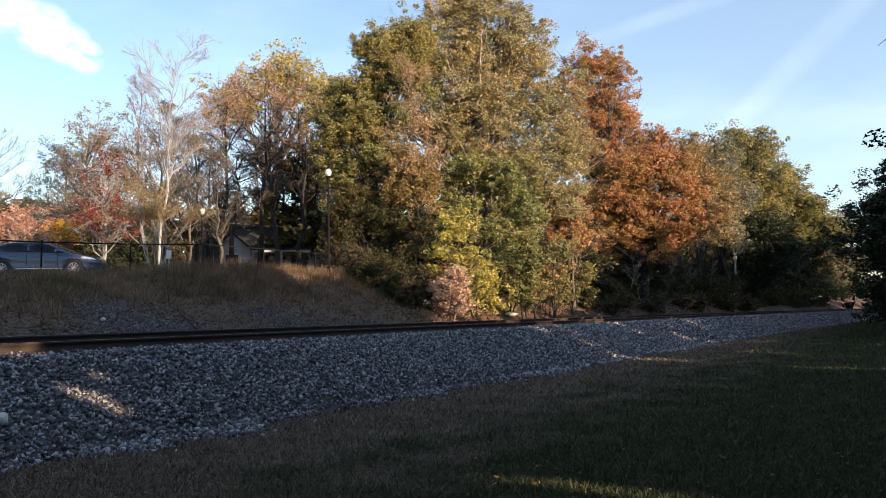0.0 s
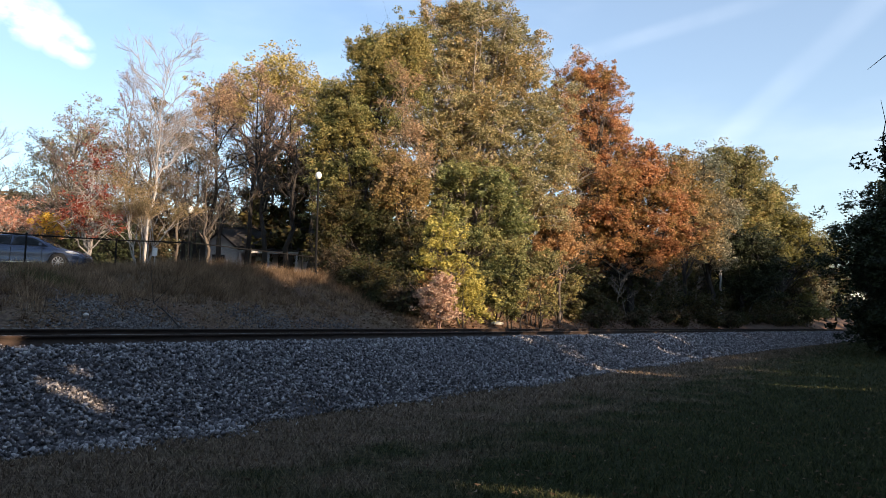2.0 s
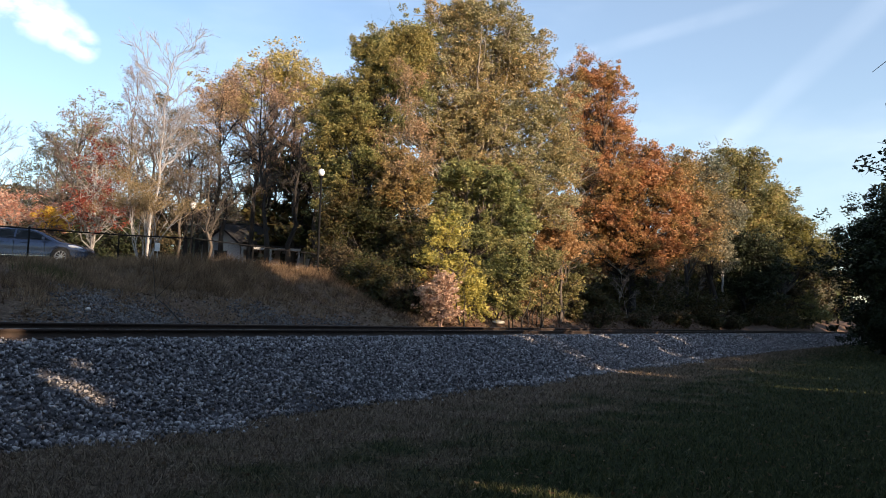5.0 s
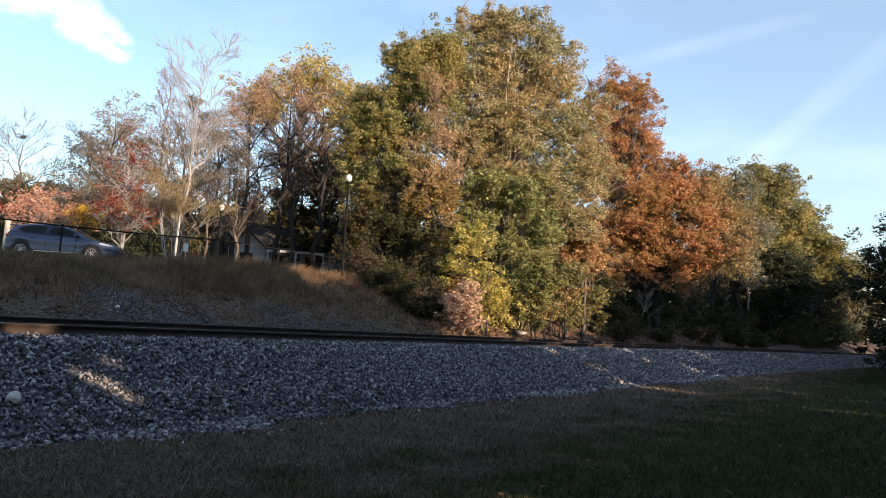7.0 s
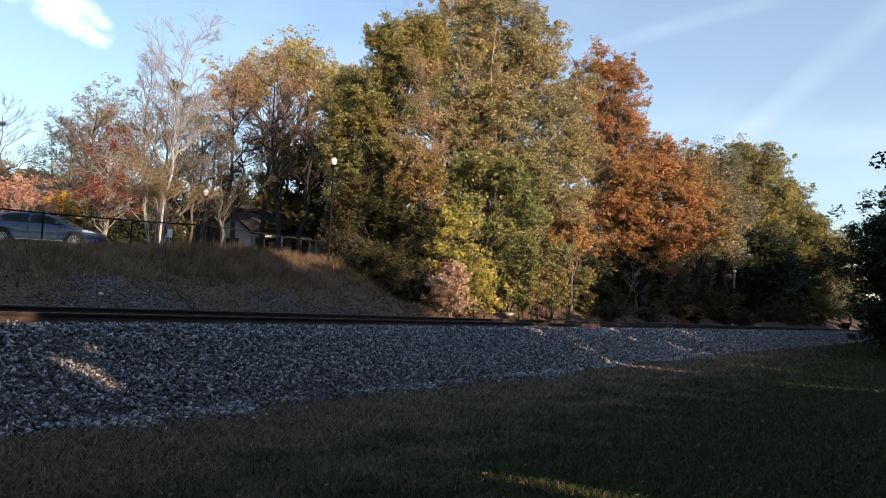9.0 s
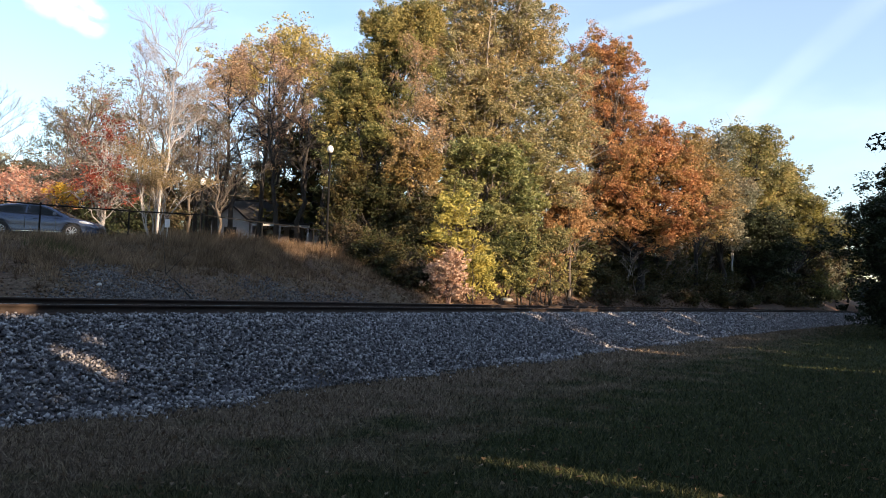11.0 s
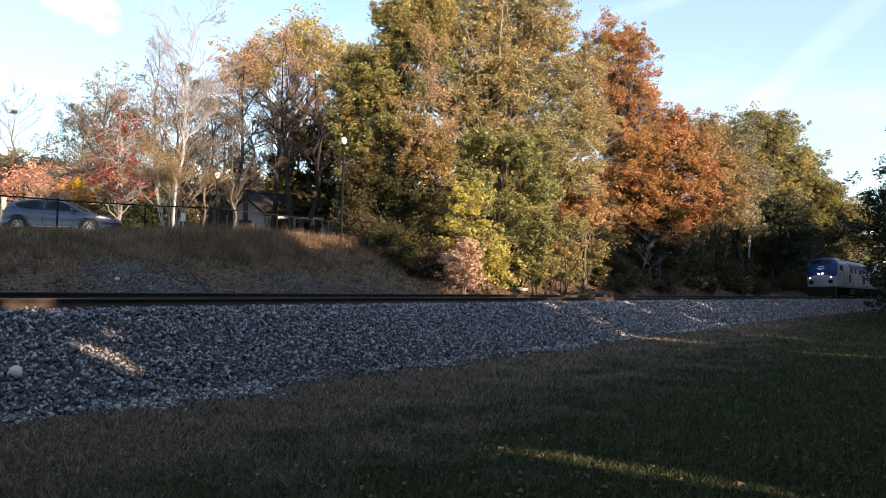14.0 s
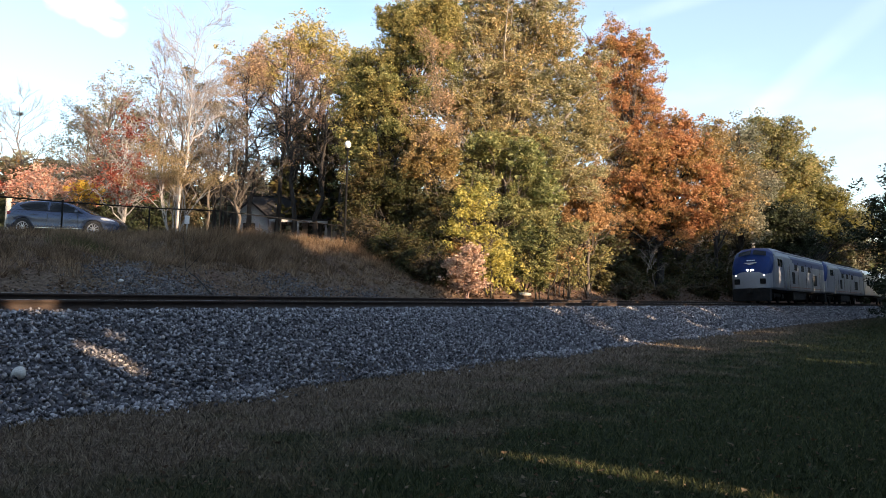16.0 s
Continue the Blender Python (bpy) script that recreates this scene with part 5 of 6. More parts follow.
def far_woods():
    """The wooded horizon all round."""
    rng = np.random.default_rng(55)
    a = np.concatenate([rng.uniform(-1.9, 1.9, 5200)])
    r = rng.uniform(170, 330, len(a))
    x, y = r * np.sin(a), r * np.cos(a)
    s, d = measure_off(x, y)
    keep = np.abs(d) > 14
    x, y = x[keep], y[keep]
    tall = 9 + 4.5 * wave(x * 0.05, y * 0.05)
    z = ground_z(x, y) + tall * rng.random(len(x)) ** 0.7
    v = leaf_cloud(rng, np.stack([x, y, z], -1), 2.2, 9, 1.5)
    me = mesh_from("far_woods", v, np.arange(len(v)), 3)
    me.materials.append(DULL)
    tagged(new("far_woods", me), "distant autumn woods on the horizon", "woods", kind="stuff")


beyond_track()
far_woods()
left_side()
camera_side()


# ---------------------------------------------------------------- things on the bank: fence, lamps, sign, house, car
def build_fence():
    fence = thing("chain_link_fence", "black chain-link fence along the top of the bank", "fence")
    step, n = 3.2, 12
    bm0 = bmesh.new()
    rod(bm0, (0, 0, -0.15), (0, 0, 1.22), 0.03, sides=8)
    bmesh.ops.create_uvsphere(bm0, u_segments=8, v_segments=5, radius=0.04, matrix=Matrix.Translation((0, 0, 1.24)))
    post_me = bpy.data.meshes.new("post")
    bm0.to_mesh(post_me)
    bm0.free()
    post_me.materials.append(BLACK_METAL)
    spots = []
    for k in range(n):
        s = 1.14 + k * step
        x, y = (float(v) for v in along(s, -12.0))
        z = float(ground_z(x, y))
        spots.append(Vector((x, y, z)))
        ob = new("post", post_me)
        ob.parent = fence
        ob.location = (x, y, z)
    for a, b in zip(spots, spots[1:]):
        up = Vector((0, 0, 1.2))
        part("top_rail", rod(bmesh.new(), a + up, b + up, 0.024, sides=6), BLACK_METAL, fence)
        mesh = Tubes()
        length = (b - a).length
        cells = int(length / 0.11)
        for i in range(-10, cells + 1):
            for sgn in (1, -1):
                p, q = i / cells, (i + 10.0) / cells
                z0, z1 = (0.06, 1.16) if sgn > 0 else (1.16, 0.06)
                if q <= 0 or p >= 1:
                    continue
                if p < 0:
                    z0 += (z1 - z0) * (-p) / (q - p)
                    p = 0
                if q > 1:
                    z1 = z0 + (z1 - z0) * (1 - p) / (q - p)
                    q = 1
                mesh.add([a + (b - a) * p + Vector((0, 0, z0)), a + (b - a) * q + Vector((0, 0, z1))], (0.0014, 0.0014), 3)
        part_mesh("wire_mesh", mesh.mesh("wire_mesh"), BLACK_METAL, fence)
    return fence


def lamp_post(at, height):
    ob = thing("street_lamp", "black lamp post with a white globe", "street lamp", at, group="lamp posts")
    part("base", rod(bmesh.new(), (0, 0, 0), (0, 0, 0.5), 0.13, 0.09, 12), BLACK_METAL, ob)
    part("pole", rod(bmesh.new(), (0, 0, 0.5), (0, 0, height - 0.55), 0.055, 0.042, 10), BLACK_METAL, ob)
    bm = rod(bmesh.new(), (0, 0, height - 0.56), (0, 0, height - 0.44), 0.06, 0.13, 12)
    part("collar", bm, BLACK_METAL, ob)
    bm = bmesh.new()
    bmesh.ops.create_uvsphere(bm, u_segments=20, v_segments=12, radius=0.145, matrix=Matrix.Translation((0, 0, height - 0.26)) @ Matrix.Diagonal((1, 1, 1.2, 1)))
    part("globe", bm, GLOBE, ob, "white glass globe", smooth=True)
    part("finial", rod(bmesh.new(), (0, 0, height - 0.03), (0, 0, height + 0.06), 0.03, 0.01, 8), BLACK_METAL, ob)
    return ob


def small_sign():
    x, y = -9.5, 27.2
    z = float(ground_z(x, y))
    ob = thing("sign", "small pale sign on a thin post behind the fence", "sign", (x, y, z))
    part("post", rod(bmesh.new(), (0, 0.02, -0.1), (0, 0.02, 0.85), 0.022, sides=8), POST_WOOD, ob)
    box_part("panel", (0, 0, 0.74), (0.18, 0.015, 0.3), SIGN_BACK, ob, 0.004)
    return ob


def gate_post():
    x, y = -19.1, 32.2
    z = float(ground_z(x, y))
    ob = thing("gate_post", "pale weathered round post behind the parked car", "post", (x, y, z))
    part("shaft", rod(bmesh.new(), (0, 0, -0.15), (0, 0, 1.75), 0.12, 0.11, 14), POST_WOOD, ob)
    part("cap", rod(bmesh.new(), (0, 0, 1.75), (0, 0, 1.83), 0.13, 0.05, 14), POST_WOOD, ob)


def loft(sections, closed_ends=True):
    """A bmesh through rings of equal length."""
    bm = bmesh.new()
    rings = [[bm.verts.new(p) for p in ring] for ring in sections]
    k = len(rings[0])
    for a, b in zip(rings, rings[1:]):
        for i in range(k):
            bm.faces.new((a[i], a[(i + 1) % k], b[(i + 1) % k], b[i]))
    if closed_ends:
        bm.faces.new(rings[0])
        bm.faces.new(list(reversed(rings[-1])))
    bmesh.ops.recalc_face_normals(bm, faces=bm.faces)
    return bm


def wheel(parent, at, r, width, tyre, rim, spokes=10):
    """A road wheel, its axle along y."""
    ob = part("wheel", bmesh_ring(r, r * 0.68, width), tyre, parent)
    ob.location = at
    bm = bmesh.new()
    for side in (-1,):
        for k in range(spokes):
            a = k * 2 * math.pi / spokes
            box(bm, (math.cos(a) * r * 0.36, side * width * 0.32, math.sin(a) * r * 0.36), (r * 0.64, 0.03, r * 0.075), 0, Matrix.Rotation(-a, 4, "Y"))
        rod(bm, (0, side * width * 0.2, 0), (0, side * width * 0.4, 0), r * 0.16, sides=12)
    rim_ob = part("rim", bm, rim, ob, "silver alloy rim")
    part("rim_lip", bmesh_ring(r * 0.7, r * 0.62, width * 0.8), rim, ob)
    part("disc", rod(bmesh.new(), (0, -0.02, 0), (0, 0.02, 0), r * 0.68, sides=20), BLACK_METAL, ob)
    return ob


def bmesh_ring(r, r_in, width, n=24):
    prof = [(r_in, -width / 2), (r * 0.95, -width / 2), (r, -width * 0.36), (r, width * 0.36), (r * 0.95, width / 2), (r_in, width / 2)]
    bm = bmesh.new()
    rings = []
    for k in range(n):
        a = 2 * math.pi * k / n
        rings.append([bm.verts.new((math.cos(a) * q, w, math.sin(a) * q)) for q, w in prof])
    for a, b in zip(rings, rings[1:] + rings[:1]):
        for i in range(len(prof)):
            j = (i + 1) % len(prof)
            bm.faces.new((a[i], a[j], b[j], b[i]))
    bmesh.ops.recalc_face_normals(bm, faces=bm.faces)
    return bm


CAR_PAINT = surface("blue_grey_car_paint", (0.062, 0.082, 0.13), (0.082, 0.105, 0.16), 0.6, 0.22, 0.45, 150, 0.02)
TYRE = surface("black_rubber", (0.012, 0.012, 0.013), (0.03, 0.03, 0.03), 8, 0.85, relief=0.2)
ALLOY = surface("silver_alloy", (0.5, 0.5, 0.51), (0.62, 0.62, 0.63), 6, 0.35, 0.5, relief=0)
HEADLAMP = surface("clear_headlamp", (0.65, 0.68, 0.72), (0.85, 0.87, 0.9), 20, 0.12, 0.3, relief=0.1)
CHROME = surface("bright_chrome_trim", (0.6, 0.61, 0.63), (0.7, 0.71, 0.72), 6, 0.2, 0.9, relief=0)
# glass with a pale blue-grey tint painted in as the sky's reflection
SKY_GLASS = glass("sky_tinted_windscreen_glass", (0.16, 0.19, 0.23))
TRIM = surface("black_trim", (0.012, 0.012, 0.013), (0.025, 0.025, 0.026), 6, 0.5, relief=0)
TAIL = surface("red_tail_lens", (0.25, 0.01, 0.012), (0.35, 0.02, 0.02), 10, 0.2, relief=0)


def hatchback(at, turn):
    """A five-door hatchback, its nose towards +x: a lofted body with cut wheel arches, a glasshouse with panes on its curve."""
    car = thing("car", "blue-grey five-door hatchback parked beyond the fence", "car", at, turn)
    # stations: x, half width, sill height, belt height, shoulder half width
    st = np.array([(-2.16, 0.60, 0.45, 0.72, 0.54), (-2.12, 0.70, 0.34, 0.86, 0.64), (-2.0, 0.78, 0.27, 0.98, 0.73), (-1.8, 0.83, 0.24, 1.03, 0.79), (-1.3, 0.875, 0.2, 1.02, 0.82), (-0.4, 0.88, 0.18, 0.985, 0.83),
                   (0.5, 0.88, 0.18, 0.955, 0.82), (1.0, 0.88, 0.19, 0.925, 0.80), (1.45, 0.87, 0.21, 0.87, 0.75), (1.8, 0.83, 0.24, 0.81, 0.69), (2.02, 0.74, 0.26, 0.74, 0.6), (2.12, 0.62, 0.3, 0.67, 0.5), (2.16, 0.5, 0.36, 0.6, 0.4)])
    xs = np.unique(np.concatenate([np.linspace(-2.16, 2.16, 74), st[:, 0]]))
    rows = [(0.88, 0.0), (0.98, 0.1), (1.0, 0.22), (0.99, 0.36), (0.985, 0.5), (1.0, 0.62), (0.992, 0.74), (0.97, 0.86)]
    rings = []
    for x in xs:
        hw, z0, zb, sw = (float(np.interp(x, st[:, 0], st[:, k])) for k in range(1, 5))
        half = [(hw * f, z0 + (zb - z0) * g) for f, g in rows] + [(sw, zb), (sw * 0.5, zb + 0.03)]
        for wx in (-1.42, 1.3):
            if abs(x - wx) < 0.385:
                lift = 0.33 + math.sqrt(0.385 ** 2 - (x - wx) ** 2)
                half = [(y - (0.02 if z < lift else 0), max(z, lift)) if i < 8 else (y, z) for i, (y, z) in enumerate(half)]
        rings.append([(x, y, z) for y, z in half] + [(x, -y, z) for y, z in reversed(half)])
    part("body", loft(rings), CAR_PAINT, car, smooth=True)

    # glasshouse: x, half width at the belt, belt height, roof height
    gh = np.array([(-2.06, 0.66, 0.98, 1.08), (-1.95, 0.72, 0.99, 1.24), (-1.78, 0.76, 1.0, 1.345), (-1.3, 0.79, 1.0, 1.42), (-0.6, 0.80, 0.98, 1.45), (-0.05, 0.80, 0.96, 1.43), (0.35, 0.79, 0.95, 1.335), (0.8, 0.78, 0.93, 1.13), (1.22, 0.76, 0.885, 0.92)])

    def shell(x, v, proud=0.0):
        """The glasshouse's surface: v from 0 at the belt over the roof's edge (0.7) to its middle (1)."""
        hw, zb, zr = (float(np.interp(x, gh[:, 0], gh[:, k])) for k in range(1, 4))
        y = np.interp(v, [0, 0.35, 0.62, 0.74, 1.0], [hw, hw - 0.055, hw - 0.15, hw - 0.23, 0.0])
        z = np.interp(v, [0, 0.35, 0.62, 0.74, 1.0], [zb, zb + (zr - zb) * 0.5, zb + (zr - zb) * 0.88, zr - 0.012, zr + 0.012])
        return x, float(y) + proud, float(z) + proud * 0.4

    vs = (0, 0.18, 0.35, 0.5, 0.62, 0.68, 0.74, 0.87)
    rings = []
    for x in np.linspace(-2.06, 1.22, 50):
        half = [shell(x, v)[1:] for v in vs]
        rings.append([(x, y, z) for y, z in half] + [(x, -y, z) for y, z in reversed(half)])
    part("roof", loft(rings), CAR_PAINT, car, smooth=True)

    def pane(name, outline, sgn, material=DARK_GLASS, label="dark tinted glass", proud=0.012):
        """A pane on the shell between two lines of v over x."""
        bm = bmesh.new()
        grid = [[bm.verts.new((q[0], sgn * q[1], q[2])) for q in (shell(x, lo + (hi - lo) * t, proud) for t in (0, 0.25, 0.5, 0.75, 1))] for x, lo, hi in outline]
        for a, b in zip(grid, grid[1:]):
            for i in range(4):
                bm.faces.new((a[i], a[i + 1], b[i + 1], b[i]))
        bmesh.ops.solidify(bm, geom=bm.faces[:], thickness=0.008)
        return part(name, bm, material, car, label, smooth=True)

    for sgn in (-1, 1):
        pane("rear_side_window", [(-1.62, 0.36, 0.40), (-1.5, 0.16, 0.50), (-1.3, 0.08, 0.56), (-0.9, 0.07, 0.60), (-0.52, 0.07, 0.60)], sgn)
        pane("side_window", [(-0.44, 0.07, 0.60), (-0.1, 0.07, 0.60), (0.2, 0.07, 0.58), (0.45, 0.07, 0.52), (0.75, 0.08, 0.26), (0.86, 0.08, 0.12)], sgn)
        pane("window_trim", [(-1.5, 0.045, 0.075), (-0.5, 0.02, 0.05), (0.3, 0.02, 0.05), (0.9, 0.02, 0.06)], sgn, TRIM, "", 0.014)
        box_part("door_mirror", (0.66, sgn * 0.92, 1.02), (0.13, 0.18, 0.13), CAR_PAINT, car, 0.035)
        for x, z in ((-1.0, 0.86), (-0.08, 0.84)):
            box_part("door_handle", (x, sgn * 0.885, z), (0.2, 0.03, 0.035), CAR_PAINT, car, 0.01)
        for x, ln in ((-0.48, 0.66), (0.68, 0.6), (-1.02, 0.0)):
            if ln:
                box_part("door_seam", (x, sgn * 0.876, 0.58), (0.01, 0.02, ln), TRIM, car)
        box_part("sill", (0.0, sgn * 0.865, 0.24), (1.9, 0.05, 0.09), TRIM, car, 0.02)
        box_part("sill_trim", (0.0, sgn * 0.885, 0.33), (1.8, 0.02, 0.03), CHROME, car, 0.006, "pale reflecting sill moulding")
        lamp = bmesh.new()
        bmesh.ops.create_uvsphere(lamp, u_segments=16, v_segments=8, radius=1, matrix=Matrix.Translation((1.8, sgn * 0.72, 0.72)) @ Matrix.Rotation(sgn * -0.42, 4, "Z") @ Matrix.Rotation(0.18, 4, "Y") @ Matrix.Diagonal((0.29, 0.1, 0.07, 1)))
        part("headlight", lamp, HEADLAMP, car, "clear swept headlight", smooth=True)
        box_part("fog_lamp", (2.03, sgn * 0.56, 0.38), (0.12, 0.18, 0.09), TRIM, car, 0.02)
        box_part("tail_light", (-2.0, sgn * 0.66, 0.9), (0.16, 0.22, 0.12), TAIL, car, 0.03)
        for x in (-1.42, 1.3):
            w = wheel(car, (x, sgn * 0.79, 0.335), 0.335, 0.2, TYRE, ALLOY)
            w.rotation_euler = (0, 0, 0 if sgn < 0 else math.pi)
            well = part("wheel_well", bmesh_ring(0.386, 0.35, 0.5), TRIM, car)
            well.location = (x, sgn * 0.6, 0.33)
    screen = bmesh.new()
    grid = [[screen.verts.new((x + 0.008, y, shell(x, 0.76)[2] + 0.02 - 0.05 * y * y)) for y in np.linspace(-w2, w2, 7)] for x, w2 in ((0.2, 0.5), (0.5, 0.54), (0.8, 0.58), (1.12, 0.63))]
    for a, b in zip(grid, grid[1:]):
        for i in range(6):
            screen.faces.new((a[i], a[i + 1], b[i + 1], b[i]))
    bmesh.ops.solidify(screen, geom=screen.faces[:], thickness=0.01)
    part("windscreen", screen, SKY_GLASS, car, "windscreen tinted pale for the sky's reflection", smooth=True)
    box_part("grille", (2.13, 0, 0.5), (0.08, 0.66, 0.2), TRIM, car, 0.03)
    box_part("lower_bumper", (2.04, 0, 0.31), (0.2, 1.1, 0.1), TRIM, car, 0.03)
    box_part("spoiler", (-1.93, 0, 1.34), (0.3, 1.08, 0.035), CAR_PAINT, car, 0.012)
    return car


def cottage(at, turn):
    """A low white cottage with a dark roof, a porch and a front gable."""
    house = thing("house", "low white cottage dimmed for shade, with a dark shingle roof", "house", at, turn)
    w, d, h, rise = 9.5, 6.0, 2.6, 1.55

    def gable_wall(x, w2, top, y=0, thick=0.12, name="wall"):
        bm = bmesh.new()
        pts = [(-w2, 0), (w2, 0), (w2, h), (0, top), (-w2, h)]
        a = [bm.verts.new((x, y + p, z)) for p, z in pts]
        b = [bm.verts.new((x + thick, y + p, z)) for p, z in pts]
        bm.faces.new(a), bm.faces.new(list(reversed(b)))
        for i in range(5):
            bm.faces.new((a[i], a[(i + 1) % 5], b[(i + 1) % 5], b[i]))
        bmesh.ops.recalc_face_normals(bm, faces=bm.faces)
        return part(name, bm, WHITE_PAINT, house)

    gable_wall(-w / 2, d / 2, h + rise)
    gable_wall(w / 2 - 0.12, d / 2, h + rise)
    for y in (-d / 2 + 0.06, d / 2 - 0.06):
        box_part("wall", (0, y, h / 2), (w - 0.24, 0.12, h), WHITE_PAINT, house)
    ang = math.atan2(rise, d / 2)
    ln = math.hypot(rise, d / 2) + 0.5
    for sgn in (-1, 1):
        box_part("roof", (0, sgn * (d / 4 + 0.1), h + rise / 2 + 0.02), (w + 0.5, ln, 0.12), ROOF, house, 0.02, turn=Matrix.Rotation(-sgn * ang, 4, "X"))
    # front gable wing
    bm = bmesh.new()
    pts = [(-1.2, 0), (1.2, 0), (1.2, 2.35), (0, 3.4), (-1.2, 2.35)]
    a = [bm.verts.new((-4.4 + p, -d / 2 - 1.1, z)) for p, z in pts]
    b = [bm.verts.new((-4.4 + p, -d / 2 + 0.3, z)) for p, z in pts]
    bm.faces.new(a), bm.faces.new(list(reversed(b)))
    for i in range(5):
        bm.faces.new((a[i], a[(i + 1) % 5], b[(i + 1) % 5], b[i]))
    bmesh.ops.recalc_face_normals(bm, faces=bm.faces)
    part("front_wing", bm, WHITE_PAINT, house)
    a2 = math.atan2(1.05, 1.2)
    for sgn in (-1, 1):
        box_part("wing_roof", (-4.4 + sgn * 0.64, -d / 2 - 0.2, 2.93), (1.78, 2.5, 0.1), ROOF, house, 0.02, turn=Matrix.Rotation(sgn * a2, 4, "Y"))
    # porch
    box_part("porch_roof", (-1.2, -d / 2 - 0.8, 2.35), (3.8, 1.8, 0.12), ROOF, house, 0.02)
    box_part("porch_beam", (-1.2, -d / 2 - 1.6, 2.2), (3.8, 0.12, 0.16), WHITE_PAINT, house, 0.01)
    for x in (-3.0, -1.2, 0.6):
        box_part("porch_post", (x, -d / 2 - 1.6, 1.06), (0.12, 0.12, 2.12), WHITE_PAINT, house, 0.01)
    for x, y, wd, ht in ((-2.2, -d / 2 - 0.02, 0.9, 1.2), (-0.2, -d / 2 - 0.02, 0.9, 1.2), (3.6, -d / 2 - 0.02, 1.0, 1.2), (-4.4, -d / 2 - 1.12, 0.8, 1.1)):
        win = box_part("window", (x, y, 1.45), (wd + 0.16, 0.08, ht + 0.16), WHITE_PAINT, house, 0.01)
        box_part("pane", (x, y - 0.045, 1.45), (wd, 0.03, ht), DARK_GLASS, win)
    box_part("chimney", (2.8, 0.4, h + rise + 0.1), (0.5, 0.5, 1.1), ROOF, house, 0.02)
    return house


build_fence()
x, y, z = on_ground(-4.54, 33.9)
lamp_post((x, y, z), 8.55 - z)
x, y, z = on_ground(-11.0, 36.1)
lamp_post((x, y, z), 7.15 - z)
small_sign()
gate_post()
x, y, z = on_ground(-15.4, 30.2)
parking = bmesh.new()
box(parking, (-16.5, 31.2, z - 0.03), (16.0, 5.0, 0.1), 0.03)
pm = bpy.data.meshes.new("parking_strip")
parking.to_mesh(pm)
parking.free()
pm.materials.append(ASPHALT)
tagged(new("parking_strip", pm), "worn grey asphalt parking strip behind the fence", "pavement", kind="structure")
hatchback((-15.4, 30.2, z + 0.0), 5)
x, y, z = on_ground(-9.0, 53.0)
cottage((x, y, z - 0.05), 8)
x, y, z = on_ground(-1.5, 58.0)
cottage((x, y, z - 0.05), -12)


# ---------------------------------------------------------------- stones, grass and fallen leaves
def boulder(at, size, seed, label):
    rng = np.random.default_rng(seed)
    bm = bmesh.new()
    bmesh.ops.create_icosphere(bm, subdivisions=3, radius=0.5)
    for v in bm.verts:
        v.co *= 1 + 0.22 * noise.noise(v.co * 2.3 + Vector((seed, 0, 0)))
        v.co = Vector((v.co.x * size[0], v.co.y * size[1], v.co.z * size[2]))
    me = bpy.data.meshes.new("stone")
    bm.to_mesh(me)
    bm.free()
    me.materials.append(WHITE_STONE)
    me.shade_smooth()
    ob = new("stone", me)
    ob.location = at
    return tagged(ob, label, "stone")


def build_stones():
    for s, d, size, lab in ((-0.8, 2.42, (0.18, 0.16, 0.18), "round pale stone lying on the ballast"), (5.72, -5.63, (0.13, 0.1, 0.1), "white stone at the foot of the bank"), (26.7, -5.0, (0.7, 0.35, 0.22), "pale flat rock beside the rails")):
        x, y = (float(v) for v in along(s, d))
        z = float(ballast_z(d)) if d > -4.2 else float(ground_z(x, y))
        boulder((x, y, z + size[2] * 0.38), size, int(s * 7) + 20, lab)


def blades(rng, x, y, z, h, w, lean=0.35):
    n = len(x)
    a = rng.uniform(0, 6.283, n)
    side = np.stack([np.cos(a), np.sin(a), np.zeros(n)], -1) * (np.asarray(w) * 0.5)[:, None]
    base = np.stack([x, y, z - 0.01], -1)
    tip = base + np.stack([rng.normal(size=n) * lean * h, rng.normal(size=n) * lean * h, h], -1)
    return np.stack([base - side, base + side, tip], 1).reshape(-1, 3)


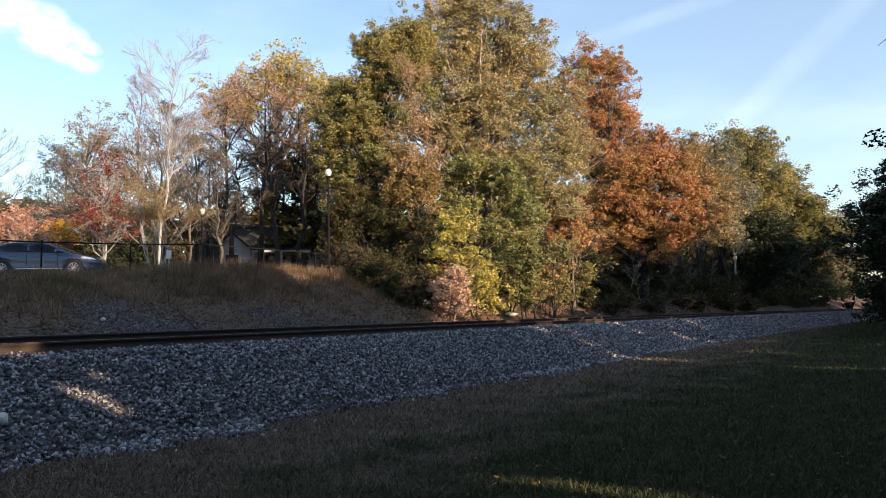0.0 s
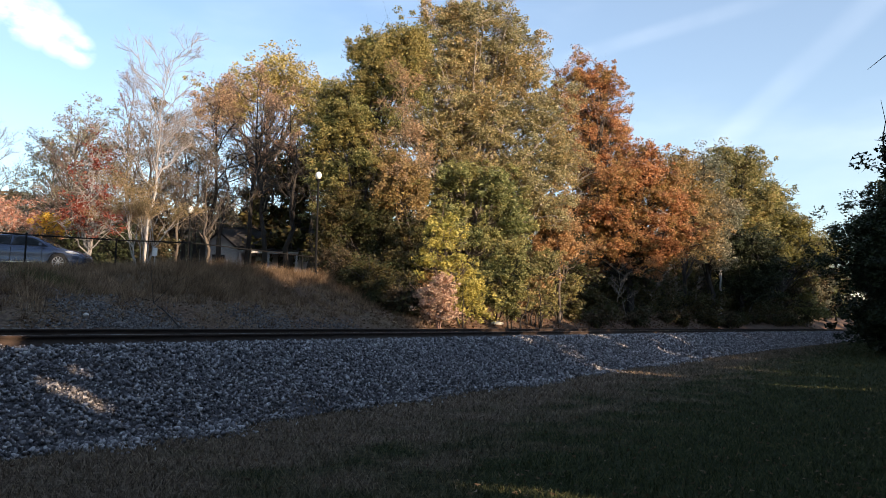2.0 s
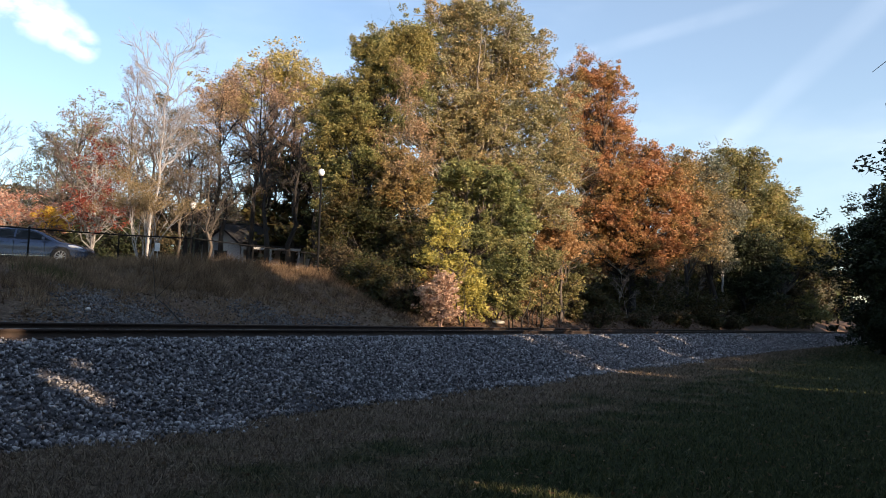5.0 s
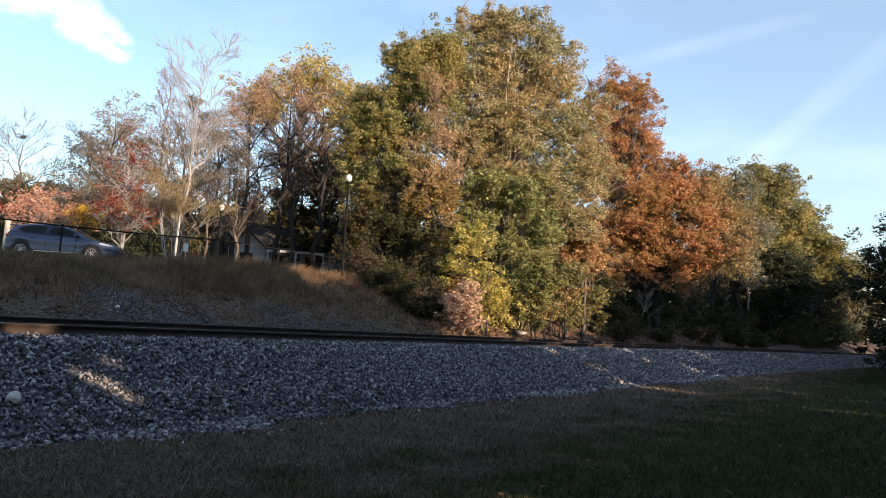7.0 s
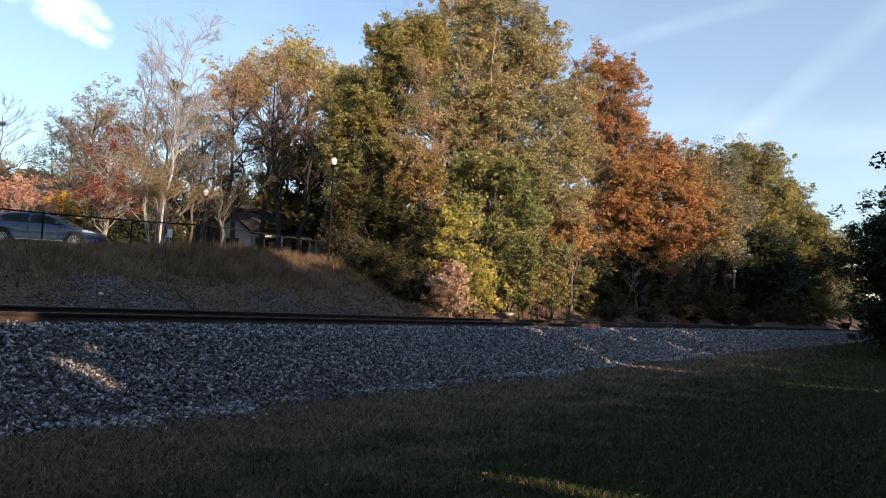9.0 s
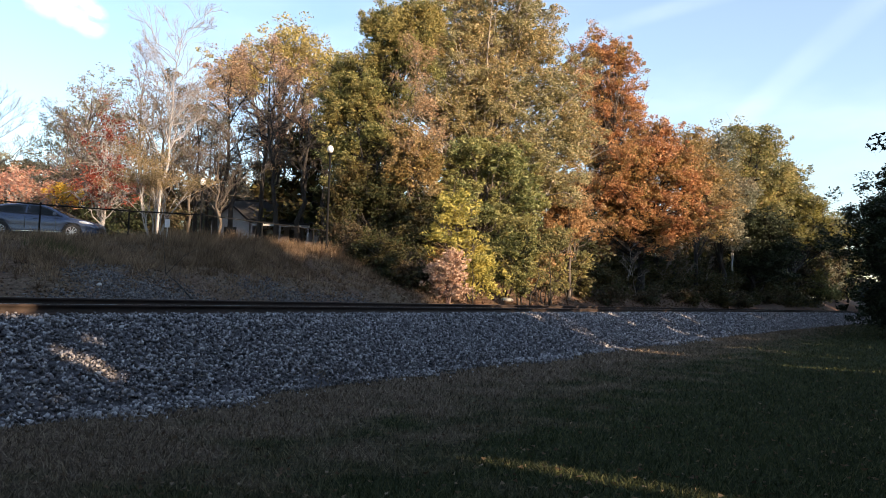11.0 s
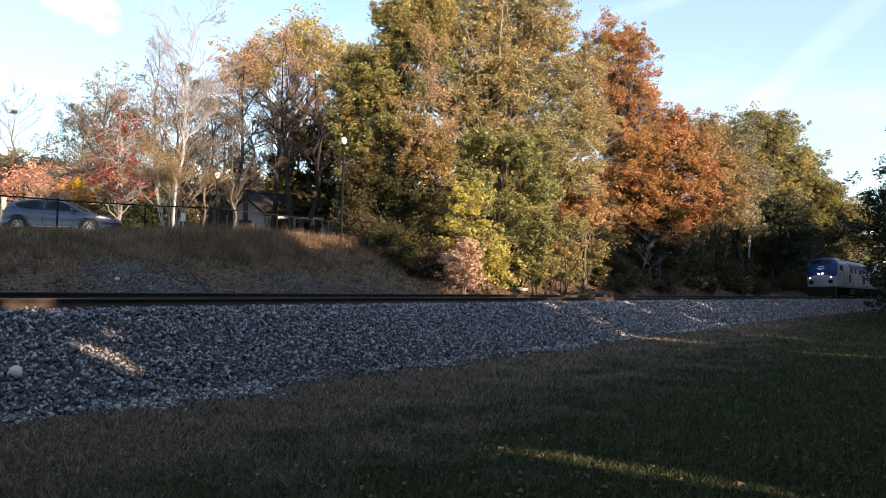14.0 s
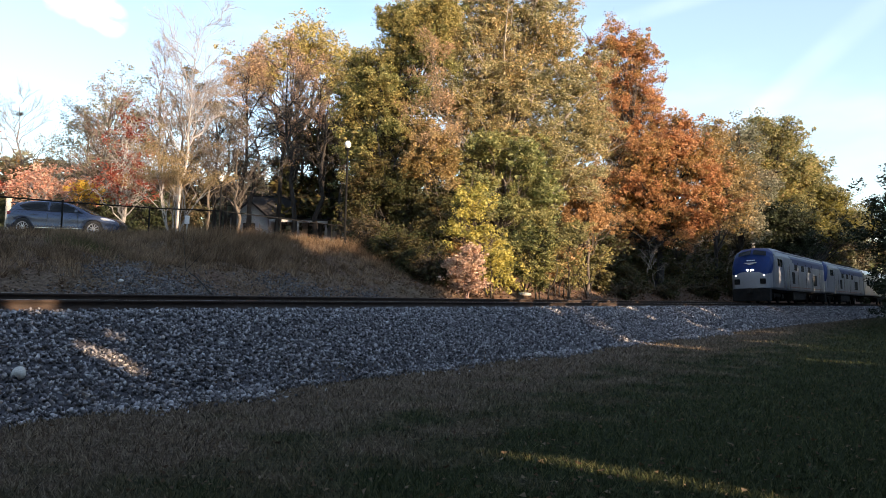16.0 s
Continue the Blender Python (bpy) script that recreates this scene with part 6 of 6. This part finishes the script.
def build_grass():
    rng = np.random.default_rng(21)
    # lawn in front of the track, thinner and coarser with distance
    n = 230000
    D = 4.2 * (80 / 4.2) ** rng.random(n)
    x = D * rng.uniform(-0.68, 0.72, n)
    s, d = measure_off(x, D)
    keep = d > 3.1 + rng.exponential(0.2, n) + 0.45 * np.sin(s * 1.1) + 0.3 * np.sin(s * 0.43 + 2)
    x, y = x[keep], D[keep]
    h = rng.uniform(0.025, 0.08, len(x)) * (1 + 0.012 * y)
    dk = d[keep]
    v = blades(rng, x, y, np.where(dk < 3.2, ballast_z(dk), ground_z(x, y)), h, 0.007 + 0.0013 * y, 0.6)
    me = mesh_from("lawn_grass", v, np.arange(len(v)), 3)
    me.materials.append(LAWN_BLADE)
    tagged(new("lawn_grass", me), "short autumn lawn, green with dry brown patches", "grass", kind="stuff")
    # dry grass on the bank: tufts that lean down the slope, thick on the shoulder, thin on the gravel
    n = 7600
    s, d = rng.uniform(-10, 26, n), -4.6 - 9.0 * rng.random(n) ** 0.7
    x, y = along(s, d)
    lush = 0.5 + 0.35 * wave(x * 0.9, y * 0.9) + 0.3 * wave(x * 0.37 + 3, y * 0.37)
    scree = np.exp(-((s - 6.7) / 2.0) ** 2 - ((d + 5.6) / 1.6) ** 2) + np.exp(-((s - 12.2) / 1.9) ** 2 - ((d + 5.2) / 1.2) ** 2)
    grow = np.clip((-d - 4.6) / 3.2, 0.12, 1) * np.clip(lush + 0.2, 0.4, 1) * np.clip(1 - 1.3 * scree, 0.02, 1)
    keep = (rng.random(n) < grow + 0.08) & (s < 23 - (d + 8) * 0.6)
    s, d, x, y, lush = s[keep], d[keep], x[keep], y[keep], lush[keep]
    per = 30
    h = np.repeat(rng.uniform(0.14, 0.72, len(x)) * np.clip(0.55 + (-d - 5) * 0.09 + 0.4 * (lush - 0.5), 0.3, 1.15) * np.where(d < -9.5, np.interp(s, [8, 12], [0.6, 1.0]), 0.95), per) * rng.uniform(0.5, 1.1, len(x) * per)
    w = np.repeat(rng.uniform(0.1, 0.26, len(x)), per)
    a, q = rng.uniform(0, 6.283, len(w)), rng.random(len(w)) ** 0.6
    bx, by = np.repeat(x, per) + np.cos(a) * w * q, np.repeat(y, per) + np.sin(a) * w * q
    v = blades(rng, bx, by, ground_z(bx, by), h, np.full(len(bx), 0.017), 0.34).reshape(-1, 3, 3)
    down = np.repeat(rng.uniform(0.05, 0.6, len(x)), per) * h
    v[:, 2] += np.stack([np.cos(a) * q * h * 0.5 + 0.552 * 1.5 * down * 0.6, np.sin(a) * q * h * 0.5 - 0.834 * down * 0.6, -down * 0.35], -1)
    v = v.reshape(-1, 3)
    me = mesh_from("bank_grass", v, np.arange(len(v)), 3)
    me.materials.append(DRY_GRASS)
    tagged(new("bank_grass", me), "long dry straw-coloured grass on the railway bank", "grass", kind="stuff")
    # fallen leaves
    n = 2600
    D = 4.5 * (30 / 4.5) ** rng.random(n)
    x = D * rng.uniform(-0.66, 0.7, n)
    s, d = measure_off(x, D)
    keep = d > 2.6
    x, y = x[keep], D[keep]
    c = np.stack([x, y, np.maximum(ground_z(x, y), np.where(d[keep] < 3.6, ballast_z(d[keep]), -9)) + 0.03], -1)
    v = leaf_cloud(rng, c, 0.01, 1, 0.05, 0.15)
    me = mesh_from("fallen_leaves", v, np.arange(len(v)), 3)
    me.materials.append(FALLEN)
    tagged(new("fallen_leaves", me), "scattered brown fallen leaves on the lawn", "leaves", kind="stuff")
    # dead leaves and straw lying on the bank
    n = 12000
    s, d = rng.uniform(-9, 22, n), -4.3 - 6.5 * rng.random(n)
    x, y = along(s, d)
    v = leaf_cloud(rng, np.stack([x, y, ground_z(x, y) + 0.03], -1), 0.03, 1, 0.085, 0.4)
    me = mesh_from("bank_litter", v, np.arange(len(v)), 3)
    me.materials.append(FALLEN)
    tagged(new("bank_litter", me), "dead brown leaves lying on the railway bank", "leaves", kind="stuff")
    # leaf litter and weeds along the wood's edge
    n = 16000
    s, d = rng.uniform(18, 70, n), -3.8 - 8 * rng.random(n) ** 1.3
    x, y = along(s, d)
    c = np.stack([x, y, ground_z(x, y) + 0.03], -1)
    v = leaf_cloud(rng, c, 0.04, 1, 0.13, 0.35)
    me = mesh_from("leaf_litter", v, np.arange(len(v)), 3)
    me.materials.append(FALLEN)
    tagged(new("leaf_litter", me), "brown leaf litter under the trackside trees", "leaves", kind="stuff")


def bank_details():
    rng = np.random.default_rng(83)
    for ps, pd, n in ((6.6, -8.6, 420), (6.2, -9.0, 260)):
        px, py = (float(v) for v in along(ps, pd))
        clump = thing("weed_clump", "green weeds growing in the dry bank", "plant", (px, py, float(ground_z(px, py))), group="weeds on the bank")
        bx, by = px + rng.normal(size=n) * 0.32, py + rng.normal(size=n) * 0.22
        v = blades(rng, bx, by, ground_z(bx, by), rng.uniform(0.15, 0.5, n), np.full(n, 0.018), 0.35) - np.array(clump.matrix_basis.translation)
        part_mesh("tuft", mesh_from("tuft", v, np.arange(len(v)), 3), WEED, clump)
    branch = Tubes()
    rng = np.random.default_rng(82)
    pts = []
    for s, d in ((8.35, -6.5), (8.25, -5.9), (8.1, -5.4), (7.95, -4.8)):
        px, py = (float(v) for v in along(s, d))
        pts.append((px, py, float(ground_z(px, py)) + 0.1))
    branch.add(pts, (0.01, 0.016, 0.02, 0.024), 6)
    for k in range(5):
        a = np.array(pts[k % 3])
        branch.add(bend(rng, a, a + rng.normal(size=3) * 0.45 + (0, 0, 0.3), 0.05, 0.04, 4), (0.01, 0.008, 0.006, 0.004), 4)
    me = branch.mesh("fallen_branch")
    me.materials.append(BARK_DARK)
    tagged(new("fallen_branch", me), "dark fallen branch lying on the dry bank", "branch")


build_stones()
build_grass()
bank_details()


# ---------------------------------------------------------------- the train
LOCO_BLUE = surface("deep_blue_paint", (0.003, 0.022, 0.1), (0.004, 0.032, 0.135), 0.7, 0.5, 0.0, 60, 0.03)
# silver of the sides, its colour darkened and blued for shade and sheen
LOCO_GREY = surface("shade_toned_silver_paint", (0.13, 0.147, 0.185), (0.19, 0.21, 0.255), 0.6, 0.42, 0.15, 50, 0.04, wear=(0.27, 0.29, 0.33), stretch=(1, 1, 0.35))
LOCO_DARK = surface("sooty_underframe", (0.008, 0.008, 0.008), (0.022, 0.02, 0.018), 3.0, 0.85, 0.0, 40, 0.3)
# the same silver, lightened for the brighter light on the nose
LOCO_PALE = surface("lit_tone_silver_nose_paint", (0.25, 0.255, 0.27), (0.33, 0.335, 0.35), 0.8, 0.4, 0.0, 50, 0.04)
STAINLESS = surface("stainless_steel", (0.34, 0.35, 0.37), (0.44, 0.45, 0.47), 0.8, 0.3, 0.6, 30, 0.1)
WHITE_MARK = surface("white_marking", (0.75, 0.76, 0.78), (0.82, 0.82, 0.82), 5, 0.5, relief=0)
RED_MARK = surface("red_stripe", (0.12, 0.02, 0.02), (0.17, 0.03, 0.03), 5, 0.45, relief=0)
for m in (LOCO_BLUE, LOCO_GREY, LOCO_DARK):
    m.node_tree.nodes["Principled BSDF"].inputs["Specular IOR Level"].default_value = 0.22
LIGHT_ON = glow("lit_headlight", (1.0, 0.95, 0.85), 8.0)
LIGHT_LOW = glow("lit_ditch_light", (1.0, 0.93, 0.8), 3.0)


def bogie(parent, x):
    """A four-wheeled truck, centred at x."""
    tr = part("truck", box(box(box(bmesh.new(), (x, 0.98, 0.62), (3.4, 0.16, 0.3), 0.04), (x, -0.98, 0.62), (3.4, 0.16, 0.3), 0.04), (x, 0, 0.65), (0.7, 2.0, 0.28), 0.04), LOCO_DARK, parent)
    for dx in (-1.35, 1.35):
        for sgn in (-1, 1):
            w = part("wheel", rod(bmesh.new(), (0, -0.065, 0), (0, 0.065, 0), 0.5, 0.5, 24), LOCO_DARK, tr, "dark steel wheel")
            w.location = (x + dx, sgn * 0.76, 0.5)
            bx = box_part("axle_box", (x + dx, sgn * 1.1, 0.52), (0.36, 0.16, 0.34), LOCO_DARK, tr, 0.04)
    return tr


def body_ring(x, hw, z0, ztop, shoulder):
    """Half section of a car body, mirrored: sill, side, shoulder, roof."""
    half = [(hw * 0.96, z0), (hw, z0 + 0.12), (hw, z0 + (ztop - shoulder - z0) * 0.3), (hw, z0 + (ztop - shoulder - z0) * 0.58), (hw * 0.985, ztop - shoulder), (hw * 0.88, ztop - shoulder * 0.42), (hw * 0.62, ztop - shoulder * 0.1), (hw * 0.22, ztop)]
    return [(x, y, z) for y, z in half] + [(x, -y, z) for y, z in reversed(half)]


def locomotive(name, label):
    """A streamlined passenger diesel; nose at x = 0, body towards -x, z from the rail head."""
    ob = thing(name, label, "locomotive", group="train")
    # stations: x, half width, sill, roof, shoulder
    st = np.array([(-0.02, 1.02, 1.12, 2.36, 0.34), (-0.16, 1.26, 1.08, 2.62, 0.40), (-0.5, 1.42, 1.06, 3.15, 0.55), (-0.9, 1.48, 1.05, 3.7, 0.7), (-1.35, 1.5, 1.05, 4.08, 0.78), (-1.95, 1.5, 1.05, 4.28, 0.74),
                   (-3.4, 1.5, 1.02, 4.34, 0.7), (-4.4, 1.5, 1.0, 4.32, 0.7), (-20.9, 1.5, 1.0, 4.32, 0.7)])[::-1]
    xs = np.concatenate([np.linspace(-0.02, -3.6, 60), np.linspace(-4.0, -20.9, 36)])
    up = np.linspace(0, 1, 64)
    rings = []
    for x in xs:
        hw, z0, zt, sh = (float(np.interp(x, st[:, 0], st[:, k])) for k in range(1, 5))
        zs = zt - sh
        half = [(hw * np.interp(u, [0, 0.06, 0.55, 0.68, 0.83, 0.93, 1.0], [0.96, 1, 1, 0.985, 0.88, 0.62, 0.12]),
                 np.interp(u, [0, 0.06, 0.55, 0.68, 0.83, 0.93, 1.0], [z0, z0 + 0.12, z0 + (zs - z0) * 0.8, zs, zt - sh * 0.42, zt - sh * 0.1, zt])) for u in up]
        rings.append([(x, y, z) for y, z in half] + [(x, -y, z) for y, z in reversed(half)])
    bm = loft(rings)
    me = bpy.data.meshes.new("body")
    bm.to_mesh(me)
    bm.free()
    for m in (LOCO_GREY, LOCO_BLUE, LOCO_DARK, LOCO_PALE):
        me.materials.append(m)
    for p in me.polygons:
        c = p.center
        mask = 1.98 + 0.12 * c.y * c.y + 1.5 * max(0.0, -c.x - 0.55) ** 1.2
        if c.x > -3.0 and c.z > mask:
            p.material_index = 1
        # front faces take the lighter silver, the light painted into the colour
        elif c.x > -0.75:
            p.material_index = 3
        elif c.z > 4.12:
            p.material_index = 2 if c.x < -5 else 0
        elif c.x < -6.4 and c.z > 3.2 + 0.35 * max(0.0, c.x + 8.0):
            p.material_index = 1 if c.z < 3.82 else 0
    body = part_mesh("body", me, LOCO_GREY, ob, "silver-grey body with a deep blue nose and blue upper band", smooth=True)
    for sgn in (-1, 1):
        bm = bmesh.new()
        f = bm.faces.new([bm.verts.new(p) for p in ((-0.87, sgn * 0.08, 3.66), (-0.93, sgn * 1.02, 3.52), (-1.32, sgn * 0.98, 3.86), (-1.32, sgn * 0.08, 4.03))])
        bmesh.ops.solidify(bm, geom=[f], thickness=0.04)
        bmesh.ops.translate(bm, verts=bm.verts, vec=(0.07, 0, 0.06))
        part("windscreen", bm, DARK_GLASS, ob, "dark sloping windscreen")
        bm = bmesh.new()
        bmesh.ops.create_uvsphere(bm, u_segments=14, v_segments=8, radius=0.105, matrix=Matrix.Translation((-0.10, sgn * 0.17, 2.47)) @ Matrix.Diagonal((0.6, 1, 1, 1)))
        part("headlight", bm, LIGHT_ON, ob, "lit round headlight", smooth=True)
        bm = bmesh.new()
        bmesh.ops.create_uvsphere(bm, u_segments=12, v_segments=8, radius=0.085, matrix=Matrix.Translation((-0.06, sgn * 1.0, 2.08)) @ Matrix.Diagonal((0.6, 1, 1, 1)))
        part("ditch_light", bm, LIGHT_LOW, ob, "lit ditch light", smooth=True)
        box_part("step_pocket", (-0.06, sgn * 0.93, 1.62), (0.2, 0.4, 0.4), LOCO_DARK, ob, 0.03)
        box_part("cab_window", (-3.5, sgn * 1.485, 3.1), (0.62, 0.06, 0.6), DARK_GLASS, ob, 0.02)
        box_part("cab_window", (-2.7, sgn * 1.485, 3.1), (0.62, 0.06, 0.6), DARK_GLASS, ob, 0.02)
        box_part("windscreen_pillar", (-1.62, sgn * 1.42, 3.5), (0.12, 0.12, 0.5), LOCO_PALE, ob, 0.03)
        box_part("cab_door", (-4.7, sgn * 1.505, 2.2), (0.7, 0.03, 2.1), LOCO_GREY, ob, 0.01)
        for x in (-16.4, -7.6):
            box_part("side_grille", (x, sgn * 1.5, 2.05), (1.5 if x < -10 else 0.9, 0.05, 0.95), LOCO_DARK, ob, 0.02)
        for x in (-6.2, -9.4, -12.6, -15.2, -18.6):
            box_part("panel_seam", (x, sgn * 1.502, 2.25), (0.03, 0.02, 2.2), LOCO_DARK, ob)
        box_part("red_stripe", (-12.0, sgn * 1.503, 1.28), (16.0, 0.02, 0.05), RED_MARK, ob)
        box_part("handrail", (-5.25, sgn * 1.56, 2.0), (0.04, 0.04, 1.9), STAINLESS, ob)
        for x in (-8.6, -11.2, -14.0):
            box_part("louvre_panel", (x, sgn * 1.485, 2.95), (1.1, 0.05, 0.5), LOCO_DARK, ob, 0.02)
        box_part("grab_iron", (-4.25, sgn * 1.56, 2.0), (0.04, 0.04, 1.9), STAINLESS, ob)
        box_part("roof_edge", (-11.5, sgn * 1.36, 3.98), (18.4, 0.05, 0.05), LOCO_GREY, ob)
    # plain arrow-shaped emblem on the nose
    bm = bmesh.new()
    f = bm.faces.new([bm.verts.new(p) for p in ((-0.40, -0.52, 3.02), (-0.40, 0.52, 3.02), (-0.27, 0.0, 2.84))])
    bmesh.ops.solidify(bm, geom=[f], thickness=0.02)
    bmesh.ops.translate(bm, verts=bm.verts, vec=(0.07, 0, 0.05))
    part("emblem", bm, WHITE_MARK, ob, "plain white emblem shape")
    box_part("emblem_bar", (-0.5, 0, 3.24), (0.03, 0.62, 0.08), WHITE_MARK, ob, turn=Matrix.Rotation(radians(-35), 4, "Y"))
    box_part("pilot", (-0.4, 0, 0.62), (0.7, 2.7, 0.95), LOCO_DARK, ob, 0.08)
    box_part("coupler", (0.12, 0, 0.88), (0.5, 0.3, 0.3), LOCO_DARK, ob, 0.05)
    box_part("fuel_tank", (-10.4, 0, 0.62), (5.0, 2.7, 0.75), LOCO_DARK, ob, 0.12)
    box_part("underframe", (-10.6, 0, 0.95), (19.6, 2.5, 0.2), LOCO_DARK, ob, 0.03)
    for x in (-13.0, -15.5, -18.2):
        box_part("roof_fan", (x, 0, 4.34), (1.6, 1.6, 0.12), LOCO_DARK, ob, 0.04)
    box_part("exhaust", (-9.5, 0, 4.36), (1.0, 0.6, 0.2), LOCO_DARK, ob, 0.03)
    box_part("horn", (-4.9, 0.3, 4.4), (0.5, 0.3, 0.14), LOCO_DARK, ob, 0.03)
    bogie(ob, -3.6)
    bogie(ob, -17.4)
    return ob


def coach(name, label):
    """A stainless-steel passenger coach, its front end at x = 0."""
    ob = thing(name, label, "railway coach", group="train")
    secs = [body_ring(x, 1.5, 1.05, 4.25, 0.7) for x in (-0.1, -13.0, -25.8)]
    part("body", loft(secs), STAINLESS, ob)
    for sgn in (-1, 1):
        for z in (1.35, 1.55, 1.75, 3.35, 3.5):
            box_part("fluting", (-12.95, sgn * 1.503, z), (25.6, 0.03, 0.06), STAINLESS, ob)
        for k in range(11):
            win = box_part("window", (-2.6 - k * 2.07, sgn * 1.5, 2.55), (1.55, 0.04, 0.7), LOCO_DARK, ob, 0.01)
            box_part("pane", (-2.6 - k * 2.07, sgn * 1.515, 2.55), (1.4, 0.03, 0.58), DARK_GLASS, win)
        box_part("door", (-1.1, sgn * 1.502, 2.3), (0.8, 0.04, 2.1), STAINLESS, ob, 0.01)
        box_part("stripe", (-13.0, sgn * 1.504, 2.95), (25.4, 0.02, 0.09), RED_MARK, ob)
    box_part("gangway", (0.05, 0, 2.25), (0.3, 1.1, 2.3), LOCO_DARK, ob, 0.05)
    box_part("underframe", (-12.9, 0, 0.95), (24.5, 2.4, 0.2), LOCO_DARK, ob, 0.03)
    box_part("battery_box", (-12.0, 0, 0.65), (5.0, 2.5, 0.5), LOCO_DARK, ob, 0.04)
    bogie(ob, -3.2)
    bogie(ob, -22.6)
    return ob


TRAIN = [
    (locomotive("locomotive", "silver-grey passenger locomotive with deep blue nose and lit headlights"), 0.0, 18.0),
    (locomotive("locomotive", "second silver-grey and blue locomotive coupled behind the first"), 21.4, 18.0),
    (coach("coach", "stainless-steel passenger coach behind the locomotives"), 42.8, 22.0),
    (coach("coach", "stainless-steel passenger coach behind the locomotives"), 69.1, 22.0),
]
build_track()


def motions():
    """The train runs in from the far end of the curve at an even speed."""
    for ob, back, base in TRAIN:
        rows = []
        for k in range(17):
            t = float(k)
            s = 53.6 + 14.35 * (16.0 - t) + back
            xa, ya = along(s, -0.7525)
            xb, yb = along(s + base, -0.7525)
            rows.append((t, pose(float(xa), float(ya), RAIL_Z + CANT / 2, 0, 0, math.degrees(math.atan2(ya - yb, xa - xb))) @ pose(0, 0, 0, 3.0, 0, 0)))
        walk(ob, rows)
        for w in (o for o in ob.children_recursive if o.name.startswith("wheel")):
            rest = w.location.copy()
            turns = [(k / 20, pose(*rest) @ Matrix.Rotation(14.35 * k / 20 / 0.5, 4, "Y")) for k in range(321)]
            walk(w, turns)


motions()
